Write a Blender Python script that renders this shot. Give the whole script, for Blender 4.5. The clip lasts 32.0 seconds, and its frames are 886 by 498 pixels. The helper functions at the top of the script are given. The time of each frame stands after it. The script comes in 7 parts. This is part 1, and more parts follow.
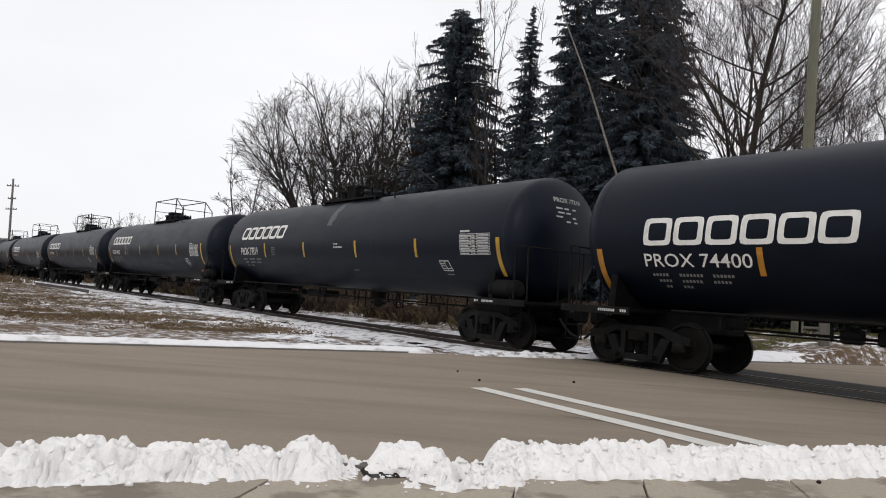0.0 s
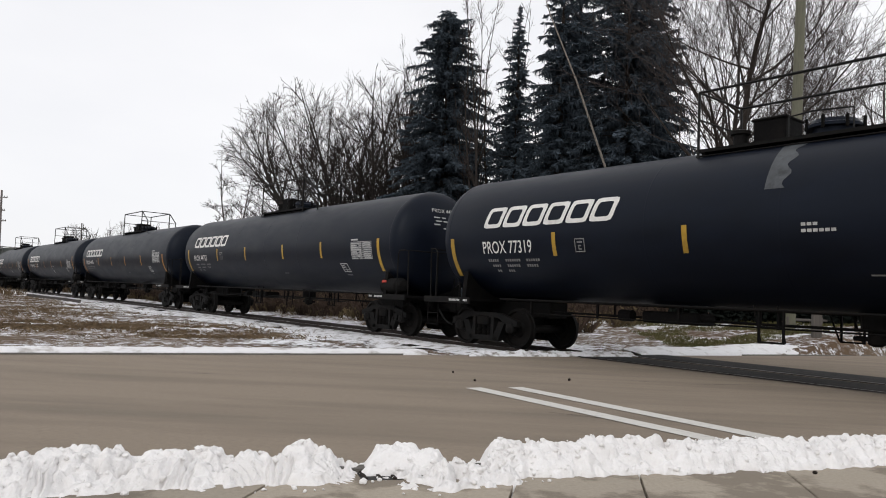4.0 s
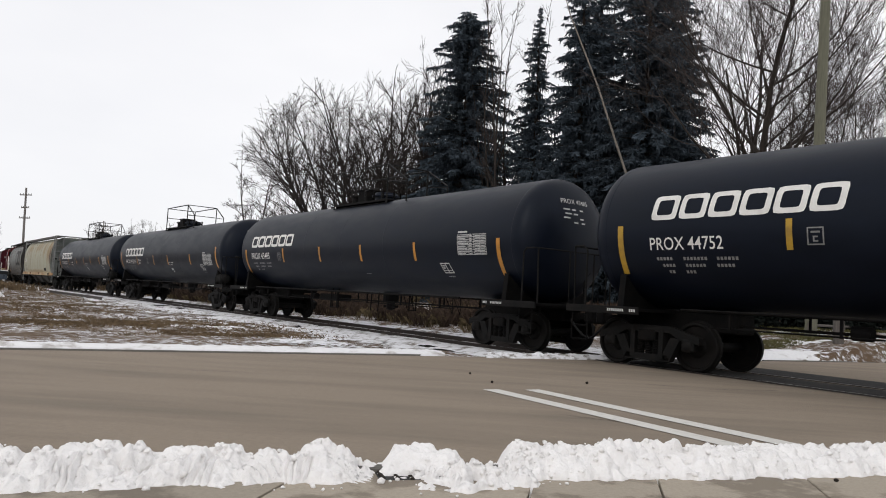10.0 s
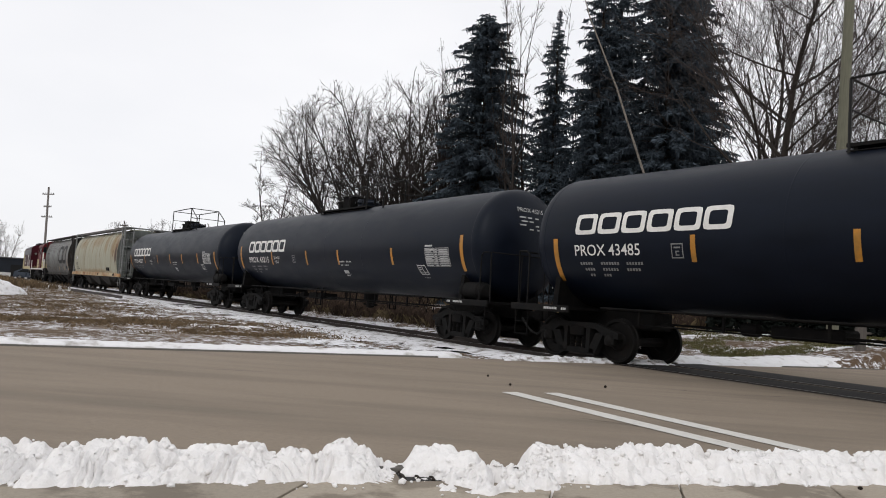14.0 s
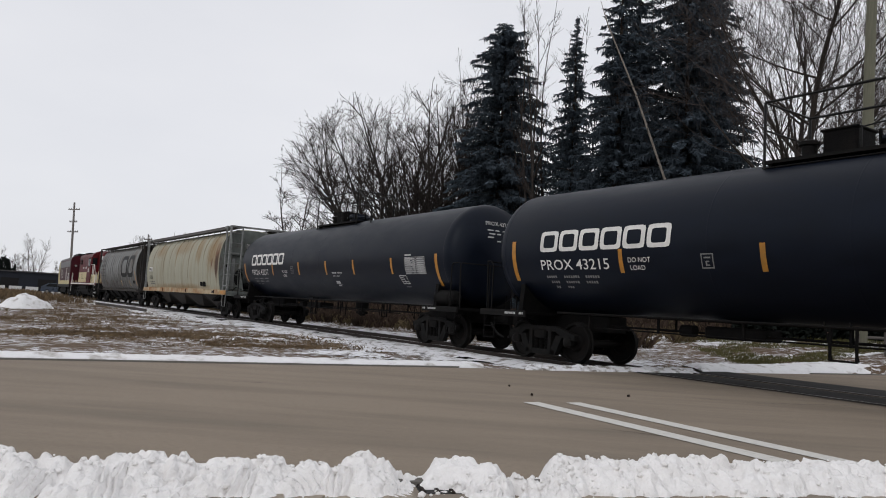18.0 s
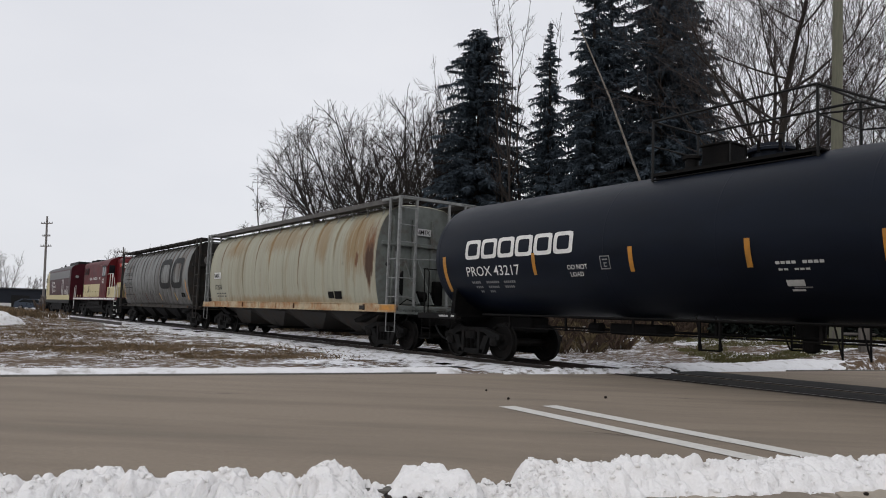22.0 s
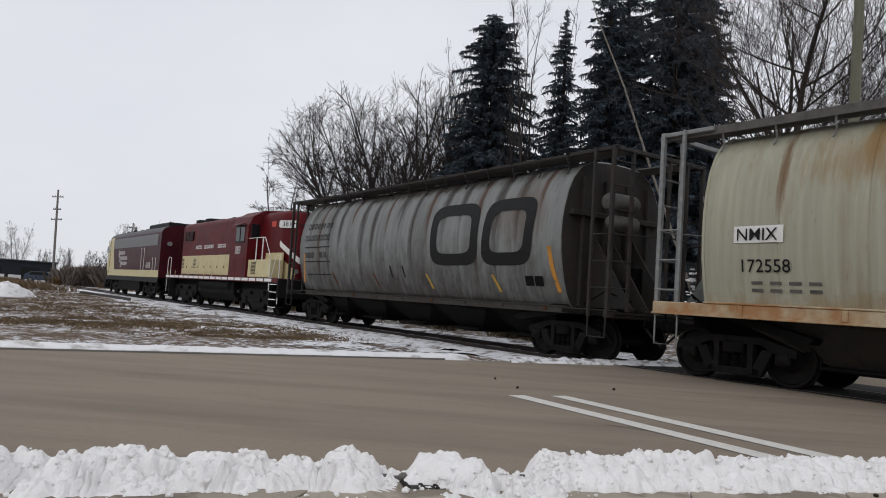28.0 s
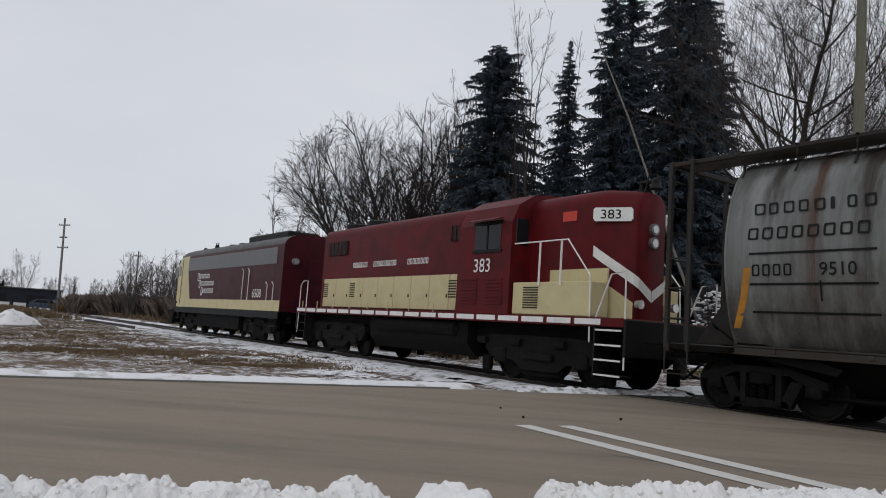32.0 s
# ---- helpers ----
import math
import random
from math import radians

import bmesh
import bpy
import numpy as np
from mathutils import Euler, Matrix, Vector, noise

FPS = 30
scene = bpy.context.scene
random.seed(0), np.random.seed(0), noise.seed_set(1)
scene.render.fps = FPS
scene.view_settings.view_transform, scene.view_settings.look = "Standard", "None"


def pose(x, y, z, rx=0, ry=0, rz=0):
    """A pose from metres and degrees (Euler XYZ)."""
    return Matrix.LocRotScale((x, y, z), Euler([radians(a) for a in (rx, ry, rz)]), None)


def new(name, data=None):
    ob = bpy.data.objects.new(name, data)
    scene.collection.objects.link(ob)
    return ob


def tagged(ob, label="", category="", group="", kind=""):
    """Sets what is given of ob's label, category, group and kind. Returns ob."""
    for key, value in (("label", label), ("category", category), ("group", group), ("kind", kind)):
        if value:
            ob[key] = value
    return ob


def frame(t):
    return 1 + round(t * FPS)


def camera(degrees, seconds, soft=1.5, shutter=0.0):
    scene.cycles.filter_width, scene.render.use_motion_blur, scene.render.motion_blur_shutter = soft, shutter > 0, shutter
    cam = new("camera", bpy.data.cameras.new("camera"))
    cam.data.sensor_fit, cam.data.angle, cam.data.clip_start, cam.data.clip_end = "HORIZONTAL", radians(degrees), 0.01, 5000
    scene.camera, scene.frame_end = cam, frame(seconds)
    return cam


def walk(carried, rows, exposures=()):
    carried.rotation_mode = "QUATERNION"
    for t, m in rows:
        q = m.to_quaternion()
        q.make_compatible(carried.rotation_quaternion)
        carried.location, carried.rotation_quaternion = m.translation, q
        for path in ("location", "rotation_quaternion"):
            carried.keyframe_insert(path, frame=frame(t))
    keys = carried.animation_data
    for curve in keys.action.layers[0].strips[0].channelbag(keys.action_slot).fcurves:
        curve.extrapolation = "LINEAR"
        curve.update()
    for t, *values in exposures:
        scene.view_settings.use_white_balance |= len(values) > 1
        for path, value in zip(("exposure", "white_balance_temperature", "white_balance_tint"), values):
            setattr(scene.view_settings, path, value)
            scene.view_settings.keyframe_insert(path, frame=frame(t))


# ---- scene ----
cam = camera(62.2, 32.0, soft=1.0)


def eye_pose(x, y, z, yaw, pitch, roll):
    return pose(x, y, z, 90 + pitch, 0, yaw) @ pose(0, 0, 0, 0, 0, roll)


EXPOSURES = [(0, 0.15, 6650, 10.5), (8, 0.12, 6650, 10.5), (13, 0.14, 6650, 10.5), (15.5, 0.05, 6600, 10.5), (18, -0.12, 6500, 11), (20.2, -0.12, 6490, 11), (21, 0.04, 6490, 11), (21.8, -0.13, 6480, 11), (25, -0.15, 6450, 11), (28, -0.16, 6400, 10.5), (30, -0.2, 6350, 10.5), (31, -0.24, 6330, 10.5), (32, -0.37, 6300, 10.5)]
# seconds, place, yaw, pitch, lean
walk(cam, [(t, eye_pose(*row)) for t, *row in (
    (0, 0.011, -0.023, 1.083, 0.03, 3.75, 4.14), (0.5, 0.007, -0.025, 1.084, 0.16, 3.91, 4.18),
    (1, 0.008, -0.032, 1.083, -0.16, 3.93, 4.28), (1.5, 0.017, -0.026, 1.078, -0.39, 3.69, 3.62),
    (2, 0.019, -0.027, 1.082, -0.43, 3.46, 3.17), (2.5, 0.021, -0.052, 1.087, -0.41, 3.64, 2.93),
    (3, 0.019, -0.038, 1.084, -0.49, 3.92, 2.90), (3.5, 0.017, -0.017, 1.076, -0.52, 3.93, 2.69),
    (5.5, 0.013, -0.026, 1.077, -0.65, 3.69, 2.92), (6, 0.009, -0.035, 1.085, -0.55, 3.72, 2.80),
    (6.5, 0.006, -0.041, 1.087, -0.08, 4.10, 3.02), (7, 0.014, -0.013, 1.075, 0.05, 4.27, 2.96),
    (7.5, 0.007, -0.065, 1.084, 0.55, 3.96, 3.09), (8, 0.005, -0.030, 1.075, 1.01, 4.03, 3.37),
    (8.5, 0.007, -0.045, 1.078, 1.17, 3.96, 3.26), (9, 0.004, -0.052, 1.079, 1.18, 4.09, 3.39),
    (9.5, -0.001, -0.067, 1.080, 0.96, 4.11, 3.43), (10, 0.004, -0.029, 1.076, 0.84, 3.91, 3.40),
    (10.5, 0.004, -0.060, 1.082, 0.71, 3.87, 2.72), (11, 0.002, -0.051, 1.077, 0.02, 4.18, 3.84),
    (11.5, 0.009, -0.002, 1.066, -0.05, 3.81, 4.24), (12, 0.001, -0.033, 1.081, 0.08, 3.35, 4.29),
    (12.5, 0.007, -0.039, 1.085, 0.89, 3.54, 3.94), (13, 0.003, -0.048, 1.083, 1.33, 3.89, 3.83),
    (13.5, 0.000, -0.078, 1.087, 1.74, 4.07, 3.49), (14, -0.032, -0.045, 1.072, 2.14, 3.99, 3.99),
    (14.5, -0.064, -0.035, 1.066, 0.46, 4.22, 3.52), (15, -0.089, -0.053, 1.078, 0.57, 4.27, 3.64),
    (15.5, -0.053, -0.071, 1.092, 3.30, 4.47, 3.99), (17.5, -0.017, 0.012, 1.079, 3.26, 5.33, 3.82),
    (18, -0.011, -0.011, 1.080, 3.81, 4.62, 3.35), (18.5, -0.006, 0.024, 1.081, 3.00, 4.44, 3.28),
    (19, -0.002, 0.004, 1.080, 3.06, 4.17, 3.17), (19.5, 0.001, -0.026, 1.094, 3.16, 3.91, 2.90),
    (20, 0.009, 0.008, 1.089, 3.11, 3.94, 3.05), (20.5, 0.001, -0.080, 1.101, 3.00, 4.00, 3.14),
    (21, 0.012, -0.010, 1.088, 2.11, 4.25, 3.44), (21.5, 0.058, 0.067, 1.083, 3.96, 5.08, 2.02),
    (22, 0.077, 0.085, 1.064, 2.26, 5.21, 2.02), (22.5, 0.025, 0.067, 1.084, 1.24, 4.69, 1.99),
    (23, 0.001, 0.057, 1.081, 3.27, 4.57, 3.17), (23.5, 0.001, 0.093, 1.078, 2.79, 4.52, 2.92),
    (24, -0.002, 0.029, 1.090, 2.41, 4.68, 3.72), (24.5, 0.009, 0.046, 1.084, 2.34, 4.56, 3.74),
    (25, -0.002, 0.047, 1.091, 2.01, 4.35, 4.14), (25.5, 0.002, 0.080, 1.079, 2.31, 4.55, 4.15),
    (27.5, -0.003, 0.040, 1.092, 2.91, 3.73, 3.92), (28, -0.010, 0.043, 1.095, 2.77, 4.00, 3.79),
    (28.5, -0.006, 0.074, 1.088, 2.76, 4.88, 3.67), (29, -0.005, 0.051, 1.080, 2.35, 5.07, 4.02),
    (29.5, -0.008, 0.084, 1.084, 2.25, 5.13, 3.74), (30, -0.010, 0.093, 1.083, 2.44, 5.65, 3.90),
    (30.5, -0.017, 0.096, 1.075, 2.96, 6.12, 4.07), (31, -0.013, 0.073, 1.084, 3.43, 6.17, 3.65),
    (31.5, -0.017, 0.060, 1.087, 3.38, 6.20, 3.88), (32, -0.017, 0.063, 1.087, 3.28, 6.20, 3.90))], EXPOSURES)

import itertools

# ---- light: an overcast winter day ----
world = bpy.data.worlds.new("overcast_sky")
scene.world = world
world.use_nodes = True
wn, wl = world.node_tree.nodes, world.node_tree.links
wn.clear()
SUN_UP, SUN_ROUND = 34.0, 200.0
sky = wn.new("ShaderNodeTexSky")
sky.sky_type, sky.sun_disc = "NISHITA", False
sky.sun_elevation, sky.sun_rotation = radians(SUN_UP), radians(SUN_ROUND)
w_co = wn.new("ShaderNodeTexCoord")
w_map = wn.new("ShaderNodeMapping")
w_map.inputs["Scale"].default_value = (1.0, 1.0, 2.6)
w_noise = wn.new("ShaderNodeTexNoise")
w_noise.inputs["Scale"].default_value, w_noise.inputs["Detail"].default_value = 1.6, 5.0
w_ramp = wn.new("ShaderNodeValToRGB")
w_ramp.color_ramp.elements[0].position, w_ramp.color_ramp.elements[1].position = 0.25, 0.75
w_ramp.color_ramp.elements[0].color = (7.9, 8.1, 8.6, 1)
w_ramp.color_ramp.elements[1].color = (9.3, 9.4, 9.7, 1)
w_mix = wn.new("ShaderNodeMix")
w_mix.data_type = "RGBA"
w_mix.inputs[0].default_value = 0.93
w_bg = wn.new("ShaderNodeBackground")
w_bg.inputs["Strength"].default_value = 0.1
w_out = wn.new("ShaderNodeOutputWorld")
wl.new(w_co.outputs["Generated"], w_map.inputs["Vector"])
wl.new(w_map.outputs["Vector"], w_noise.inputs["Vector"])
wl.new(w_noise.outputs["Fac"], w_ramp.inputs["Fac"])
wl.new(sky.outputs["Color"], w_mix.inputs[6])
wl.new(w_ramp.outputs["Color"], w_mix.inputs[7])
wl.new(w_mix.outputs[2], w_bg.inputs["Color"])
wl.new(w_bg.outputs["Background"], w_out.inputs["Surface"])

sun_data = bpy.data.lights.new("sun", "SUN")
sun_data.energy, sun_data.angle, sun_data.color = 0.5, radians(25), (1.0, 0.97, 0.93)
sun = new("sun", sun_data)
sun.matrix_world = pose(0, 0, 60, 90 - SUN_UP, 0, 180 - SUN_ROUND)


# ---- materials ----
def mat(name, base, rough=0.6, metal=0.0, vary=0.15, scale=3.0, bump=0.0, bump_scale=40.0, tint=None, tint_amount=0.0,
        tint_scale=1.0, tint_edge=(0.45, 0.65), stretch=(1, 1, 1), rand=0.0, island=0.0, coat=0.0, spec=0.5):
    """A surface with fine grain, a second stain colour at a larger scale, and relief."""
    m = bpy.data.materials.new(name)
    m.use_nodes = True
    n, l = m.node_tree.nodes, m.node_tree.links
    b = n["Principled BSDF"]
    b.inputs["Roughness"].default_value, b.inputs["Metallic"].default_value = rough, metal
    b.inputs["Specular IOR Level"].default_value = spec
    b.inputs["Coat Weight"].default_value = coat
    co = n.new("ShaderNodeTexCoord")
    mp = n.new("ShaderNodeMapping")
    mp.inputs["Scale"].default_value = stretch
    l.new(co.outputs["Object"], mp.inputs["Vector"])
    g = n.new("ShaderNodeTexNoise")
    g.inputs["Scale"].default_value, g.inputs["Detail"].default_value, g.inputs["Roughness"].default_value = scale, 6.0, 0.6
    l.new(mp.outputs["Vector"], g.inputs["Vector"])
    r = n.new("ShaderNodeValToRGB")
    r.color_ramp.elements[0].position, r.color_ramp.elements[1].position = 0.3, 0.7
    r.color_ramp.elements[0].color = (*[c * (1 - vary) for c in base], 1)
    r.color_ramp.elements[1].color = (*[min(1, c * (1 + vary)) for c in base], 1)
    l.new(g.outputs["Fac"], r.inputs["Fac"])
    out = r.outputs["Color"]
    if tint:
        t = n.new("ShaderNodeTexNoise")
        t.inputs["Scale"].default_value, t.inputs["Detail"].default_value, t.inputs["Roughness"].default_value = tint_scale, 8.0, 0.65
        l.new(mp.outputs["Vector"], t.inputs["Vector"])
        tr = n.new("ShaderNodeValToRGB")
        tr.color_ramp.elements[0].position, tr.color_ramp.elements[1].position = tint_edge
        tr.color_ramp.elements[0].color, tr.color_ramp.elements[1].color = (0, 0, 0, 1), (tint_amount,) * 3 + (1,)
        l.new(t.outputs["Fac"], tr.inputs["Fac"])
        mx = n.new("ShaderNodeMix")
        mx.data_type = "RGBA"
        mx.inputs[7].default_value = (*tint, 1)
        l.new(tr.outputs["Color"], mx.inputs[0])
        l.new(out, mx.inputs[6])
        out = mx.outputs[2]
    for amount, node, socket in ((rand, "ShaderNodeObjectInfo", "Random"), (island, "ShaderNodeNewGeometry", "Random Per Island")):
        if amount:
            oi = n.new(node)
            mr = n.new("ShaderNodeMapRange")
            mr.inputs["To Min"].default_value, mr.inputs["To Max"].default_value = 1 - amount, 1 + amount
            l.new(oi.outputs[socket], mr.inputs["Value"])
            hs = n.new("ShaderNodeHueSaturation")
            l.new(mr.outputs["Result"], hs.inputs["Value"])
            l.new(out, hs.inputs["Color"])
            out = hs.outputs["Color"]
    l.new(out, b.inputs["Base Color"])
    rr = n.new("ShaderNodeMapRange")
    rr.inputs["To Min"].default_value, rr.inputs["To Max"].default_value = max(0, rough - 0.12), min(1, rough + 0.12)
    l.new(g.outputs["Fac"], rr.inputs["Value"])
    l.new(rr.outputs["Result"], b.inputs["Roughness"])
    if bump:
        bn = n.new("ShaderNodeTexNoise")
        bn.inputs["Scale"].default_value, bn.inputs["Detail"].default_value = bump_scale, 4.0
        l.new(co.outputs["Object"], bn.inputs["Vector"])
        bp = n.new("ShaderNodeBump")
        bp.inputs["Strength"].default_value, bp.inputs["Distance"].default_value = min(1, bump), 0.02
        l.new(bn.outputs["Fac"], bp.inputs["Height"])
        l.new(bp.outputs["Normal"], b.inputs["Normal"])
    return m


M = {}
M["asphalt"] = mat("asphalt", (0.268, 0.217, 0.166), 0.85, vary=0.18, scale=60, bump=0.45, bump_scale=160, tint=(0.182, 0.15, 0.116), tint_amount=0.85, tint_scale=0.6, stretch=(0.3, 1.8, 1), tint_edge=(0.42, 0.68), spec=0.3)
# dark crossing asphalt, taken darker to paint in the train's shade
M["asphalt_dark"] = mat("asphalt_dark", (0.03, 0.029, 0.029), 0.8, vary=0.25, scale=30, bump=0.4, bump_scale=120, tint=(0.055, 0.05, 0.045), tint_amount=0.6, tint_scale=1.5, spec=0.2)
M["concrete"] = mat("concrete", (0.33, 0.285, 0.225), 0.85, vary=0.12, scale=40, bump=0.3, bump_scale=150, tint=(0.17, 0.14, 0.105), tint_amount=0.85, tint_scale=1.1, tint_edge=(0.48, 0.54), rand=0.1)
M["mud"] = mat("trampled_mud", (0.19, 0.155, 0.112), 0.95, vary=0.3, scale=14, bump=0.9, bump_scale=40, tint=(0.72, 0.72, 0.73), tint_amount=0.85, tint_scale=4.0, tint_edge=(0.52, 0.6), stretch=(0.6, 1.4, 1), spec=0.15)
M["kerb"] = mat("kerb", (0.1, 0.092, 0.08), 0.9, vary=0.3, scale=20, bump=0.4, bump_scale=90)
M["line_paint"] = mat("line_paint", (0.62, 0.6, 0.56), 0.7, vary=0.06, scale=30, tint=(0.3, 0.28, 0.25), tint_amount=0.7, tint_scale=9, tint_edge=(0.55, 0.8))
M["snow"] = mat("snow", (0.88, 0.862, 0.848), 0.6, vary=0.05, scale=12, bump=0.8, bump_scale=38, tint=(0.6, 0.57, 0.545), tint_amount=0.45, tint_scale=6, tint_edge=(0.5, 0.76))
M["old_snow"] = mat("old_dirty_snow", (0.8, 0.8, 0.82), 0.65, vary=0.06, scale=12, bump=0.8, bump_scale=30, tint=(0.15, 0.12, 0.09), tint_amount=0.9, tint_scale=3.5, tint_edge=(0.5, 0.62))
M["ridge_snow"] = mat("ridge_snow", (0.82, 0.815, 0.82), 0.65, vary=0.06, scale=12, bump=0.8, bump_scale=30, tint=(0.24, 0.2, 0.16), tint_amount=0.7, tint_scale=3.0, tint_edge=(0.53, 0.68))
M["ballast"] = mat("ballast", (0.06, 0.05, 0.042), 0.95, vary=0.5, scale=25, bump=1.0, bump_scale=45, tint=(0.66, 0.66, 0.68), tint_amount=0.75, tint_scale=1.6, tint_edge=(0.6, 0.66))
M["stone"] = mat("ballast_stone", (0.07, 0.06, 0.05), 0.95, vary=0.3, scale=10, island=0.5)
M["tie"] = mat("railway_tie_wood", (0.025, 0.019, 0.015), 0.9, vary=0.35, scale=9, stretch=(1, 6, 1), bump=0.5, bump_scale=30, rand=0.3, spec=0.2)
M["rail"] = mat("rail_steel", (0.03, 0.021, 0.017), 0.65, 0.1, vary=0.3, scale=14)
M["rail_top"] = mat("rail_worn_top", (0.35, 0.34, 0.33), 0.35, 0.9, vary=0.1, scale=20)
M["bark"] = mat("bark", (0.034, 0.028, 0.024), 0.95, vary=0.35, scale=9, bump=0.8, bump_scale=20, stretch=(1, 1, 0.3), spec=0.2)
M["twig"] = mat("twig_bark", (0.058, 0.048, 0.045), 0.95, vary=0.25, scale=6, island=0.25, spec=0.2)
M["grey_bark"] = mat("grey_brown_bark", (0.04, 0.034, 0.031), 0.95, vary=0.35, scale=9, bump=0.8, bump_scale=20, stretch=(1, 1, 0.3), spec=0.2)
M["grey_twig"] = mat("grey_brown_twigs", (0.036, 0.029, 0.027), 0.95, vary=0.25, scale=6, island=0.25, spec=0.2)
# lighter than the near twigs: distance haze is put into the colour
M["hazy_far_twig"] = mat("hazy_grey_brushwood", (0.1, 0.086, 0.08), 0.95, vary=0.25, scale=6, island=0.25, spec=0.1)
M["thicket"] = mat("brown_thicket_stems", (0.12, 0.096, 0.083), 0.95, vary=0.3, scale=6, island=0.35, spec=0.1)
M["birch"] = mat("pale_bark", (0.2, 0.18, 0.155), 0.9, vary=0.3, scale=8, tint=(0.05, 0.045, 0.04), tint_amount=0.8, tint_scale=6, tint_edge=(0.6, 0.7))
# needle colour raised and blued to hold the haze over the dark trees
M["needle"] = mat("hazy_spruce_needles", (0.068, 0.086, 0.104), 0.95, vary=0.35, scale=1.5, island=0.2, spec=0.02)
M["hedge_leaf"] = mat("hedge_leaves", (0.012, 0.015, 0.013), 0.95, vary=0.35, scale=2, island=0.3, spec=0.05)
M["dry_grass"] = mat("dry_grass", (0.15, 0.108, 0.066), 0.95, vary=0.35, scale=2.0, island=0.45, spec=0.1)
M["green_grass"] = mat("winter_lawn_grass", (0.1, 0.095, 0.04), 0.95, vary=0.3, scale=2.0, island=0.4, spec=0.1)
M["straw"] = mat("straw_grass", (0.13, 0.1, 0.058), 0.95, vary=0.3, scale=2.0, island=0.45, spec=0.1)
M["brush"] = mat("dry_weeds", (0.06, 0.042, 0.032), 0.95, vary=0.3, scale=2.0, island=0.45, spec=0.1)
M["pole"] = mat("weathered_pole_wood", (0.15, 0.148, 0.11), 0.85, vary=0.18, scale=6, stretch=(4, 4, 0.3), bump=0.3, bump_scale=30, spec=0.2)
M["pole_grey"] = mat("grey_pole_wood", (0.12, 0.108, 0.098), 0.85, vary=0.2, scale=6, stretch=(4, 4, 0.3), spec=0.2)
M["far_pole"] = mat("silvery_pole_wood", (0.19, 0.175, 0.165), 0.85, vary=0.2, scale=6, stretch=(4, 4, 0.3), spec=0.2)
M["steel_grey"] = mat("galvanised_steel", (0.2, 0.205, 0.2), 0.55, 0.2, vary=0.25, scale=8)
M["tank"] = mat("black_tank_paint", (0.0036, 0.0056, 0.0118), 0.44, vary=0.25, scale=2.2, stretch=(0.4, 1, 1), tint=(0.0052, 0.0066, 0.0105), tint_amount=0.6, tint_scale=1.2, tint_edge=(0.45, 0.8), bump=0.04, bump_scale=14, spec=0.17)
# blue put into the specular tint to colour the sky's sheen on the shell
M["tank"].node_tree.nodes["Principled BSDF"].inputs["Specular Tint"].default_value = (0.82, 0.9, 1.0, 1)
M["under"] = mat("dirty_black_steel", (0.003, 0.0029, 0.003), 0.8, 0.0, vary=0.4, scale=7, tint=(0.009, 0.0075, 0.0065), tint_amount=0.7, tint_scale=4, bump=0.3, bump_scale=30, spec=0.12)
M["wheel"] = mat("wheel_steel", (0.004, 0.0037, 0.0035), 0.7, 0.0, vary=0.35, scale=6, tint=(0.011, 0.008, 0.0065), tint_amount=0.6, tint_scale=5, spec=0.15)
M["truck_frame"] = mat("dusty_cast_frame", (0.006, 0.006, 0.006), 0.8, vary=0.3, scale=7, tint=(0.015, 0.0125, 0.011), tint_amount=0.6, tint_scale=4, bump=0.3, bump_scale=30, spec=0.14)
M["tread"] = mat("polished_tread", (0.3, 0.29, 0.28), 0.35, 0.9, vary=0.15, scale=6)
M["white"] = mat("white_lettering", (0.72, 0.71, 0.68), 0.6, vary=0.08, scale=6, tint=(0.35, 0.33, 0.3), tint_amount=0.5, tint_scale=2.5, tint_edge=(0.55, 0.8))
M["panel_white"] = mat("small_white_lettering", (0.45, 0.45, 0.44), 0.7, vary=0.2, scale=9)
M["dim_white"] = mat("faded_white_lettering", (0.2, 0.2, 0.2), 0.7, vary=0.3, scale=9)
M["yellow"] = mat("reflective_yellow", (0.42, 0.25, 0.02), 0.45, vary=0.15, scale=8, tint=(0.2, 0.12, 0.03), tint_amount=0.6, tint_scale=3)
M["orange"] = mat("reflective_orange", (0.47, 0.2, 0.02), 0.45, vary=0.15, scale=8, tint=(0.2, 0.12, 0.03), tint_amount=0.6, tint_scale=3)
M["maroon"] = mat("maroon_locomotive_paint", (0.1, 0.006, 0.0085), 0.5, vary=0.15, scale=2, tint=(0.042, 0.007, 0.008), tint_amount=0.65, tint_scale=1.3, bump=0.05, bump_scale=9, spec=0.14)
M["deep_maroon"] = mat("faded_deep_maroon_paint", (0.05, 0.0065, 0.011), 0.45, vary=0.2, scale=2, tint=(0.024, 0.006, 0.008), tint_amount=0.65, tint_scale=1.3, spec=0.13)
M["cream"] = mat("cream_locomotive_paint", (0.56, 0.485, 0.27), 0.5, vary=0.06, scale=4, tint=(0.3, 0.24, 0.13), tint_amount=0.55, tint_scale=2.0, tint_edge=(0.5, 0.8), spec=0.3)
M["silver"] = mat("ribbed_grille_metal", (0.17, 0.17, 0.172), 0.45, 0.4, vary=0.15, scale=5)
M["black"] = mat("black_paint", (0.005, 0.005, 0.005), 0.6, vary=0.2, scale=5, spec=0.25)
M["grey_hopper"] = mat("grey_hopper_paint", (0.2, 0.207, 0.2), 0.6, vary=0.12, scale=3, stretch=(1.9, 1, 0.07), tint=(0.05, 0.043, 0.036), tint_amount=0.6, tint_scale=1.0, tint_edge=(0.48, 0.68), bump=0.1, bump_scale=10, spec=0.3)
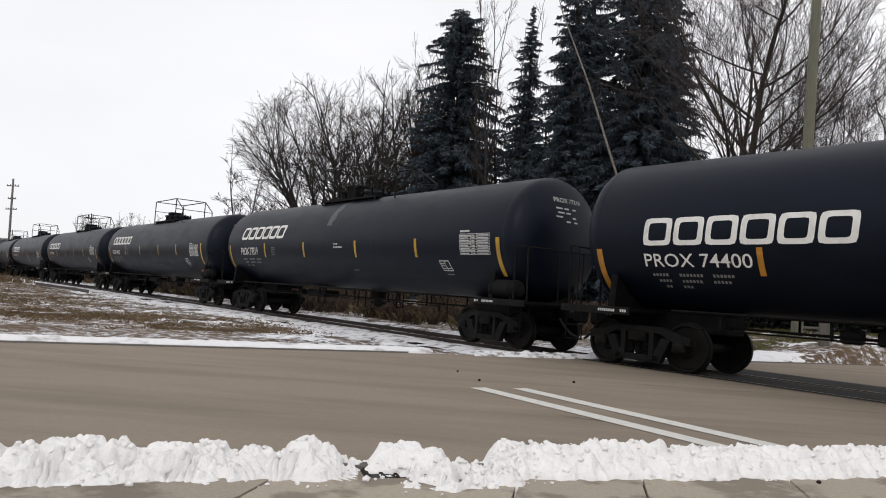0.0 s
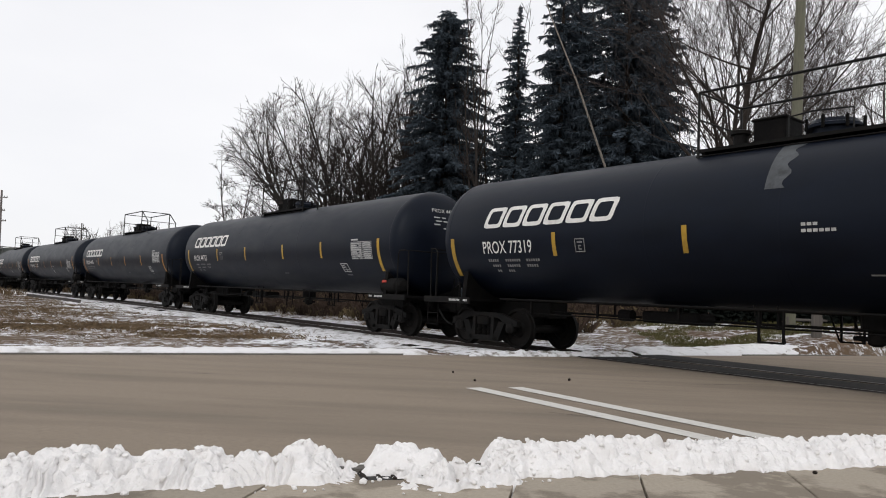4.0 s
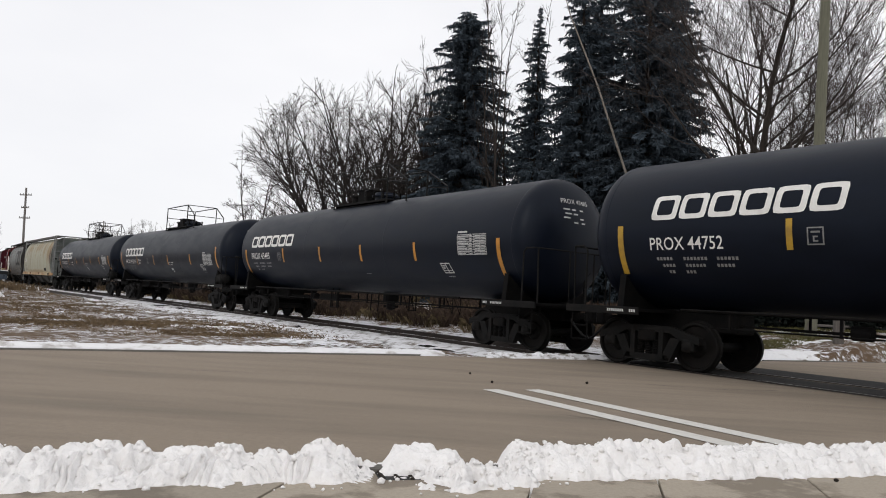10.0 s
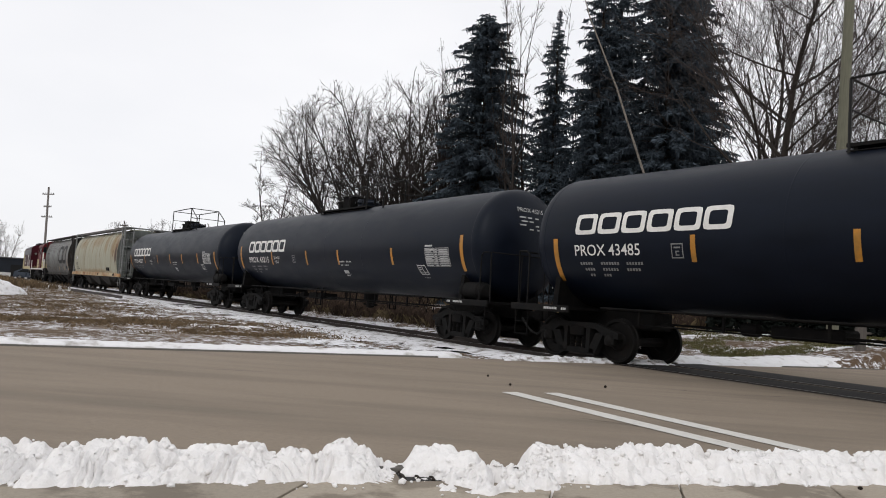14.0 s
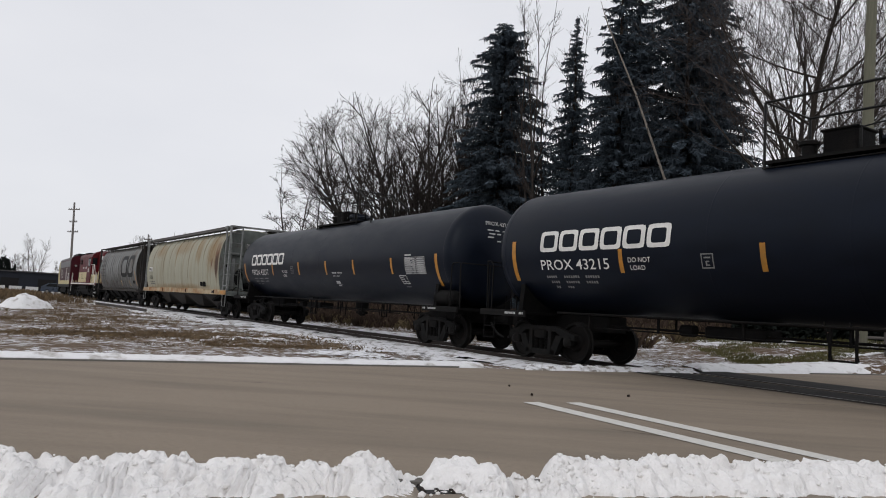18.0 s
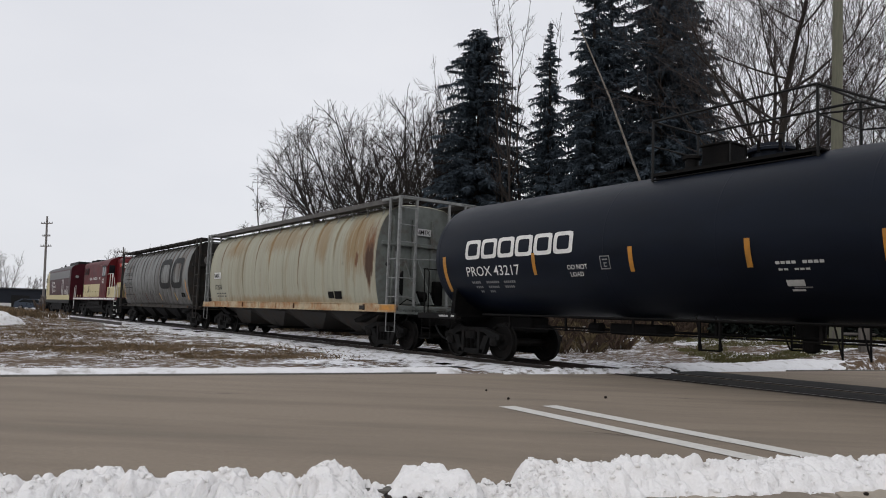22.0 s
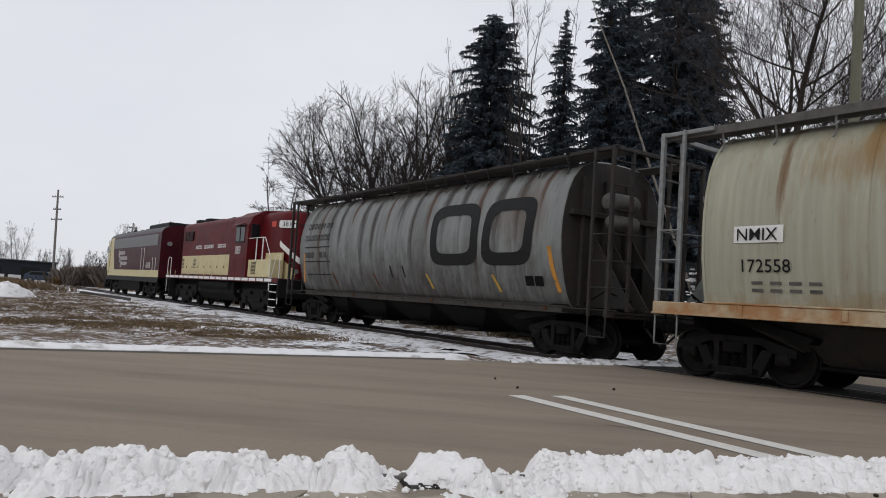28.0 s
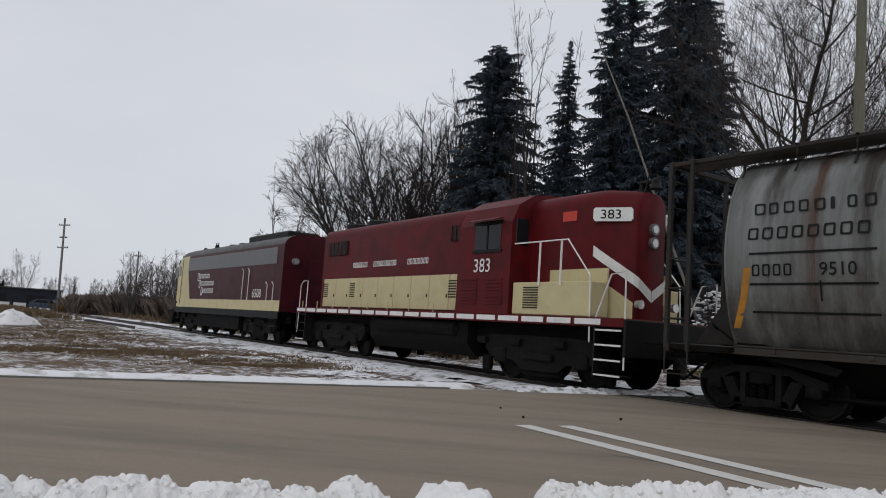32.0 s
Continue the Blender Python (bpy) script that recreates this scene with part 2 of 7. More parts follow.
M["cream_hopper"] = mat("weathered_cream_paint", (0.345, 0.335, 0.258), 0.65, vary=0.12, scale=3, stretch=(2.6, 1, 0.1), tint=(0.21, 0.165, 0.09), tint_amount=0.7, tint_scale=1.0, tint_edge=(0.52, 0.75), bump=0.1, bump_scale=10, spec=0.3)
M["grey_green"] = mat("grey_green_end_paint", (0.13, 0.142, 0.132), 0.65, vary=0.2, scale=4, tint=(0.07, 0.045, 0.03), tint_amount=0.75, tint_scale=2.2, tint_edge=(0.5, 0.72), spec=0.3)
# grimy sill, its grey lowered further to paint in the shade down there
M["grimy_shaded_sill"] = mat("grimy_shaded_grey_sill", (0.045, 0.041, 0.036), 0.7, vary=0.25, scale=5, tint=(0.035, 0.027, 0.02), tint_amount=0.8, tint_scale=2.0, tint_edge=(0.4, 0.62), spec=0.25)
M["rust"] = mat("rust", (0.1, 0.04, 0.017), 0.9, vary=0.4, scale=7, tint=(0.025, 0.016, 0.012), tint_amount=0.7, tint_scale=5, spec=0.2)
M["rust_sill"] = mat("rusty_cream_sill", (0.42, 0.34, 0.22), 0.7, vary=0.2, scale=4, tint=(0.3, 0.13, 0.035), tint_amount=0.85, tint_scale=1.6, tint_edge=(0.42, 0.6))
M["roofwalk"] = mat("galvanised_roofwalk", (0.1, 0.094, 0.088), 0.75, 0.1, vary=0.3, scale=5, spec=0.3)
M["glass"] = mat("dark_window_glass", (0.01, 0.012, 0.014), 0.12, vary=0.1, scale=2, spec=0.25)
M["lens"] = mat("lamp_glass", (0.5, 0.5, 0.48), 0.1, 0.6, vary=0.1, scale=5)
M["pink_brick"] = mat("pinkish_brick", (0.24, 0.15, 0.13), 0.9, vary=0.2, scale=20)
M["siding"] = mat("grey_siding", (0.1, 0.1, 0.102), 0.7, vary=0.08, scale=5, stretch=(0.3, 0.3, 6))
M["roof_shingle"] = mat("dark_roof_shingle", (0.05, 0.048, 0.05), 0.9, vary=0.25, scale=14)
M["trim_white"] = mat("white_trim", (0.6, 0.6, 0.6), 0.6, vary=0.05, scale=5)
M["dark_building"] = mat("dark_cladding", (0.018, 0.021, 0.028), 0.8, vary=0.15, scale=1.0, spec=0.2)
M["reed"] = mat("brown_reeds", (0.15, 0.09, 0.045), 0.95, vary=0.3, scale=2.0, island=0.3, spec=0.1)
M["roof_grey"] = mat("sooty_grey_roof", (0.09, 0.088, 0.088), 0.6, 0.1, vary=0.25, scale=2, tint=(0.03, 0.028, 0.027), tint_amount=0.8, tint_scale=1.5)
M["board_white"] = mat("number_board_white", (0.75, 0.75, 0.72), 0.4, vary=0.05, scale=5)
M["red"] = mat("red_sign_paint", (0.5, 0.04, 0.02), 0.5, vary=0.1, scale=5)
M["dark_frame"] = mat("grimy_dark_steel_frame", (0.03, 0.028, 0.026), 0.75, vary=0.3, scale=5, tint=(0.035, 0.022, 0.015), tint_amount=0.7, tint_scale=2.5, spec=0.25)
M["tank_worn"] = mat("worn_grey_shell", (0.05, 0.056, 0.062), 0.5, vary=0.4, scale=5, tint=(0.006, 0.006, 0.008), tint_amount=0.9, tint_scale=4, tint_edge=(0.52, 0.72))
M["car_blue"] = mat("dark_blue_car_paint", (0.03, 0.045, 0.07), 0.3, 0.3, vary=0.1, scale=3, coat=0.5)


def stain_or_shade(material, colour, amount, x, z, wide, tall, scale=5.0, streak=0.25, edge=(0.5, 0.85)):
    """A stain, or painted shade, with a ragged soft edge mixed into a side at x, z."""
    n, l = material.node_tree.nodes, material.node_tree.links
    base = n["Principled BSDF"].inputs["Base Color"]
    old = base.links[0].from_socket
    co = n.new("ShaderNodeTexCoord")
    mp = n.new("ShaderNodeMapping")
    mp.inputs["Location"].default_value = (-x / wide, 0, -z / tall)
    mp.inputs["Scale"].default_value = (1 / wide, 0.0, 1 / tall)
    ln = n.new("ShaderNodeVectorMath")
    ln.operation = "LENGTH"
    fall = n.new("ShaderNodeMapRange")
    fall.inputs["From Min"].default_value, fall.inputs["From Max"].default_value = 1.15, 0.2
    st = n.new("ShaderNodeMapping")
    st.inputs["Scale"].default_value = (1.0, 0.3, streak)
    st.inputs["Location"].default_value = (x * 3.7, 0, z)
    nz = n.new("ShaderNodeTexNoise")
    nz.inputs["Scale"].default_value, nz.inputs["Detail"].default_value, nz.inputs["Roughness"].default_value = scale, 8.0, 0.7
    add = n.new("ShaderNodeMath")
    add.operation = "MULTIPLY_ADD"
    add.inputs[1].default_value = 0.55
    ramp = n.new("ShaderNodeMapRange")
    ramp.inputs["From Min"].default_value, ramp.inputs["From Max"].default_value = edge
    ramp.inputs["To Max"].default_value = amount
    mx = n.new("ShaderNodeMix")
    mx.data_type = "RGBA"
    mx.inputs[7].default_value = (*colour, 1)
    l.new(co.outputs["Object"], mp.inputs["Vector"])
    l.new(mp.outputs["Vector"], ln.inputs[0])
    l.new(ln.outputs["Value"], fall.inputs["Value"])
    l.new(co.outputs["Object"], st.inputs["Vector"])
    l.new(st.outputs["Vector"], nz.inputs["Vector"])
    l.new(fall.outputs["Result"], add.inputs[0])
    l.new(nz.outputs["Fac"], add.inputs[2])
    l.new(add.outputs[0], ramp.inputs["Value"])
    l.new(ramp.outputs["Result"], mx.inputs[0])
    l.new(old, mx.inputs[6])
    l.new(mx.outputs[2], base)


ORANGE, BROWN, DARK = (0.23, 0.135, 0.045), (0.055, 0.024, 0.01), (0.03, 0.022, 0.017)
for k in range(10):
    stain_or_shade(M["cream_hopper"], ((0.14, 0.07, 0.025), (0.2, 0.15, 0.08), ORANGE)[k % 3], 0.8, -6.14 + k * 1.364, 3.95 - 0.2 * (k % 2), 0.12 + 0.05 * (k * 7 % 3), 0.9 + 0.5 * (k * 5 % 4), 7.0, 0.1, (0.68, 1.0))
stain_or_shade(M["cream_hopper"], ORANGE, 0.5, 4.6, 3.6, 2.4, 0.8, 9.0, 0.08, (0.8, 1.02))
stain_or_shade(M["cream_hopper"], ORANGE, 0.5, -0.5, 3.7, 4.5, 0.9, 9.0, 0.08, (0.84, 1.05))
stain_or_shade(M["cream_hopper"], ORANGE, 0.75, -6.2, 3.3, 1.3, 1.5, 9.0, 0.1, (0.7, 1.0))
stain_or_shade(M["cream_hopper"], ORANGE, 0.6, -3.9, 3.5, 0.5, 0.9, 3.5, 0.2, (0.55, 0.9))
stain_or_shade(M["cream_hopper"], ORANGE, 0.6, 0.0, 1.4, 9.0, 0.3, 4.0, 0.5, (0.66, 1.0))
stain_or_shade(M["cream_hopper"], (0.15, 0.06, 0.02), 0.95, -7.15, 2.9, 0.5, 1.5, 6.0, 0.16, (0.7, 0.98))
stain_or_shade(M["cream_hopper"], BROWN, 0.97, -7.15, 2.6, 0.3, 0.75, 6.0, 0.3, (0.62, 0.82))
stain_or_shade(M["cream_hopper"], (0.13, 0.05, 0.018), 0.9, -6.35, 2.7, 0.16, 0.4, 7.0, 0.3, (0.7, 0.88))
for k in range(17):
    x = -6.8 + (k + 1) * 13.6 / 18
    stain_or_shade(M["grey_hopper"], DARK if k % 3 else (0.075, 0.032, 0.016), 0.85, x, 3.95, 0.16 + 0.06 * (k * 7 % 3), 1.0 + 0.75 * (k * 5 % 4), 6.0, 0.1, (0.66, 1.0))
stain_or_shade(M["grey_hopper"], DARK, 0.8, 0.0, 4.25, 12.0, 0.5, 5.0, 0.1, (0.8, 1.02))
stain_or_shade(M["grey_hopper"], (0.1, 0.065, 0.04), 0.45, -5.5, 3.2, 1.5, 1.2, 4.0, 0.2, (0.72, 1.0))
# lower side darkened: shade beneath the bulge painted in together with grime
stain_or_shade(M["grey_hopper"], DARK, 0.85, 0.0, 1.0, 14.0, 1.7, 4.0, 0.4, (0.56, 1.05))


# ---- mesh helpers ----
def mesh_from(name, verts, faces, material, smooth=False, sharp=0.6):
    me = bpy.data.meshes.new(name)
    me.from_pydata([tuple(v) for v in verts], [], faces)
    me.materials.append(M[material])
    if smooth:
        me.shade_smooth()
        me.set_sharp_from_angle(angle=sharp)
    me.update()
    return me


class Soup:
    """Collects simple solids into one mesh."""

    def __init__(self):
        self.v, self.f = [], []

    def add(self, verts, faces):
        o = len(self.v)
        self.v += [tuple(p) for p in verts]
        self.f += [tuple(i + o for i in f) for f in faces]
        return self

    def box(self, x0, x1, y0, y1, z0, z1, c=0.0, m=None):
        """A box with chamfer c on all its edges."""
        if c <= 0:
            vs = [(x, y, z) for x in (x0, x1) for y in (y0, y1) for z in (z0, z1)]
            fs = [(0, 1, 3, 2), (4, 6, 7, 5), (0, 4, 5, 1), (2, 3, 7, 6), (0, 2, 6, 4), (1, 5, 7, 3)]
        else:
            c = min(c, (x1 - x0) / 2.01, (y1 - y0) / 2.01, (z1 - z0) / 2.01)
            vs, ix = [], {}
            for i, x in enumerate((x0, x1)):
                for j, y in enumerate((y0, y1)):
                    for k, z in enumerate((z0, z1)):
                        sx, sy, sz = (c if i == 0 else -c), (c if j == 0 else -c), (c if k == 0 else -c)
                        for a, p in enumerate(((x, y + sy, z + sz), (x + sx, y, z + sz), (x + sx, y + sy, z))):
                            ix[i, j, k, a] = len(vs)
                            vs.append(p)
            fs = []
            for i in (0, 1):
                q = [ix[i, 0, 0, 0], ix[i, 0, 1, 0], ix[i, 1, 1, 0], ix[i, 1, 0, 0]]
                fs.append(q if i == 0 else q[::-1])
                q = [ix[0, i, 0, 1], ix[1, i, 0, 1], ix[1, i, 1, 1], ix[0, i, 1, 1]]
                fs.append(q if i == 0 else q[::-1])
                q = [ix[0, 0, i, 2], ix[0, 1, i, 2], ix[1, 1, i, 2], ix[1, 0, i, 2]]
                fs.append(q if i == 0 else q[::-1])
            for i in (0, 1):
                for j in (0, 1):
                    fs.append((ix[i, j, 0, 0], ix[i, j, 0, 1], ix[i, j, 1, 1], ix[i, j, 1, 0]))
                    fs.append((ix[i, 0, j, 0], ix[i, 0, j, 2], ix[i, 1, j, 2], ix[i, 1, j, 0]))
                    fs.append((ix[0, i, j, 1], ix[0, i, j, 2], ix[1, i, j, 2], ix[1, i, j, 1]))
                    for k in (0, 1):
                        fs.append((ix[i, j, k, 0], ix[i, j, k, 1], ix[i, j, k, 2]))
        if m is not None:
            vs = [m @ Vector(p) for p in vs]
        return self.add(vs, fs)

    def tube(self, pts, radii, n=8, caps=True):
        """A round bar along points; radii one number or one a point."""
        pts = [Vector(p) for p in pts]
        if not isinstance(radii, (list, tuple)):
            radii = [radii] * len(pts)
        vs, fs = [], []
        ref = None
        for i, p in enumerate(pts):
            d = (pts[min(i + 1, len(pts) - 1)] - pts[max(i - 1, 0)]).normalized()
            if ref is None:
                ref = Vector((0, 0, 1)) if abs(d.z) < 0.9 else Vector((1, 0, 0))
            a = d.cross(ref).normalized()
            b = d.cross(a)
            ref = -b if abs(d.dot(b)) < 0.9 else ref
            for k in range(n):
                w = 2 * math.pi * k / n
                vs.append(p + (a * math.cos(w) + b * math.sin(w)) * radii[i])
        for i in range(len(pts) - 1):
            for k in range(n):
                k2 = (k + 1) % n
                fs.append((i * n + k, i * n + k2, (i + 1) * n + k2, (i + 1) * n + k))
        if caps:
            fs.append(tuple(range(n))[::-1])
            fs.append(tuple((len(pts) - 1) * n + k for k in range(n)))
        return self.add(vs, fs)

    def lathe(self, profile, axis="x", at=(0, 0, 0), n=24, arc=None):
        """A solid of turning: profile rows of (along, radius)."""
        vs, fs = [], []
        for s, r in profile:
            for k in range(n):
                w = 2 * math.pi * k / n
                c, d = r * math.cos(w), r * math.sin(w)
                p = {"x": (s, c, d), "y": (d, s, c), "z": (c, d, s)}[axis]
                vs.append((p[0] + at[0], p[1] + at[1], p[2] + at[2]))
        for i in range(len(profile) - 1):
            for k in range(n):
                k2 = (k + 1) % n
                fs.append((i * n + k, i * n + k2, (i + 1) * n + k2, (i + 1) * n + k))
        fs.append(tuple(range(n))[::-1])
        fs.append(tuple((len(profile) - 1) * n + k for k in range(n)))
        return self.add(vs, fs)

    def prism(self, outline, y0, y1, axis="y"):
        """An outline of (x, z) pushed from y0 to y1."""
        k = len(outline)
        if axis == "y":
            vs = [(x, y0, z) for x, z in outline] + [(x, y1, z) for x, z in outline]
        elif axis == "x":
            vs = [(y0, x, z) for x, z in outline] + [(y1, x, z) for x, z in outline]
        else:
            vs = [(x, z, y0) for x, z in outline] + [(x, z, y1) for x, z in outline]
        fs = [tuple(range(k)), tuple(range(k, 2 * k))[::-1]]
        fs += [(i, i + k, (i + 1) % k + k, (i + 1) % k) for i in range(k)]
        return self.add(vs, fs)

    def mesh(self, name, material, smooth=False, sharp=0.6):
        me = mesh_from(name, self.v, self.f, material)
        bm = bmesh.new()
        bm.from_mesh(me)
        bmesh.ops.recalc_face_normals(bm, faces=bm.faces)
        bm.to_mesh(me)
        bm.free()
        if smooth:
            me.shade_smooth()
            me.set_sharp_from_angle(angle=sharp)
        return me


def part(name, soup, material, parent, label="", smooth=False, sharp=0.6):
    me = soup if isinstance(soup, bpy.types.Mesh) else soup.mesh(name, material, smooth, sharp)
    ob = new(name, me)
    ob.parent = parent
    return tagged(ob, label)


def thing(name, label, category, m=None, group="", kind="", mesh=None):
    ob = new(name, mesh)
    if m is not None:
        ob.matrix_world = m
    return tagged(ob, label, category, group, kind)


# ---- the line of the track: distance u runs away from the crossing ----
BEND_U = (-20, 0, 20, 40, 60, 80, 100, 120, 140)
BEND = (-0.0045, -0.0040, 0.0015, -0.0004, 0.0007, -0.0026, -0.0010, 0.0004, 0.0)
U = np.arange(-160, 261, 0.5)
_k = np.interp(U, BEND_U, BEND) * ((U > -40) & (U < 140))
_h = np.concatenate([[0], np.cumsum((_k[1:] + _k[:-1]) * 0.25)])
_h += 2.2494 - np.interp(0, U, _h)
_x = np.concatenate([[0], np.cumsum((np.cos(_h[1:]) + np.cos(_h[:-1])) * 0.25)])
_y = np.concatenate([[0], np.cumsum((np.sin(_h[1:]) + np.sin(_h[:-1])) * 0.25)])
_x += 9.30 - np.interp(0, U, _x)
_y += 8.844 - np.interp(0, U, _y)


def line(u, side=0.0):
    """A place on the track, side metres towards the road corner, and the heading there."""
    h = float(np.interp(u, U, _h))
    return float(np.interp(u, U, _x)) - side * math.sin(h), float(np.interp(u, U, _y)) + side * math.cos(h), h


def track_side(x, y):
    """Distance from the track's middle, positive towards the camera, and u."""
    d = (_x - x) ** 2 + (_y - y) ** 2
    i = int(d.argmin())
    return -(x - _x[i]) * math.sin(_h[i]) + (y - _y[i]) * math.cos(_h[i]), float(U[i])


def far_kerb(x):
    return 14.05 + 0.59 * x


def near_kerb(x):
    return 4.55 + 0.27 * x + 0.012 * x * x if abs(x) < 9 else 4.55 + 0.27 * x + 0.972 + 0.216 * (abs(x) - 9)


def smooth01(a, b, v):
    t = max(0.0, min(1.0, (v - a) / (b - a)))
    return t * t * (3 - 2 * t)


# ---- ground, road, pavement ----
def ground_z(x, y):
    side, u = track_side(x, y)
    bed = 1 - smooth01(1.7, 3.2, abs(side))
    z = -0.03 + 0.05 * noise.noise((x * 0.25, y * 0.25, 0)) + 0.03 * noise.noise((x * 1.3, y * 1.3, 3))
    if side < -3:
        z += 0.12 * smooth01(3, 9, -side) + 0.75 * smooth01(6, 15, -side) * smooth01(-36, -22, x)
    z = z * (1 - bed) - 0.19 * bed
    on_road = smooth01(-0.5, -0.15, y - near_kerb(x)) * smooth01(-0.35, 0.0, far_kerb(x) - y)
    z = z * (1 - on_road) - 0.09 * on_road
    if y < near_kerb(x) - 0.1:
        z = -0.1
    return z


def spread(lo, hi, fine_lo, fine_hi, step, grow=1.22):
    out = list(np.arange(fine_lo, fine_hi, step))
    d, v = step, fine_hi
    while v < hi:
        out.append(v)
        d *= grow
        v += d
    out.append(hi)
    d, v, pre = step, fine_lo, []
    while v > lo:
        d *= grow
        v -= d
        pre.append(max(v, lo))
    return pre[::-1] + out


def grid_mesh(name, xs, ys, fz, material):
    vs = [(x, y, fz(x, y)) for y in ys for x in xs]
    n = len(xs)
    fs = [(j * n + i, j * n + i + 1, (j + 1) * n + i + 1, (j + 1) * n + i) for j in range(len(ys) - 1) for i in range(n - 1)]
    return mesh_from(name, vs, fs, material, smooth=True, sharp=3.0)


def verge_material():
    """Patchy thawing snow over mud and flattened dry grass."""
    m = mat("thawing_verge", (0.145, 0.106, 0.073), 0.95, vary=0.45, scale=9, bump=1.0, bump_scale=22, tint=(0.095, 0.058, 0.032), tint_amount=0.8, tint_scale=0.6, tint_edge=(0.42, 0.6), spec=0.15)
    n, l = m.node_tree.nodes, m.node_tree.links
    b = n["Principled BSDF"]
    old = b.inputs["Base Color"].links[0].from_socket
    co = n.new("ShaderNodeTexCoord")
    a = n.new("ShaderNodeTexNoise")
    a.inputs["Scale"].default_value, a.inputs["Detail"].default_value, a.inputs["Roughness"].default_value = 0.55, 12.0, 0.72
    mp = n.new("ShaderNodeMapping")
    mp.inputs["Scale"].default_value = (1.0, 1.0, 1.0)
    mp.inputs["Location"].default_value = (7.3, 2.0, 0)
    l.new(co.outputs["Object"], mp.inputs["Vector"])
    l.new(mp.outputs["Vector"], a.inputs["Vector"])
    r = n.new("ShaderNodeValToRGB")
    r.color_ramp.elements[0].position, r.color_ramp.elements[1].position = 0.585, 0.645
    l.new(a.outputs["Fac"], r.inputs["Fac"])
    # crumbs of snow between the blades
    a2 = n.new("ShaderNodeTexNoise")
    a2.inputs["Scale"].default_value, a2.inputs["Detail"].default_value, a2.inputs["Roughness"].default_value = 5.0, 9.0, 0.75
    l.new(mp.outputs["Vector"], a2.inputs["Vector"])
    r2 = n.new("ShaderNodeValToRGB")
    r2.color_ramp.elements[0].position, r2.color_ramp.elements[1].position = 0.51, 0.56
    l.new(a2.outputs["Fac"], r2.inputs["Fac"])
    r3 = n.new("ShaderNodeValToRGB")
    r3.color_ramp.elements[0].position, r3.color_ramp.elements[1].position = 0.38, 0.52
    l.new(a.outputs["Fac"], r3.inputs["Fac"])
    crumbs = n.new("ShaderNodeMath")
    crumbs.operation = "MULTIPLY"
    l.new(r2.outputs["Color"], crumbs.inputs[0])
    l.new(r3.outputs["Color"], crumbs.inputs[1])
    both = n.new("ShaderNodeMath")
    both.operation = "MAXIMUM"
    l.new(r.outputs["Color"], both.inputs[0])
    l.new(crumbs.outputs[0], both.inputs[1])
    mx = n.new("ShaderNodeMix")
    mx.data_type = "RGBA"
    mx.inputs[7].default_value = (0.74, 0.75, 0.78, 1)
    l.new(both.outputs[0], mx.inputs[0])
    l.new(old, mx.inputs[6])
    l.new(mx.outputs[2], b.inputs["Base Color"])
    return m


M["verge"] = verge_material()
xs = spread(-900, 900, -34, 30, 0.4)
ys = spread(-700, 1200, 2, 60, 0.4)
thing("ground", "muddy thawing ground with dry grass and snow patches", "ground", kind="structure", mesh=grid_mesh("ground", xs, ys, ground_z, "verge"))


def strip_mesh(name, rows, material, smooth=True):
    """A sheet through rows of places of equal length."""
    k = len(rows[0])
    vs = [p for r in rows for p in r]
    fs = [(j * k + i, j * k + i + 1, (j + 1) * k + i + 1, (j + 1) * k + i) for j in range(len(rows) - 1) for i in range(k - 1)]
    me = mesh_from(name, vs, fs, material, smooth=smooth, sharp=3.0)
    return me


road_rows = []
for x in spread(-260, 260, -12, 14, 0.5):
    a, b = near_kerb(x) + 0.1, far_kerb(x)
    road_rows.append([(x, a + (b - a) * k / 16, 0.0 + 0.0015 * noise.noise((x * 0.4, k * 0.5, 7))) for k in range(17)])
thing("road", "worn pale grey asphalt road, damp in places", "road", kind="structure", mesh=strip_mesh("road", road_rows, "asphalt"))


def kerb_line(name, f, x0, x1, toward, label, z=0.09):
    s = Soup()
    vs, fs = [], []
    xs_ = list(np.arange(x0, x1 + 0.01, 0.5))
    for x in xs_:
        y = f(x)
        for dy, dz in ((0, -0.15), (0, z - 0.02), (0.02 * toward, z), (0.14 * toward, z), (0.15 * toward, -0.15)):
            vs.append((x, y + dy, dz))
    for i in range(len(xs_) - 1):
        for k in range(4):
            fs.append((i * 5 + k, i * 5 + k + 1, i * 5 + 5 + k + 1, i * 5 + 5 + k))
    s.add(vs, fs)
    return thing(name, label, "kerb", kind="structure", mesh=s.mesh(name, "kerb"))


kerb_line("kerb_far", far_kerb, -60, -0.2, 1, "low weathered concrete kerb beside the road", 0.022)
kerb_line("kerb_far_east", far_kerb, 8.0, 60, 1, "low weathered concrete kerb beyond the crossing", 0.022)
kerb_line("kerb_near", lambda x: near_kerb(x) + 0.1, -14, 14, -1, "concrete kerb half buried under ploughed snow", 0.05)

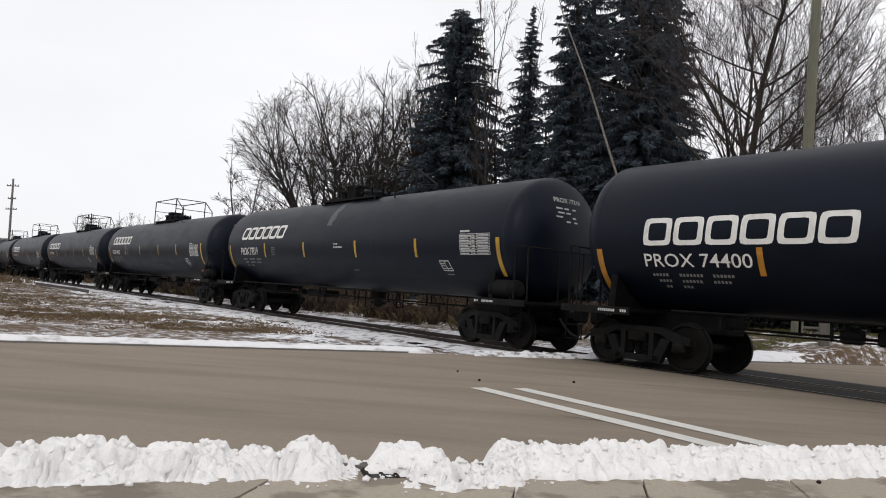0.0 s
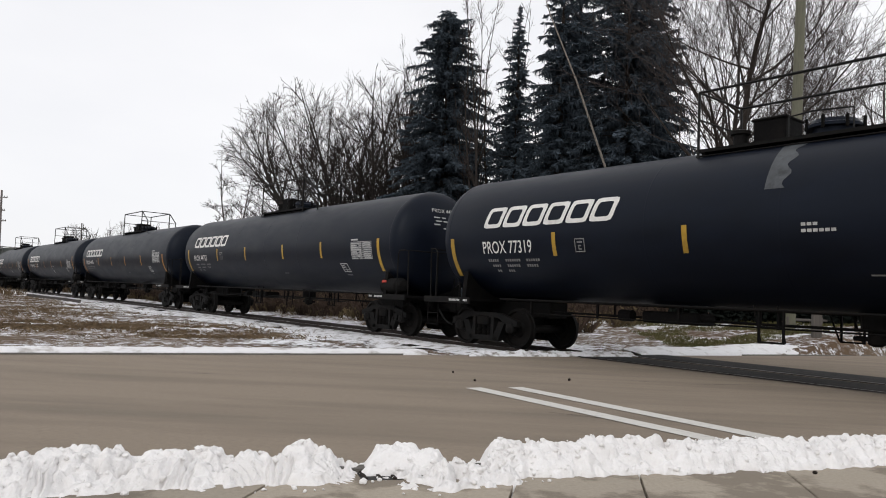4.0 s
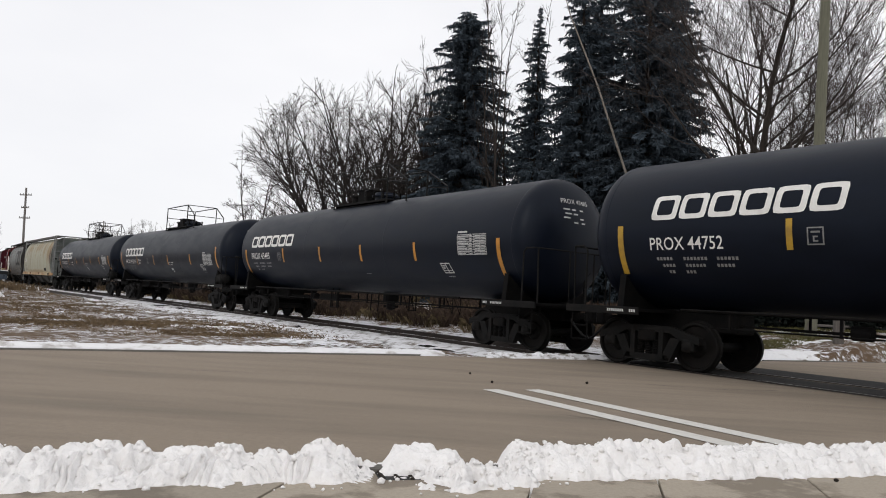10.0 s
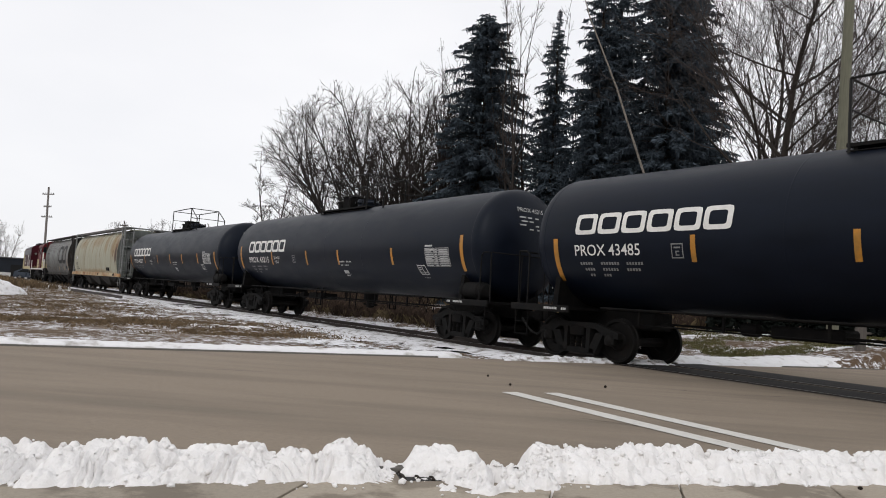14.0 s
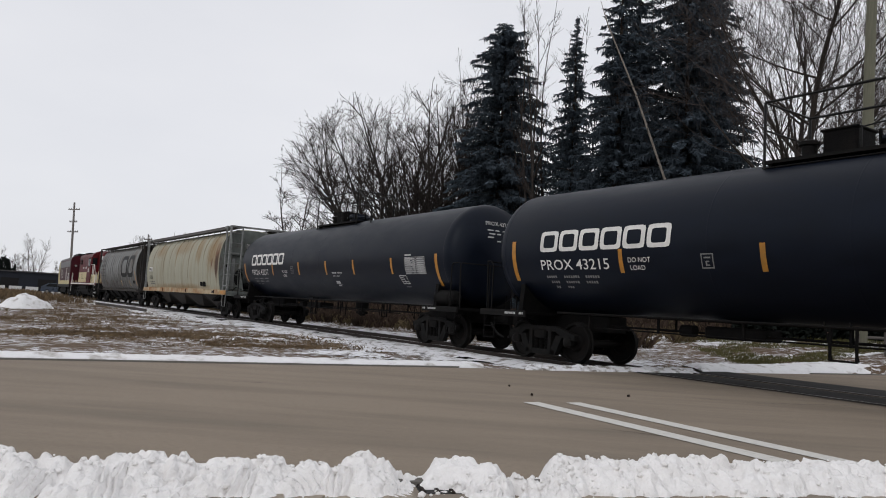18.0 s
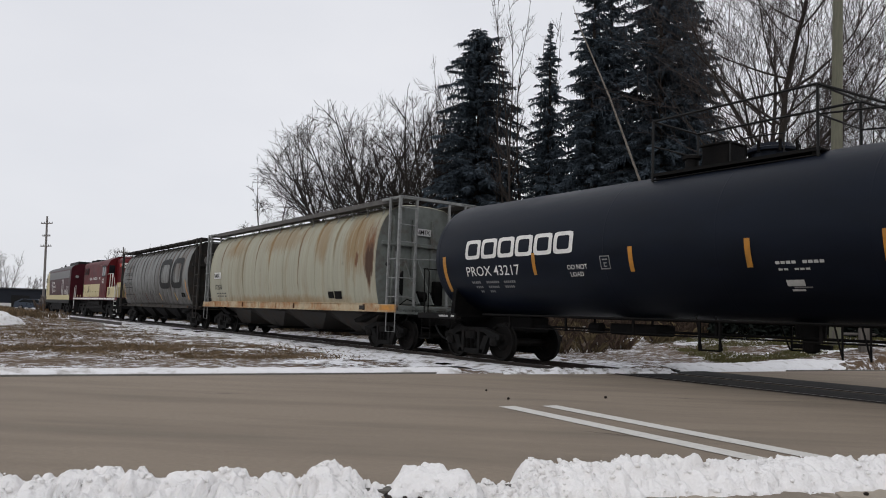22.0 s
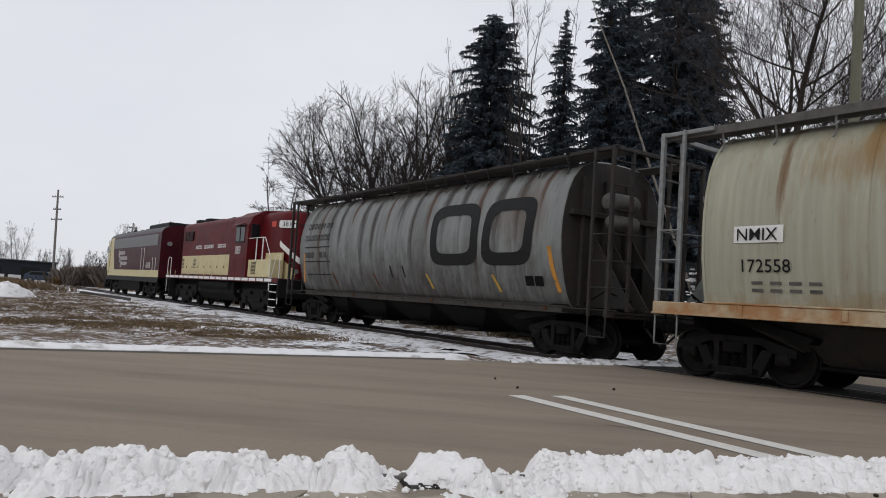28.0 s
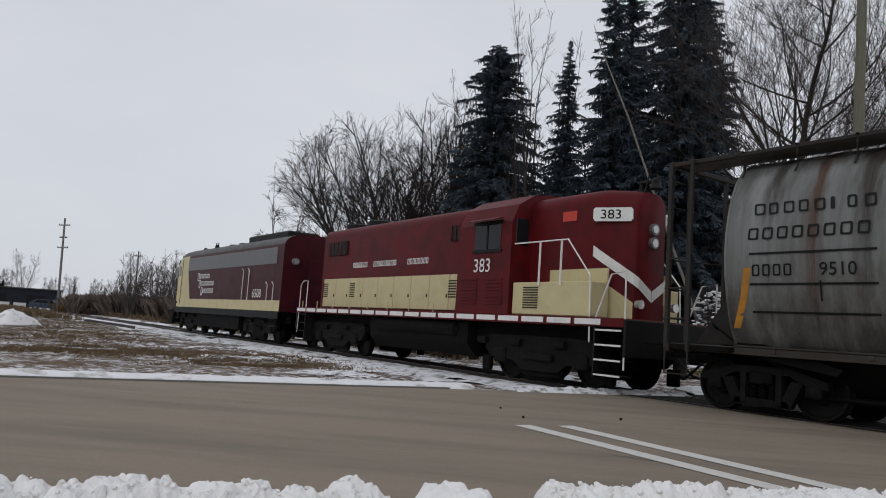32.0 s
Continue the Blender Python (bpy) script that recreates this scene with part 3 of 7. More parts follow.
# pavement of poured slabs along the near kerb
pavement = thing("pavement", "stained damp concrete pavement with open joints", "pavement", kind="structure")
slab_edges = [-11.5, -9.9, -8.2, -6.6, -5.0, -3.55, -2.15, -0.78, 0.62, 1.42, 2.5, 3.95, 5.4, 6.9, 8.4, 10]
for a, b in zip(slab_edges, slab_edges[1:]):
    lean = -0.2
    s = Soup()
    for y_far, y_near in ((-0.07, -1.62), (-1.64, -6.0)):
        q = []
        for x, dy in ((a + 0.008, y_far), (b - 0.008, y_far), (b - 0.008, y_near), (a + 0.008, y_near)):
            q.append((x - lean * (dy - 0), near_kerb(x) + dy))
        vs = [(x, y, -0.09) for x, y in q] + [(x, y, 0.022) for x, y in q] + [(x * 0.996 + 0.004 * (a + b) / 2, y - 0.004, 0.028) for x, y in q]
        s.add(vs, [(3, 2, 1, 0), (8, 9, 10, 11)] + [(i, (i + 1) % 4, 4 + (i + 1) % 4, 4 + i) for i in range(4)] + [(4 + i, 4 + (i + 1) % 4, 8 + (i + 1) % 4, 8 + i) for i in range(4)])
    part("concrete_slab", s, "concrete", pavement)

# cracks in the asphalt beside the crossing
for k, (p, q) in enumerate((((3.55, 10.7), (5.7, 11.42)), ((2.95, 10.95), (3.5, 10.88)), ((-3.4, 9.2), (-2.5, 9.35)), ((1.1, 7.4), (1.9, 7.05)))):
    rows = []
    for i in range(25):
        f = i / 24
        w = 0.012 * math.sin(math.pi * f) * (0.7 + 0.5 * noise.noise((i * 0.9, k, 70)))
        x, y = p[0] + (q[0] - p[0]) * f, p[1] + (q[1] - p[1]) * f + 0.05 * noise.noise((i * 0.35, k, 71)) + 0.015 * noise.noise((i * 1.3, k, 72))
        rows.append([(x, y - w, 0.0055), (x, y + w, 0.0055)])
    thing("road_crack", "dark crack in the asphalt", "crack", group="road cracks", kind="structure", mesh=strip_mesh("road_crack", rows, "asphalt_dark"))

# painted double stop line, parallel to the track
for name, (ax, ay) in (("stop_line", (0.46, 9.06)), ("stop_line", (1.0, 9.31))):
    dx, dy = 1.86, -2.87
    k = math.hypot(dx, dy)
    dx, dy, px, py = dx / k, dy / k, -dy / k * 0.235, dx / k * 0.235
    rows = []
    for i in range(28):
        d = i * 0.19
        w = 0.01 * noise.noise((d * 5, ax, 1))
        rows.append([(ax + dx * d + px * w, ay + dy * d + py * w, 0.006), (ax + dx * d + px, ay + dy * d + py, 0.006)])
    vs = [p for r in rows for p in r]
    fs = [(2 * i, 2 * i + 1, 2 * i + 3, 2 * i + 2) for i in range(len(rows) - 1)]
    thing(name, "worn white painted stop line on the road", "road marking", group="double stop line", kind="structure", mesh=mesh_from(name, vs, fs, "line_paint"))

# dark asphalt infill between the rails on the road, the train's shade included in its colour
rows = []
for u in np.arange(-14, 9.6, 0.4):
    row = []
    for sd in (-2.4, -1.6, -0.84):
        x, y, _ = line(u, sd)
        row.append((x, y, 0.0055))
    rows.append(row)
thing("crossing_infill_outer", "dark patched asphalt beside the rail on the crossing, train shade painted in", "road", kind="structure", mesh=strip_mesh("crossing_infill", rows, "asphalt_dark"))
rows = []
for u in np.arange(-14, 9.6, 0.4):
    rows.append([(*line(u, sd)[:2], 0.0055) for sd in (-0.6, 0.0, 0.62)])
thing("crossing_infill_middle", "dark asphalt between the rails on the crossing, train shade painted in", "road", kind="structure", mesh=strip_mesh("crossing_infill", rows, "asphalt_dark"))
# flat black strip paints the dark of the flangeway groove
rows = []
for u in np.arange(-14, 9.6, 0.4):
    rows.append([(*line(u, sd)[:2], 0.0065) for sd in (0.78, 0.9)])
thing("crossing_joint", "flat black strip for the flangeway groove along the rail", "road", kind="structure", mesh=strip_mesh("crossing_joint", rows, "black"))

# ---- the railway ----
railway = thing("railway_track", "rusty steel rails on dark wooden ties in snowy ballast", "railway track", kind="structure")
for side in (-0.755, 0.755):
    profile = ((-0.035, 0.0), (0.035, 0.0), (0.036, -0.03), (0.01, -0.045), (0.01, -0.14), (0.07, -0.155), (0.07, -0.172), (-0.07, -0.172), (-0.07, -0.155), (-0.01, -0.14), (-0.01, -0.045), (-0.036, -0.03))
    vs, fs = [], []
    us = list(np.arange(-40, 180, 1.0))
    for u in us:
        for dy, dz in profile:
            x, y, _ = line(u, side + dy)
            vs.append((x, y, dz + 0.016))
    k = len(profile)
    for i in range(len(us) - 1):
        for j in range(k):
            fs.append((i * k + j, i * k + (j + 1) % k, (i + 1) * k + (j + 1) % k, (i + 1) * k + j))
    part("rail", Soup().add(vs, fs), "rail", railway)
    top = [[(*line(u, side + d)[:2], 0.0175) for d in (-0.025, 0.025)] for u in us]
    part("rail_head", strip_mesh("rail_head", top, "rail_top"), None, railway, "rail head worn bright by wheels")
tie_mesh = Soup().box(-0.115, 0.115, -1.28, 1.28, -0.2, -0.16, 0.012).mesh("tie", "tie")
u, n_tie = 9.8, 0
while u < 150:
    x, y, h = line(u)
    ob = part("tie", tie_mesh, None, railway)
    ob.matrix_basis = pose(x, y, 0.003 * math.sin(u * 7), 0, 0, math.degrees(h) + 1.2 * math.sin(u * 3.1))
    u += 0.54
rows = []
for u in np.arange(8.6, 180, 0.5):
    row = []
    for sd in (-2.7, -2.1, -1.5, -0.9, -0.3, 0.3, 0.9, 1.5, 2.1, 2.7):
        x, y, _ = line(u, sd)
        row.append((x, y, -0.185 - 0.12 * smooth01(1.5, 2.7, abs(sd)) + 0.03 * noise.noise((x * 2, y * 2, 5))))
    rows.append(row)
part("ballast_bed", strip_mesh("ballast_bed", rows, "ballast"), None, railway, "dark ballast dusted with snow")

# loose ballast stones on the shoulders
rnd = random.Random(5)
s = Soup()
for i in range(5200):
    u = 8.8 + 44 * rnd.random() ** 1.6
    sd = rnd.choice((rnd.uniform(-0.66, 0.66), rnd.uniform(0.85, 2.4), rnd.uniform(0.85, 2.9), rnd.uniform(-2.2, -0.9)))
    x, y, _ = line(u, sd)
    r = rnd.uniform(0.015, 0.035)
    z = -0.185 - 0.12 * smooth01(1.5, 2.7, abs(sd)) + r * 0.5
    a = rnd.random() * 6.28
    ps = [(x + r * math.cos(a + k * 2.1) * rnd.uniform(0.8, 1.3), y + r * math.sin(a + k * 2.1) * rnd.uniform(0.8, 1.3), z - r * 0.6) for k in range(3)]
    s.add([*ps, (x + rnd.uniform(-0.3, 0.3) * r, y, z + r * rnd.uniform(0.5, 1.1))], [(0, 1, 3), (1, 2, 3), (2, 0, 3)])
thing("ballast_stones", "loose grey-brown ballast stones along the rails", "ballast", kind="stuff", mesh=s.mesh("ballast_stones", "stone"))


# ---- snow ----
BANK_Z = {}


def bank(name, x0, x1, fy, height, back, front, label, step=0.02, seed=0, lumps=0.05, group="", tracks=False, rough=0.4, material="snow"):
    """A ploughed ridge of snow: fy(x) its crest, height(x) its height, back/front its widths away from and towards the camera."""
    nx, ny = max(4, int((x1 - x0) / step)), 64 if step < 0.01 else 44 if step < 0.05 else 24
    rows = []
    for i in range(nx + 1):
        x = x0 + (x1 - x0) * i / nx
        end = smooth01(0, 0.12, x - x0) * smooth01(0, 0.12, x1 - x)
        row = []
        for j in range(ny + 1):
            v = -1 + 2 * j / ny
            wob = 0.05 * noise.noise((x * 3, 3.3 + seed, 0)) + 0.03 * noise.noise((x * 9, 1.3 + seed, 0))
            y = fy(x) + wob + (v * back if v > 0 else v * front(x))
            prof = max(0.0, 1 - abs(v) ** (2.6 if v > 0 else 1.7))
            clod = 0.0
            if step < 0.05:
                for sc, am in ((6.5, 0.8), (14.0, 0.6), (30.0, 0.3)):
                    d = noise.voronoi((x * sc, y * sc, seed * 1.7), distance_metric="DISTANCE")[0]
                    clod += am * (max(0.0, 0.5 - d[0] * d[0]) ** 0.5 - 0.48) * (1.0 if noise.noise((x * 1.6, y * 1.6, seed + sc)) > -0.25 else 0.35)
            n1 = noise.noise((x * 4, y * 4, seed)) * rough + noise.noise((x * 12, y * 12, seed + 2)) * 0.25 + clod * (1.35 if v > -0.4 else 0.9)
            if tracks:
                for cx, ang in ((-2.62, 0.3), (-2.3, 0.15), (-1.95, 0.3), (-1.3, 0.1), (-1.0, 0.8), (-0.8, 0.05), (-0.45, 0.85)):
                    across = (x - cx) * math.cos(ang) + (y - fy(x) + 0.2) * math.sin(ang)
                    inside = smooth01(0.085, 0.07, abs(across)) * smooth01(-0.2, -0.4, v)
                    n1 = n1 * (1 - 0.92 * inside) + inside * (0.24 * math.sin(across * 165) - 0.12)
            z = (height(x) * prof + lumps * n1 * min(1, prof * 3)) * end
            row.append((x + 0.02 * noise.noise((x * 12, y * 12, 9)), y, max(-0.02, z) + 0.02 - 0.05 * (1 - min(1, prof * 6))))
        rows.append(row)
    me = strip_mesh(name, rows, material)
    if step < 0.03:
        for row in rows:
            for x, y, z in row:
                BANK_Z[int(x / 0.03), int(y / 0.03)] = z
    return thing(name, label, "snow bank", group=group, kind="structure", mesh=me)


def bump_sum(x, bumps):
    return max([0.0] + [h * max(0.0, 1 - ((x - c) / w) ** 2) ** 0.5 for c, w, h in bumps])


LEFT = ((-8.6, 1.0, 0.2), (-6.9, 0.9, 0.19), (-5.4, 0.8, 0.2), (-4.1, 0.7, 0.2), (-3.25, 0.3, 0.16), (-2.58, 0.36, 0.19), (-1.9, 0.31, 0.18), (-1.35, 0.25, 0.165), (-0.8, 0.32, 0.205))
bank("snow_bank_west", -10, -3.15, lambda x: near_kerb(x) - 0.02, lambda x: 0.04 + bump_sum(x, LEFT) * 0.62, 0.2, lambda x: 0.42 + 0.08 * math.sin(x * 2.1), "dirty white ploughed snow bank on the kerb", step=0.02, seed=1, lumps=0.085, rough=0.32)
bank("snow_bank_middle", -3.25, -0.34, lambda x: near_kerb(x) - 0.02, lambda x: 0.035 + bump_sum(x, LEFT) * 0.64, 0.19, lambda x: 0.42 + 0.1 * math.sin(x * 2.3) + 0.1 * noise.noise((x * 4, 0, 60)) + 0.06 * noise.noise((x * 13, 0, 61)), "lumpy white ploughed snow bank with tyre prints", step=0.009, seed=1, lumps=0.1, rough=0.34, tracks=True)
bank("snow_block", -0.40, 0.19, lambda x: near_kerb(x) + 0.05, lambda x: 0.155 * min(1, max(0, 1 - abs((x + 0.1) / 0.33) ** 5)), 0.2, lambda x: 0.22, "chunk of ploughed snow above the drain", step=0.0125, seed=3, lumps=0.05)
bank("snow_crumbs", -0.2, 0.62, lambda x: near_kerb(x) - 0.18, lambda x: 0.055, 0.18, lambda x: 0.32 + 0.08 * noise.noise((x * 9, 0, 64)), "crumbled snow spilling onto the pavement", step=0.0125, seed=5, lumps=0.16)
bank("snow_bank_east", 0.33, 9.5, lambda x: near_kerb(x) + 0.04, lambda x: 0.165 + 0.01 * math.sin(x * 1.7), 0.22, lambda x: 0.33 + 0.06 * noise.noise((x * 4, 0, 62)) + 0.05 * noise.noise((x * 13, 0, 63)), "long white ploughed snow bank along the kerb", step=0.014, seed=7, lumps=0.08, rough=0.16)
bank("snow_ridge_far", -40, -0.05, lambda x: far_kerb(x) + 0.38, lambda x: 0.07 + 0.025 * noise.noise((x * 0.8, 1, 1)), 0.34, lambda x: 0.3, "low ridge of old snow along the far kerb", step=0.08, seed=9, lumps=0.045, material="ridge_snow")
bank("snow_ridge_corner", 0.75, 4.6, lambda x: far_kerb(x) + 0.05 - 0.05 * x, lambda x: 0.07, 0.3, lambda x: 0.3, "low ridge of snow beside the rails", step=0.04, seed=11, lumps=0.05, material="old_snow")
bank("snow_bank_beyond", 4.9, 34, lambda x: far_kerb(x) + 0.9, lambda x: (0.1 + 0.1 * smooth01(5.5, 9.5, x)) + 0.05 * noise.noise((x * 0.5, 1, 4)), 1.1, lambda x: 0.75, "grey-white snow bank beyond the crossing", step=0.07, seed=13, lumps=0.08, material="ridge_snow")

# crumbs broken off the banks
ICO = [Vector(p).normalized() for p in ((0, 1, 1.618), (0, -1, 1.618), (0, 1, -1.618), (0, -1, -1.618), (1, 1.618, 0), (-1, 1.618, 0), (1, -1.618, 0), (-1, -1.618, 0), (1.618, 0, 1), (-1.618, 0, 1), (1.618, 0, -1), (-1.618, 0, -1))]
ICO_F = [f for f in itertools.combinations(range(12), 3) if all((ICO[a_] - ICO[b_]).length < 1.1 for a_, b_ in itertools.combinations(f, 2))]
rnd = random.Random(17)
s = Soup()
for k in range(1500):
    if k < 330:
        x, dy = rnd.gauss(0.25, 0.3), -0.02 - abs(rnd.gauss(0, 0.2))
    elif k < 900:
        x, dy = rnd.uniform(0.3, 6.5), rnd.choice((0.03, 0.12, -0.12, -0.28)) + rnd.gauss(0, 0.04)
    else:
        x, dy = rnd.uniform(-5, -0.4), rnd.choice((0.0, 0.1, -0.2, -0.42)) + rnd.gauss(0, 0.05)
    r = 0.006 + 0.02 * rnd.random() ** 2.5
    z = BANK_Z.get((int(x / 0.03), int((near_kerb(x) + dy) / 0.03)))
    if z is None:
        if dy > 0 or rnd.random() < 0.6:
            continue
        z = 0.034
    q = [rnd.uniform(0.7, 1.3) for i in range(12)]
    s.add([(x + v.x * r * q[i], near_kerb(x) + dy + v.y * r * q[i], z + v.z * r * q[i] * 0.8) for i, v in enumerate(ICO)], ICO_F)
thing("snow_crumbs_loose", "loose crumbs of snow broken off the banks", "snow", kind="stuff", mesh=s.mesh("snow_crumbs_loose", "snow", True, 3.0))

# old snow mound on the verge
s = Soup()
vs, fs, n = [], [], 36
for i in range(13):
    for k in range(n):
        r = i / 12
        a = 2 * math.pi * k / n
        R = 1.25 + 0.3 * noise.noise((math.cos(a), math.sin(a), 2))
        x, y = R * r * math.cos(a), 1.4 * R * r * math.sin(a) * 0.6
        vs.append((x, y, 0.62 * (1 - r * r) * (1 + 0.3 * noise.noise((x, y, 8))) + 0.12 * noise.noise((x * 3, y * 3, 8)) + 0.07 * noise.noise((x * 9, y * 9, 8)) - 0.12 * r))
for i in range(12):
    for k in range(n):
        fs.append((i * n + k, i * n + (k + 1) % n, (i + 1) * n + (k + 1) % n, (i + 1) * n + k))
thing("snow_mound", "large old heap of ploughed snow on the verge", "snow heap", pose(-21.2, 32.6, 0, 0, 0, 35), kind="structure", mesh=mesh_from("snow_mound", vs, fs, "ridge_snow", True, 3.0))

def snow_sheet(name, label, u0, u1, s0, s1, cut, seed, step=0.16, deep=0.0):
    """Thin leftover snow lying along the track, with ragged holes."""
    nu, ns = int((u1 - u0) / step), int(abs(s1 - s0) / (step * 0.8))
    vs, ok = [], []
    for i in range(nu + 1):
        for j in range(ns + 1):
            u, sd = u0 + (u1 - u0) * i / nu, s0 + (s1 - s0) * j / ns
            x, y, _ = line(u, sd)
            edge = min(1.0, (4.5 if deep == 0 else 30) * j / ns, 4.5 * (ns - j) / ns)
            q = noise.noise((x * 0.5, y * 0.5, seed)) + 0.65 * noise.noise((x * 1.7, y * 1.7, seed + 1)) + 0.7 * noise.noise((x * 5, y * 5, seed + 2)) - (1 - edge) * 0.8
            if y < far_kerb(x) + 1.8:
                q = -9
            ok.append(q > cut)
            vs.append((x + 0.05 * noise.noise((x * 9, y * 9, 2)), y + 0.05 * noise.noise((x * 9, y * 9, 4)), max(ground_z(x, y), -0.185 - 0.12 * smooth01(1.5, 2.7, abs(sd)) + 0.026 + deep * (1 - smooth01(1.2, 2.4, abs(sd)))) + 0.008 + 0.03 * max(0.0, min(0.6, q - cut))))
    fs = []
    for i in range(nu):
        for j in range(ns):
            q = (i * (ns + 1) + j, i * (ns + 1) + j + 1, (i + 1) * (ns + 1) + j + 1, (i + 1) * (ns + 1) + j)
            if sum(ok[k] for k in q) >= 3:
                fs.append(q)
    used = sorted({k for f in fs for k in f})
    at = {k: n for n, k in enumerate(used)}
    thing(name, label, "snow", kind="structure", mesh=mesh_from(name, [vs[k] for k in used], [tuple(at[k] for k in f) for f in fs], "old_snow", True, 3.0))


snow_sheet("snow_cover_near", "thin trampled snow along the ballast shoulder", 9.5, 95, 0.82, 4.4, -0.55, 31, 0.15, 0.085)
snow_sheet("snow_cover_middle", "trampled snow between the rails", 11, 95, -0.66, 0.66, -0.2, 43, 0.13, 0.05)
snow_sheet("snow_cover_beyond", "old snow along the far ballast shoulder", 11, 80, -0.82, -3.3, -0.35, 45, 0.15, 0.085)
snow_sheet("snow_cover_verge", "patchy thawing snow on the verge", 10, 40, 3.4, 8.0, 0.1, 34, 0.085)
snow_sheet("snow_cover_grass", "scattered snow patches among dry grass", 24, 60, 6.0, 12.0, 0.5, 37, 0.2)
snow_sheet("snow_cover_lawn", "broken snow over the lawn beyond the track", 2, 24, -5.4, -24, 0.12, 41, 0.17)

# trampled mud between the far snow ridge and the grass
rows = []
for x in np.arange(-40, -0.6, 0.12):
    a = far_kerb(x) + 0.62 + 0.12 * noise.noise((x * 1.3, 0, 50))
    w = 1.0 + 0.55 * noise.noise((x * 0.5, 0, 51)) + 0.35 * noise.noise((x * 2.2, 0, 52)) + 0.2 * noise.noise((x * 6, 0, 53))
    rows.append([(x + 0.1 * noise.noise((x * 5, k, 54)), a + w * k / 6, ground_z(x, a + w * k / 6) + (0.016 if 0 < k < 6 else -0.02)) for k in range(7)])
thing("mud_strip", "trampled tan mud flecked with snow beside the road", "mud", kind="structure", mesh=strip_mesh("mud_strip", rows, "mud"))

# storm drain in the kerb
drain = thing("storm_drain", "rusty cast-iron kerb drain under the snow", "drain", pose(-0.1, near_kerb(-0.1) - 0.14, 0.0, 0, 0, 15))
part("drain_frame", Soup().box(-0.28, 0.24, -0.09, 0.12, -0.08, 0.03, 0.01), "black", drain)
for k in range(6):
    part("drain_bar", Soup().box(-0.26 + k * 0.085, -0.235 + k * 0.085, -0.08, 0.11, 0.026, 0.04, 0.004), "tie", drain)

# discarded rail lying beside the track, and clods on the road
s = Soup().box(-6.5, 6.5, -0.07, 0.07, -0.05, 0.0, 0.01).box(-6.5, 6.5, -0.012, 0.012, -0.01, 0.13).box(-6.5, 6.5, -0.035, 0.035, 0.12, 0.16, 0.008)
x, y, h = line(46.5, 3.9)
thing("discarded_rail", "dark rusty spare rail lying on the verge", "rail", pose(x, y, -0.02, 0, 0, math.degrees(h) + 1.5), mesh=s.mesh("discarded_rail", "rail"))
for x, y, r in ((2.0, 10.53, 0.022), (0.62, 9.9, 0.02), (0.35, 10.9, 0.018), (1.6, 4.83, 0.02), (1.68, 4.85, 0.025), (2.62, 4.95, 0.014)):
    s = Soup().lathe(((-r, r * 0.3), (-r * 0.4, r * 0.8), (r * 0.4, r * 0.9), (r * 1.2, r * 0.4)), "x", (0, 0, r * 0.55), 7)
    thing("dirt_clod", "small dark clod of dirt", "dirt", pose(x, y, 0.004 if y > 6 else 0.03, 0, 0, x * 200), group="dirt clods", mesh=s.mesh("dirt_clod", "tie"))


# ---- the train ----
def lettering(text, size):
    """Outlines of words in the built-in font as flat vertices and faces, cut fine across, width and all."""
    cu = bpy.data.curves.new("lettering", "FONT")
    cu.body, cu.size, cu.resolution_u, cu.offset = text, size / 0.7, 3, size * 0.006
    tmp = new("lettering", cu)
    dg = bpy.context.evaluated_depsgraph_get()
    dg.update()
    me = bpy.data.meshes.new_from_object(tmp.evaluated_get(dg))
    vs = [(v.co.x, v.co.y) for v in me.vertices]
    fs = [tuple(p.vertices) for p in me.polygons]
    bpy.data.objects.remove(tmp)
    bpy.data.curves.remove(cu)
    bpy.data.meshes.remove(me)
    return vs, fs, (max(v[0] for v in vs) if vs else 0)


def flat_bar(w, h, nx=1, ny=2):
    vs = [(w * i / nx, h * j / ny) for j in range(ny + 1) for i in range(nx + 1)]
    fs = [(j * (nx + 1) + i, j * (nx + 1) + i + 1, (j + 1) * (nx + 1) + i + 1, (j + 1) * (nx + 1) + i) for j in range(ny) for i in range(nx)]
    return vs, fs, w


def ring(w, h, t, slant=0.0, n=28):
    """A hollow rounded block, as flat vertices and faces."""
    def loop(ww, hh, r):
        out = []
        for k in range(n):
            a = 2 * math.pi * (k + 0.5) / n
            c, s_ = math.cos(a), math.sin(a)
            m = max(abs(c) / 1.0, abs(s_) / 1.0)
            px, py = c / m, s_ / m
            q = (abs(c) ** 8 + abs(s_) ** 8) ** (-1 / 8)
            out.append((w / 2 + c * q * ww / 2, h / 2 + s_ * q * hh / 2))
        return [(x + slant * y, y) for x, y in out]
    vs = loop(w, h, 0) + loop(w - 2 * t, h - 1.7 * t, 0)
    fs = [(k, (k + 1) % n, n + (k + 1) % n, n + k) for k in range(n)]
    return vs, fs, w


class Decal:
    """Paint on a car's camera side: flat pieces laid on the surface."""

    def __init__(self, surface):
        self.surface, self.v, self.f = surface, [], []

    def put(self, piece, x, z, stretch=1.0):
        """x: where the piece begins, reading towards -x; z: its foot."""
        vs, fs, _ = piece
        o = len(self.v)
        for a, b in vs:
            self.v.append(self.surface(x - a * stretch, z + b))
        self.f += [tuple(i + o for i in f) for f in fs]
        return self

    def done(self, name, material, parent, label=""):
        return part(name, mesh_from(name, self.v, self.f, material), None, parent, label)


TANK_R, TANK_Z, HEAD = 1.48, 2.62, 0.62


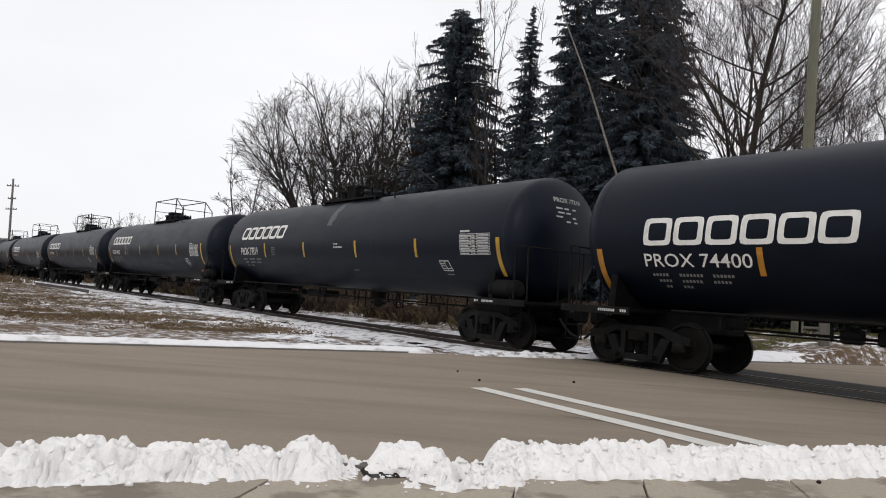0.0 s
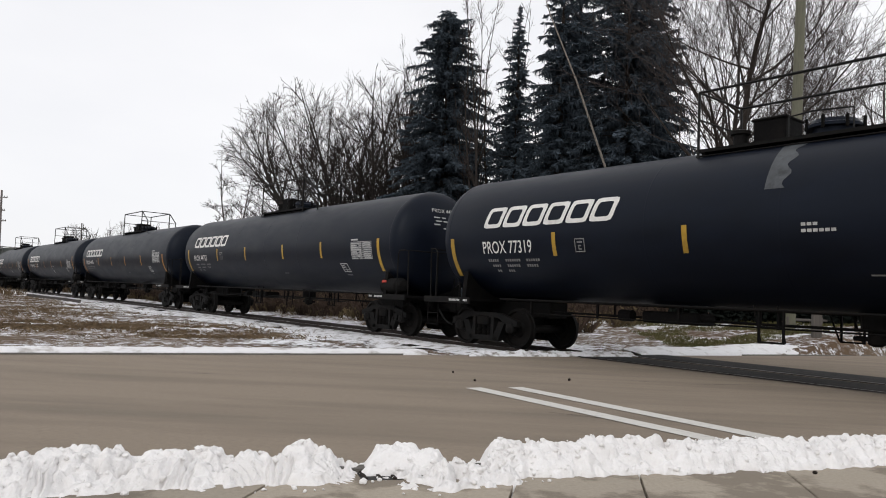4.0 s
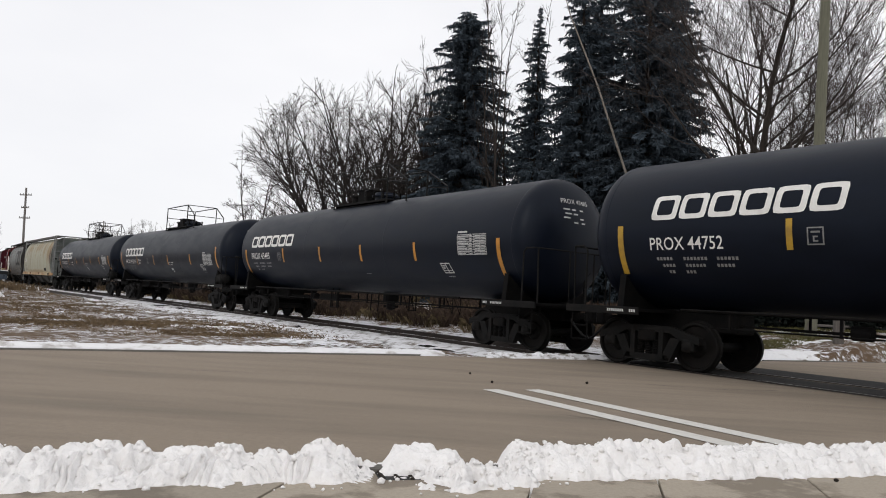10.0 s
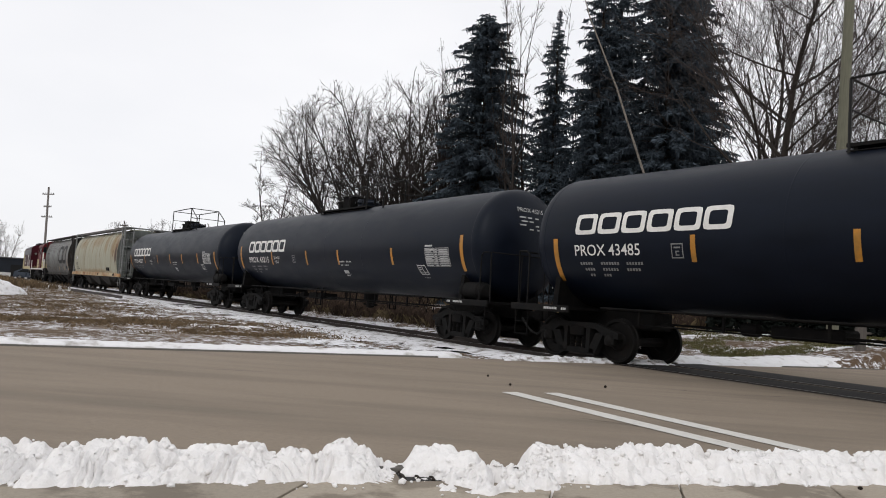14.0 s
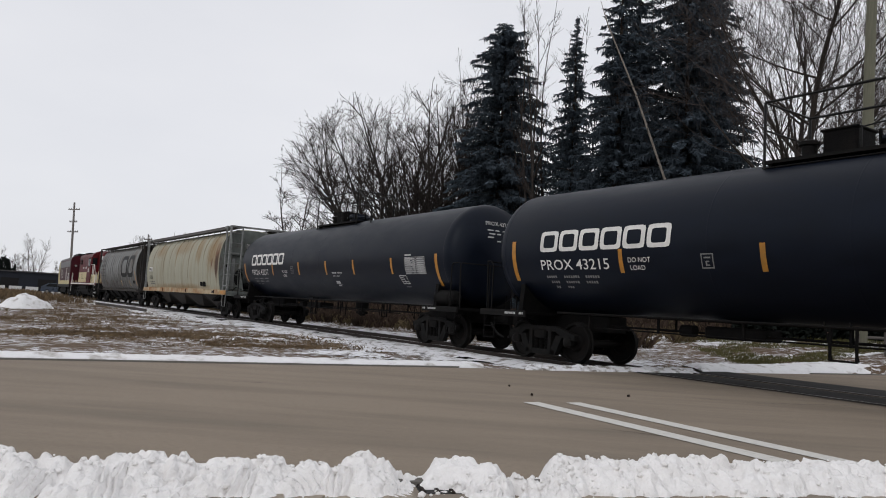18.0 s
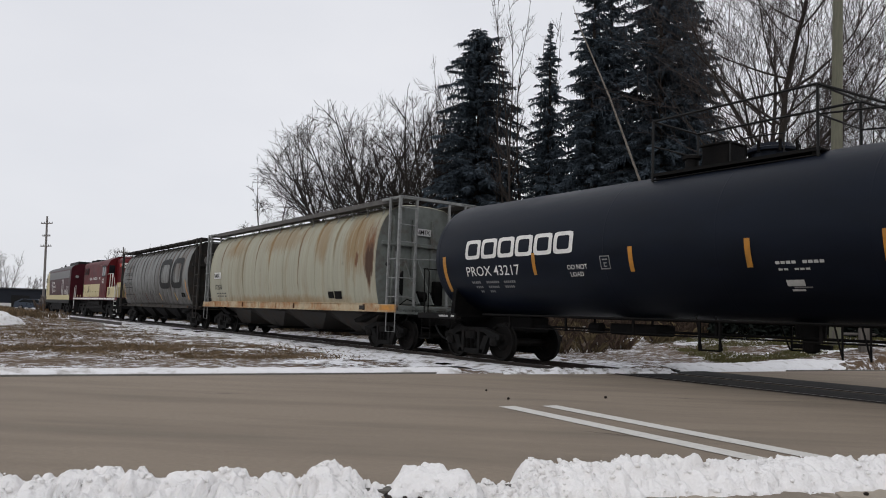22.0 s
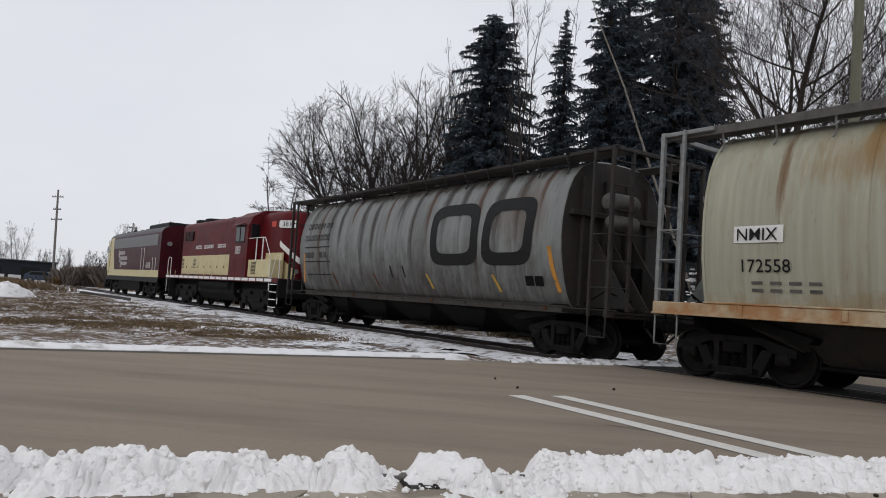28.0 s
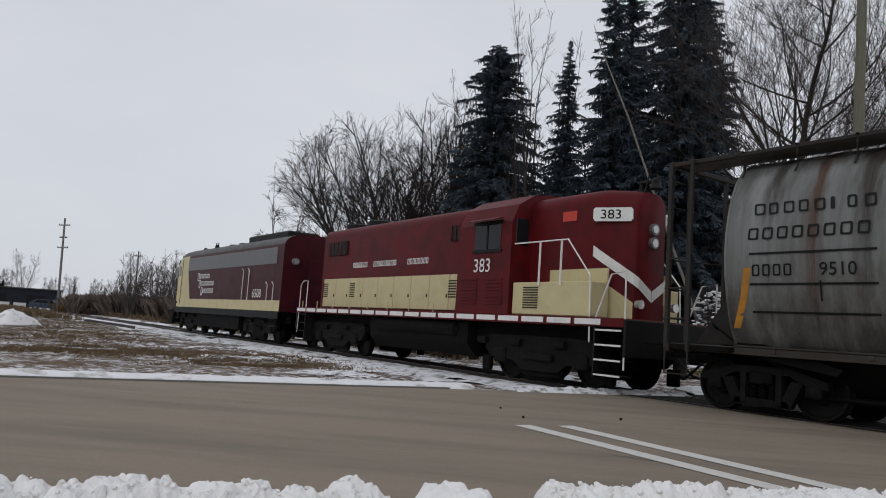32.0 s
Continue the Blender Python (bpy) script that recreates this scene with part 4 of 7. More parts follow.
def on_tank(x, z, lift=0.006):
    a = (z - TANK_Z) / TANK_R
    return (x, (TANK_R + lift) * math.cos(a), TANK_Z + (TANK_R + lift) * math.sin(a))


def on_plane(y):
    return lambda x, z: (x, y, z)


# shared running gear
def wheelset_mesh(r=0.457, name="wheelset"):
    s = Soup()
    for sgn in (-1, 1):
        prof = [(0.66, 0.10), (0.665, r * 0.42), (0.70, r * 0.5), (0.705, r * 0.86), (0.68, r * 0.9), (0.68, r + 0.028), (0.71, r + 0.026), (0.725, r + 0.004), (0.80, r), (0.815, r - 0.012), (0.815, r * 0.88), (0.765, r * 0.83), (0.75, r * 0.45), (0.80, r * 0.36), (0.82, r * 0.2)]
        s.lathe([(sgn * a, b) for a, b in prof], "y", n=30)
    s.lathe([(-1.02, 0.07), (-0.85, 0.085), (-0.6, 0.095), (0.6, 0.095), (0.85, 0.085), (1.02, 0.07)], "y", n=12)
    return s.mesh(name, "wheel", True, 0.5)


def side_frame_soup(y, half=0.889):
    s = Soup()
    y0, y1 = y - 0.07, y + 0.07
    top = [(-half - 0.24, 0.50), (-half - 0.24, 0.63), (-half + 0.1, 0.72), (-0.5, 0.80), (0.5, 0.80), (half - 0.1, 0.72), (half + 0.24, 0.63), (half + 0.24, 0.50), (half - 0.16, 0.56), (0.5, 0.68), (-0.5, 0.68), (-half + 0.16, 0.56)]
    s.prism(top, y0, y1)
    for g in (-1, 1):
        s.prism([(g * (half - 0.16), 0.58), (g * (half - 0.36), 0.60), (g * 0.30, 0.16), (g * 0.52, 0.16)], y0, y1)
        s.prism([(g * 0.27, 0.18), (g * 0.37, 0.18), (g * 0.37, 0.72), (g * 0.27, 0.72)], y0 - 0.01, y1 + 0.01)
        s.box(g * half - 0.13, g * half + 0.13, y0, y1 + 0.02, 0.36, 0.60, 0.03)
    s.prism([(-0.52, 0.14), (0.52, 0.14), (0.46, 0.26), (-0.46, 0.26)], y0, y1)
    return s


def spring_soup(y):
    s = Soup()
    for x in (-0.17, 0.0, 0.17):
        prof = []
        for i in range(9):
            prof += [(0.26 + i * 0.032, 0.075), (0.276 + i * 0.032, 0.055)]
        s.lathe(prof, "z", (x, y, 0), 10)
    return s


GEAR = {"wheelset": wheelset_mesh(), "big_wheelset": wheelset_mesh(0.508, "big_wheelset")}
GEAR["side_frame"] = [side_frame_soup(y).mesh("side_frame", "truck_frame") for y in (-0.99, 0.99)]
GEAR["spring"] = [spring_soup(y).mesh("spring_nest", "under", True) for y in (-0.99, 0.99)]
GEAR["bolster"] = Soup().box(-0.2, 0.2, -1.1, 1.1, 0.5, 0.72, 0.03).box(-0.3, 0.3, -0.3, 0.3, 0.68, 0.8, 0.03).box(-0.5, 0.5, -0.05, 0.05, 0.3, 0.4).mesh("bolster", "under")
GEAR["bearing"] = Soup().lathe(((-0.07, 0.11), (0.05, 0.11), (0.07, 0.09), (0.09, 0.05)), "y", n=14).mesh("bearing_cap", "wheel", True)
SPIN = []


def bogie(parent, x):
    """A three-piece freight truck with two turning wheelsets."""
    b = part("bogie", GEAR["bolster"], None, parent)
    b.matrix_basis = pose(x, 0, 0)
    for k in (0, 1):
        part("side_frame", GEAR["side_frame"][k], None, b)
        part("spring_nest", GEAR["spring"][k], None, b)
    for ax in (-0.889, 0.889):
        w = part("wheelset", GEAR["wheelset"], None, b)
        SPIN.append((w, ax, 0.457))
        for sy in (-1, 1):
            c = part("bearing_cap", GEAR["bearing"], None, b)
            c.matrix_basis = pose(ax, sy * 1.02, 0.46, 0, 0, 0 if sy > 0 else 180)
    return b


def coupler(parent, x, sgn, z=0.86):
    s = Soup().box(min(x - sgn * 1.0, x - sgn * 0.25), max(x - sgn * 1.0, x - sgn * 0.25), -0.09, 0.09, z - 0.08, z + 0.08, 0.02)
    s.box(min(x - sgn * 0.28, x - sgn * 0.02), max(x - sgn * 0.28, x - sgn * 0.02), -0.17, 0.13, z - 0.15, z + 0.15, 0.05)
    part("coupler", s, "under", parent)
    h = Soup().tube([(x - sgn * 0.5, 0.28, z - 0.1), (x - sgn * 0.3, 0.3, z - 0.28), (x - sgn * 0.12, 0.28, z - 0.42), (x, 0.22, z - 0.46)], 0.028, 8)
    part("air_hose", h, "black", parent)
    part("cut_lever", Soup().tube([(x - sgn * 0.45, -1.3, z + 0.16), (x - sgn * 0.45, 1.3, z + 0.16), (x - sgn * 0.45, 1.36, z - 0.02)], 0.014, 6), "under", parent)


def tank_shell(half):
    """A cylinder with dished heads."""
    prof = []
    for i in range(14):
        a = math.pi / 2 * i / 13 * 0.99999
        prof.append((-half - HEAD * math.cos(a) ** 0.9, max(0.02, TANK_R * math.sin(a) ** 0.9)))
    n = 14
    for i in range(1, n):
        prof.append((-half + 2 * half * i / n, TANK_R))
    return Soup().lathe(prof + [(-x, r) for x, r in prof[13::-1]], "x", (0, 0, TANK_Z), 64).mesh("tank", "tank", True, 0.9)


def tank_fittings(car, half, end, reservoir=True):
    """Everything of a tank car but its paint marks."""
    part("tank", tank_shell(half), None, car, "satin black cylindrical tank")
    for x in (-half + 0.02, -2.55, 0.0, 2.55, half - 0.02):
        s = Soup().lathe(((x - 0.03, TANK_R - 0.004), (x - 0.014, TANK_R + 0.0015), (x + 0.014, TANK_R + 0.0015), (x + 0.03, TANK_R - 0.004)), "x", (0, 0, TANK_Z), 64)
        part("weld_seam", s, "tank", car, smooth=True)
    for g in (-1, 1):
        a, b = sorted((g * 5.9, g * (end - 0.75)))
        part("stub_sill", Soup().box(a, b, -0.32, 0.32, 0.72, 1.1, 0.03), "under", car)
        part("saddle", Soup().prism([(-1.35, 1.05), (1.35, 1.05), (1.28, 1.75), (0.9, 1.42), (0.3, 1.16), (-0.3, 1.16), (-0.9, 1.42), (-1.28, 1.75)], g * 7.75 - 0.07, g * 7.75 + 0.07, "x"), "under", car)
        a, b = sorted((g * (half - 0.9), g * (end - 0.42)))
        part("end_platform", Soup().box(a, b, -1.5, 1.5, 1.04, 1.1, 0.01), "under", car)
        for y in (-1.5, 1.5):
            part("platform_edge", Soup().box(a, b, y - 0.03, y + 0.03, 0.98, 1.125, 0.008), "truck_frame", car, "scuffed steel platform edge")
        for y in (-1.47, 1.47):
            x0, x1 = g * (half + 0.42), g * (end - 0.5)
            part("end_handrail", Soup().tube([(x0, y, 1.1), (x0, y, 2.22), (x0 + g * 0.09, y, 2.31), (x1 - g * 0.06, y, 2.31), (x1, y - math.copysign(0.06, y), 2.31), (x1, y - math.copysign(0.1, y), 1.1)], 0.019, 6), "truck_frame", car)
            st = Soup()
            for xx in (x1 - g * 0.05, x1 - g * 0.45):
                st.tube([(xx, y, 1.05), (xx, y, 0.42)], 0.014, 6)
            for z in (0.42, 0.7):
                st.box(min(x1 - g * 0.05, x1 - g * 0.45), max(x1 - g * 0.05, x1 - g * 0.45), y - 0.03, y + 0.03, z, z + 0.025)
            part("sill_step", st, "under", car)
        part("cross_handrail", Soup().tube([(g * (end - 0.5), -1.37, 2.31), (g * (end - 0.5), 1.37, 2.31)], 0.019, 6).tube([(g * (end - 0.5), 0.4, 1.1), (g * (end - 0.5), 0.4, 2.31)], 0.016, 6).tube([(g * (end - 0.5), -0.4, 1.1), (g * (end - 0.5), -0.4, 2.31)], 0.016, 6), "truck_frame", car)
        for k, (xx, wd) in enumerate(((half - 0.72, 0.16), (half - 0.2, 0.42))):
            x = g * xx
            d = Soup()
            for q in range(int(wd / 0.05)):
                d.box(x - g * q * 0.05 - 0.017, x - g * q * 0.05 + 0.017, 1.531, 1.534, 1.03, 1.08)
            part("platform_stencil", d, "panel_white", car)
        coupler(car, g * end, g)
        bogie(car, g * 7.32)
    for y in (-1.5, 1.5):
        s = Soup().tube([(-6.3, y, 1.12), (6.3, y, 1.12)], 0.026, 6).tube([(-5.9, y * 0.9, 0.84), (5.9, y * 0.9, 0.84)], 0.016, 6)
        for k in range(7):
            x = -5.4 + k * 1.8
            s.box(x - 0.02, x + 0.02, y * 0.95 - 0.02, y * 0.95 + 0.02, 0.82, 1.13)
        part("side_handrail", s, "under", car)
        l = Soup()
        for x in (-0.12, 0.28):
            l.box(x - 0.016, x + 0.016, y - 0.02, y + 0.02, 0.6, 1.12)
            l.tube([(x, y * 0.96, 0.62), (x + 0.18, y * 0.9, 1.2)], 0.016, 6)
        for z in (0.6, 0.84):
            l.box(-0.12, 0.28, y - 0.035, y + 0.035, z, z + 0.03)
        part("side_ladder", l, "under", car)
        for x in (-2.55, -2.15):
            part("rail_bracket", Soup().tube([(x, y, 1.12), (x, y, 0.6)], 0.016, 6).tube([(x, y, 0.62), (x + 0.2, y * 0.9, 1.15)], 0.014, 6), "under", car)
    part("bottom_outlet", Soup().lathe(((0.62, 0.06), (0.66, 0.14), (0.85, 0.14), (0.9, 0.24), (1.2, 0.26)), "z", (-0.9, 0, 0), 14).box(-1.25, -0.55, -0.07, 0.07, 0.7, 0.78, 0.02), "under", car)
    part("brake_rigging", Soup().box(2.1, 3.4, -0.3, 0.3, 0.78, 1.02, 0.04).tube([(-6, 0.2, 0.88), (6, 0.2, 0.88)], 0.025, 6).lathe(((3.6, 0.12), (3.9, 0.12)), "x", (0, 0.3, 0.9), 12), "under", car)
    if reservoir:
        x = -half + 0.16
        part("air_reservoir", Soup().lathe(((-0.5, 0.05), (-0.47, 0.15), (-0.38, 0.215), (0.38, 0.215), (0.47, 0.15), (0.5, 0.05)), "x", (x, 1.16, 1.36), 22), "truck_frame", car, "grimy horizontal air tank", smooth=True)
        for dx in (-0.3, 0.3):
            part("tank_strap", Soup().lathe(((dx - 0.03, 0.2), (dx - 0.028, 0.222), (dx + 0.028, 0.222), (dx + 0.03, 0.2)), "x", (x, 1.16, 1.36), 22).box(x + dx - 0.03, x + dx + 0.03, 1.0, 1.3, 1.08, 1.2), "under", car)
    part("brake_wheel", Soup().lathe(((-0.02, 0.2), (0.0, 0.24), (0.02, 0.2)), "x", (-end + 0.85, -0.5, 2.0), 18).tube([(-end + 0.86, -0.5, 1.1), (-end + 0.86, -0.5, 2.0)], 0.02, 6), "under", car)


def tank_platform(car, x0, x1):
    """Working platform with rails round the manway."""
    zt = TANK_Z + TANK_R
    part("top_platform", Soup().box(x0, x1, -0.74, 0.74, zt - 0.1, zt - 0.06, 0.01).box(x0 + 0.1, x0 + 0.16, -0.72, 0.72, zt - 0.2, zt - 0.1).box(x1 - 0.16, x1 - 0.1, -0.72, 0.72, zt - 0.2, zt - 0.1), "under", car)
    for y in (-0.75, 0.75):
        part("toe_board", Soup().box(x0, x1, y - 0.012, y + 0.012, zt - 0.11, zt - 0.05), "truck_frame", car)
        part("platform_rod", Soup().tube([(x0, y, zt - 0.18), (x1, y, zt - 0.18)], 0.014, 5), "truck_frame", car)
        for x, h in ((x0 + 0.04, 1.02), (x1 - 0.04, 1.03)):
            part("rail_post", Soup().tube([(x, y, zt - 0.28), (x, y, zt + h)], 0.026, 6), "black", car)
    for y in (-0.75, 0.75):
        part("safety_rail", Soup().tube([(x0 - 1.05, y, zt - 0.3), (x0 - 1.05, y, zt + 0.44), (x0 + 0.04, y, zt + 1.02), (x1 - 0.04, y, zt + 1.03)], 0.026, 6).tube([(x0 - 1.05, y, zt + 0.4), (x0 + 0.04, y, zt + 0.5)], 0.018, 6), "black", car)
    for x, h in ((x0 + 0.04, 1.02), (x1 - 0.04, 1.03)):
        part("end_rail", Soup().tube([(x, -0.75, zt + h), (x, 0.75, zt + h)], 0.022, 6).tube([(x, -0.75, zt + h * 0.5), (x, 0.75, zt + h * 0.5)], 0.018, 6), "black", car)
    m = (x0 + x1) / 2 - 0.1
    part("manway", Soup().lathe(((zt - 0.1, 0.36), (zt + 0.14, 0.36), (zt + 0.15, 0.46), (zt + 0.2, 0.46), (zt + 0.22, 0.4), (zt + 0.29, 0.36), (zt + 0.31, 0.2)), "z", (m - 0.35, 0, 0), 24), "tank", car, smooth=True)
    for k in range(8):
        a = k * math.pi / 4
        part("cover_bolt", Soup().lathe(((zt + 0.1, 0.03), (zt + 0.3, 0.03), (zt + 0.32, 0.018)), "z", (m - 0.35 + 0.47 * math.cos(a), 0.47 * math.sin(a), 0), 6), "under", car)
    part("valve_housing", Soup().lathe(((zt - 0.1, 0.13), (zt + 0.24, 0.13), (zt + 0.25, 0.18), (zt + 0.31, 0.18), (zt + 0.34, 0.1)), "z", (m + 1.25, 0.2, 0), 14), "truck_frame", car, smooth=True)
    part("valve_box", Soup().box(m + 0.35, m + 0.95, -0.32, 0.32, zt - 0.08, zt + 0.46, 0.03).box(m + 0.32, m + 0.98, -0.35, 0.35, zt + 0.42, zt + 0.47, 0.015), "under", car)
    part("cover_rail", Soup().tube([(m - 0.85, 0.5, zt - 0.05), (m - 0.85, 0.5, zt + 0.36), (m - 0.2, 0.5, zt + 0.4), (m + 0.2, 0.5, zt + 0.36), (m + 0.2, 0.5, zt - 0.05)], 0.016, 6), "black", car)


def tank_car(name_text, S, stripes, half=7.95, end=9.45, logo=(7.1, 3.7, 2.75, 0.48), plat=(-1.48, 1.95), bar="yellow", ends=(7.6, -7.6), bz=2.1, ez=1.65, number=(2.2, 1.6, 0.25), panel=(-6.0, 2.1), box_x=-5.3, class_x=4.2, extra=(), reservoir=True, slant=0.12):
    """One tank car: S its place in the train; painted marks by their place along and up the shell."""
    car = thing("tank_car", "black railway tank car with white lettering and " + bar + " reflector bars", "tank car", group="tank cars")
    tank_fittings(car, half, end, reservoir)
    tank_platform(car, *plat)
    # reflector bars
    for x in stripes:
        Decal(on_tank).put(flat_bar(0.105, 0.5, 1, 4), x + 0.052, bz - 0.25).done("reflector_bar", bar, car)
    for x in ends:
        Decal(on_tank).put(flat_bar(0.13, 0.96, 1, 8), x + 0.065, ez).done("end_reflector_bar", bar, car)
    # company mark as six hollow blocks
    x, w, lz, lh = logo
    for k in range(6):
        Decal(on_tank).put(ring(w / 6 * 0.92, lh, 0.105, slant), x - k * w / 6, lz).done("company_mark", "white", car, "hollow white company mark block")
    nz, nw, size = number
    d = Decal(on_tank)
    piece = lettering(name_text, size)
    d.put(piece, x + 0.03, nz, nw / piece[2])
    d.done("car_number", "white", car, "stencilled white car number")
    for r, words in enumerate((((0.4, 0.5, 0.46)), ((0.32, 0.46, 0.42)), ((0.2, 0.24)))):
        xx = x - 0.1 - 0.1 * r
        for wd in words:
            d = Decal(on_tank)
            for q in range(int(wd / 0.07)):
                d.put(flat_bar(0.048, 0.06), xx - q * 0.07, nz - 0.2 - r * 0.13)
            tagged(d.done("weight_stencil", "dim_white", car), kind="stuff")
            xx -= wd + 0.16
    # class box and data panel
    d = Decal(on_tank)
    bx = class_x + 0.13
    for wv in (((0.26, 0.022), 0, 0), ((0.26, 0.022), 0, 0.26), ((0.022, 0.28), 0, 0), ((0.022, 0.28), -0.238, 0), ((0.14, 0.03), -0.06, 0.19), ((0.08, 0.025), -0.09, 0.12), ((0.025, 0.09), -0.09, 0.05), ((0.08, 0.025), -0.09, 0.05)):
        d.put(flat_bar(*wv[0]), bx + wv[1], bz - 0.18 + wv[2])
    d.done("class_box", "dim_white", car)
    d = Decal(on_tank)
    px, pz = panel
    for r in range(9):
        d.put(flat_bar(1.12, 0.013, 3), px, pz + r * 0.062)
        if r < 8:
            d.put(flat_bar(0.3 + 0.06 * ((r * 5) % 3), 0.024), px - 0.03, pz + 0.02 + r * 0.062)
            for c in range(3):
                d.put(flat_bar(0.11 + 0.05 * ((r * 3 + c * 5) % 3), 0.024), px - 0.47 - c * 0.22, pz + 0.02 + r * 0.062)
    for c in (0, 0.43, 0.65, 0.88, 1.107):
        d.put(flat_bar(0.013, 0.5, 1, 4), px - c, pz)
    d.put(flat_bar(0.36, 0.045), px - 0.02, pz + 0.55)
    d.done("data_panel", "panel_white", car, "dense white test data panel")
    d = Decal(on_tank)
    lean_ = 0.28
    for wv in (((0.4, 0.028), 0, 0), ((0.4, 0.028), 0, 0.27), ((0.4, 0.018), 0, 0.07), ((0.12, 0.03), -0.05, 0.2), ((0.1, 0.03), -0.05, 0.14)):
        vs, fs, w_ = flat_bar(*wv[0])
        d.put(([(a_ - lean_ * (b_ + wv[2]), b_) for a_, b_ in vs], fs, w_), box_x + wv[1], 1.68 + wv[2])
    for a0 in (0, 0.19, 0.372):
        vs, fs, w_ = flat_bar(0.028, 0.298, 1, 2)
        d.put(([(a_ - lean_ * b_, b_) for a_, b_ in vs], fs, w_), box_x - a0, 1.68)
    d.done("inspection_box", "panel_white", car)
    d = Decal(on_tank)
    for q in range(4):
        d.put(flat_bar(0.05, 0.035), box_x - 0.08 - q * 0.07, 1.56)
    d.put(flat_bar(0.3, 0.03), -1.25, 1.62)
    d.done("outlet_stencil", "dim_white", car)
    # stencil block on the head that faces the crossing

    def on_head(yy, zz):
        q = min(0.999, math.hypot(yy, zz - TANK_Z) / TANK_R) ** (2 / 0.9)
        return (-half - 0.008 - HEAD * (1 - q) ** 0.45, yy, zz)
    vs, fs, wd = lettering(name_text, 0.1)
    sc = min(1.0, 0.8 / max(wd, 0.01))
    part("head_number", mesh_from("head_number", [on_head(0.47 - a * sc * 1.15, 3.46 + b * 1.1) for a, b in vs], fs, "panel_white"), None, car)
    for r in range(4):
        for c, ww in enumerate((0.2, 0.14, 0.12)):
            y0 = 0.42 - c * 0.26 - 0.05 * (r % 2)
            z0 = 3.3 - r * 0.1
            if (r + c) % 4 != 3:
                part("head_stencil", mesh_from("head_stencil", [on_head(y0, z0), on_head(y0 - ww, z0), on_head(y0 - ww, z0 + 0.035), on_head(y0, z0 + 0.035)], [(0, 1, 2, 3)], "panel_white"), None, car)
    if extra:
        for words, xx, zz, sz in extra:
            if isinstance(words, str):
                Decal(on_tank).put(lettering(words, sz), xx, zz).done("load_notice", "white", car, "white stencilled loading notice")
            else:
                Decal(on_tank).put(flat_bar(*words), xx, zz).done("note_stencil", "panel_white", car)
    CARS.append((car, S, 7.32))
    return car


CARS = []
NOTES = [((0.07, 0.05), -1.05 - q * 0.09, 2.06, 0) for q in range(9) if q != 4] + [((0.07, 0.035), -1.08 - q * 0.09, 1.95, 0) for q in range(6) if q != 2] + [((0.3, 0.12), -1.15, 1.66, 0), ((0.22, 0.04), -1.2, 1.56, 0)]
tank_car("PROX 74400", -13.2, (4.78, 1.55, -1.85, -4.95), half=8.1, end=9.3, bar="orange", logo=(7.02, 3.8, 2.29, 0.5), bz=1.99, ez=1.27, number=(1.89, 2.13, 0.25), ends=(8.05, -8.05), class_x=2.6, panel=(-6.0, 1.9))
car2 = tank_car("PROX 77319", 5.85, (4.8, 1.7, -1.65, -4.76), half=8.25, end=9.5, logo=(7.0, 3.75, 2.73, 0.49), ends=(8.1, -8.03), bz=2.31, ez=1.57, number=(2.15, 1.58, 0.28), panel=(-6.63, 2.13), box_x=-5.77, class_x=4.1, slant=0.3, extra=[((0.07, 0.05), -0.35 - q * 0.09, 2.45 - 0.1 * r, 0) for r in range(2) for q in range(3 + 3 * r)])
# worn bright band over the shell, at the ladder
s = Soup()
rows = []
for i in range(26):
    a = radians(18 + i * 2.6)
    rows.append([(x, (TANK_R + 0.005) * math.cos(a), TANK_Z + (TANK_R + 0.005) * math.sin(a)) for x in (-0.05 + 0.06 * math.sin(i * 1.1), 0.28)])
part("worn_band", strip_mesh("worn_band", rows, "tank_worn"), None, car2, "worn grey band on the shell")
car3 = tank_car("PROX 44752", 24.81, (4.41, 1.64, -1.51, -4.21), half=8.1, end=9.4, logo=(7.03, 3.5, 2.75, 0.47), ends=(7.71, -7.5), bz=2.41, ez=1.71, number=(2.2, 1.5, 0.23), panel=(-6.04, 2.1), box_x=-5.34, class_x=4.0)
# red glint on the air tank, put in as a small flat red piece
part("red_glint", Soup().box(-7.86, -7.66, 1.36, 1.385, 1.44, 1.5, 0.006), "red", car3, "small red piece painting the glint on the air tank")
tank_car("PROX 43485", 43.71, (4.26, 1.42, -1.26, -4.14), half=8.08, end=9.4, logo=(7.14, 3.7, 2.63, 0.44), ends=(7.7, -7.6), bar="orange", bz=2.3, ez=1.6, number=(2.19, 1.72, 0.23), panel=(-6.05, 2.18), box_x=-5.28, class_x=4.6, reservoir=False, slant=0.04)
tank_car("PROX 43215", 62.69, (4.6, 1.46, -0.98, -4.39), half=8.28, end=9.5, logo=(7.0, 3.7, 2.48, 0.47), ends=(7.93, -7.83), bar="orange", bz=2.23, ez=1.8, number=(2.07, 2.1, 0.23), panel=(-6.15, 1.94), box_x=-5.72, class_x=2.56, slant=0.04, extra=[("DO NOT", 4.42, 2.2, 0.1), ("LOAD", 4.38, 2.04, 0.1)] + NOTES)
tank_car("PROX 43217", 81.95, (4.62, 1.87, -0.6, -2.77, -5.34), half=8.26, end=9.5, logo=(7.1, 3.75, 2.47, 0.48), ends=(8.0, -7.86), bar="orange", bz=2.27, ez=1.62, number=(2.05, 2.0, 0.24), panel=(-6.15, 2.01), box_x=-5.77, class_x=2.53, slant=0.04, extra=[("DO NOT", 3.6, 2.12, 0.1), ("LOAD", 3.55, 1.96, 0.1)] + NOTES)


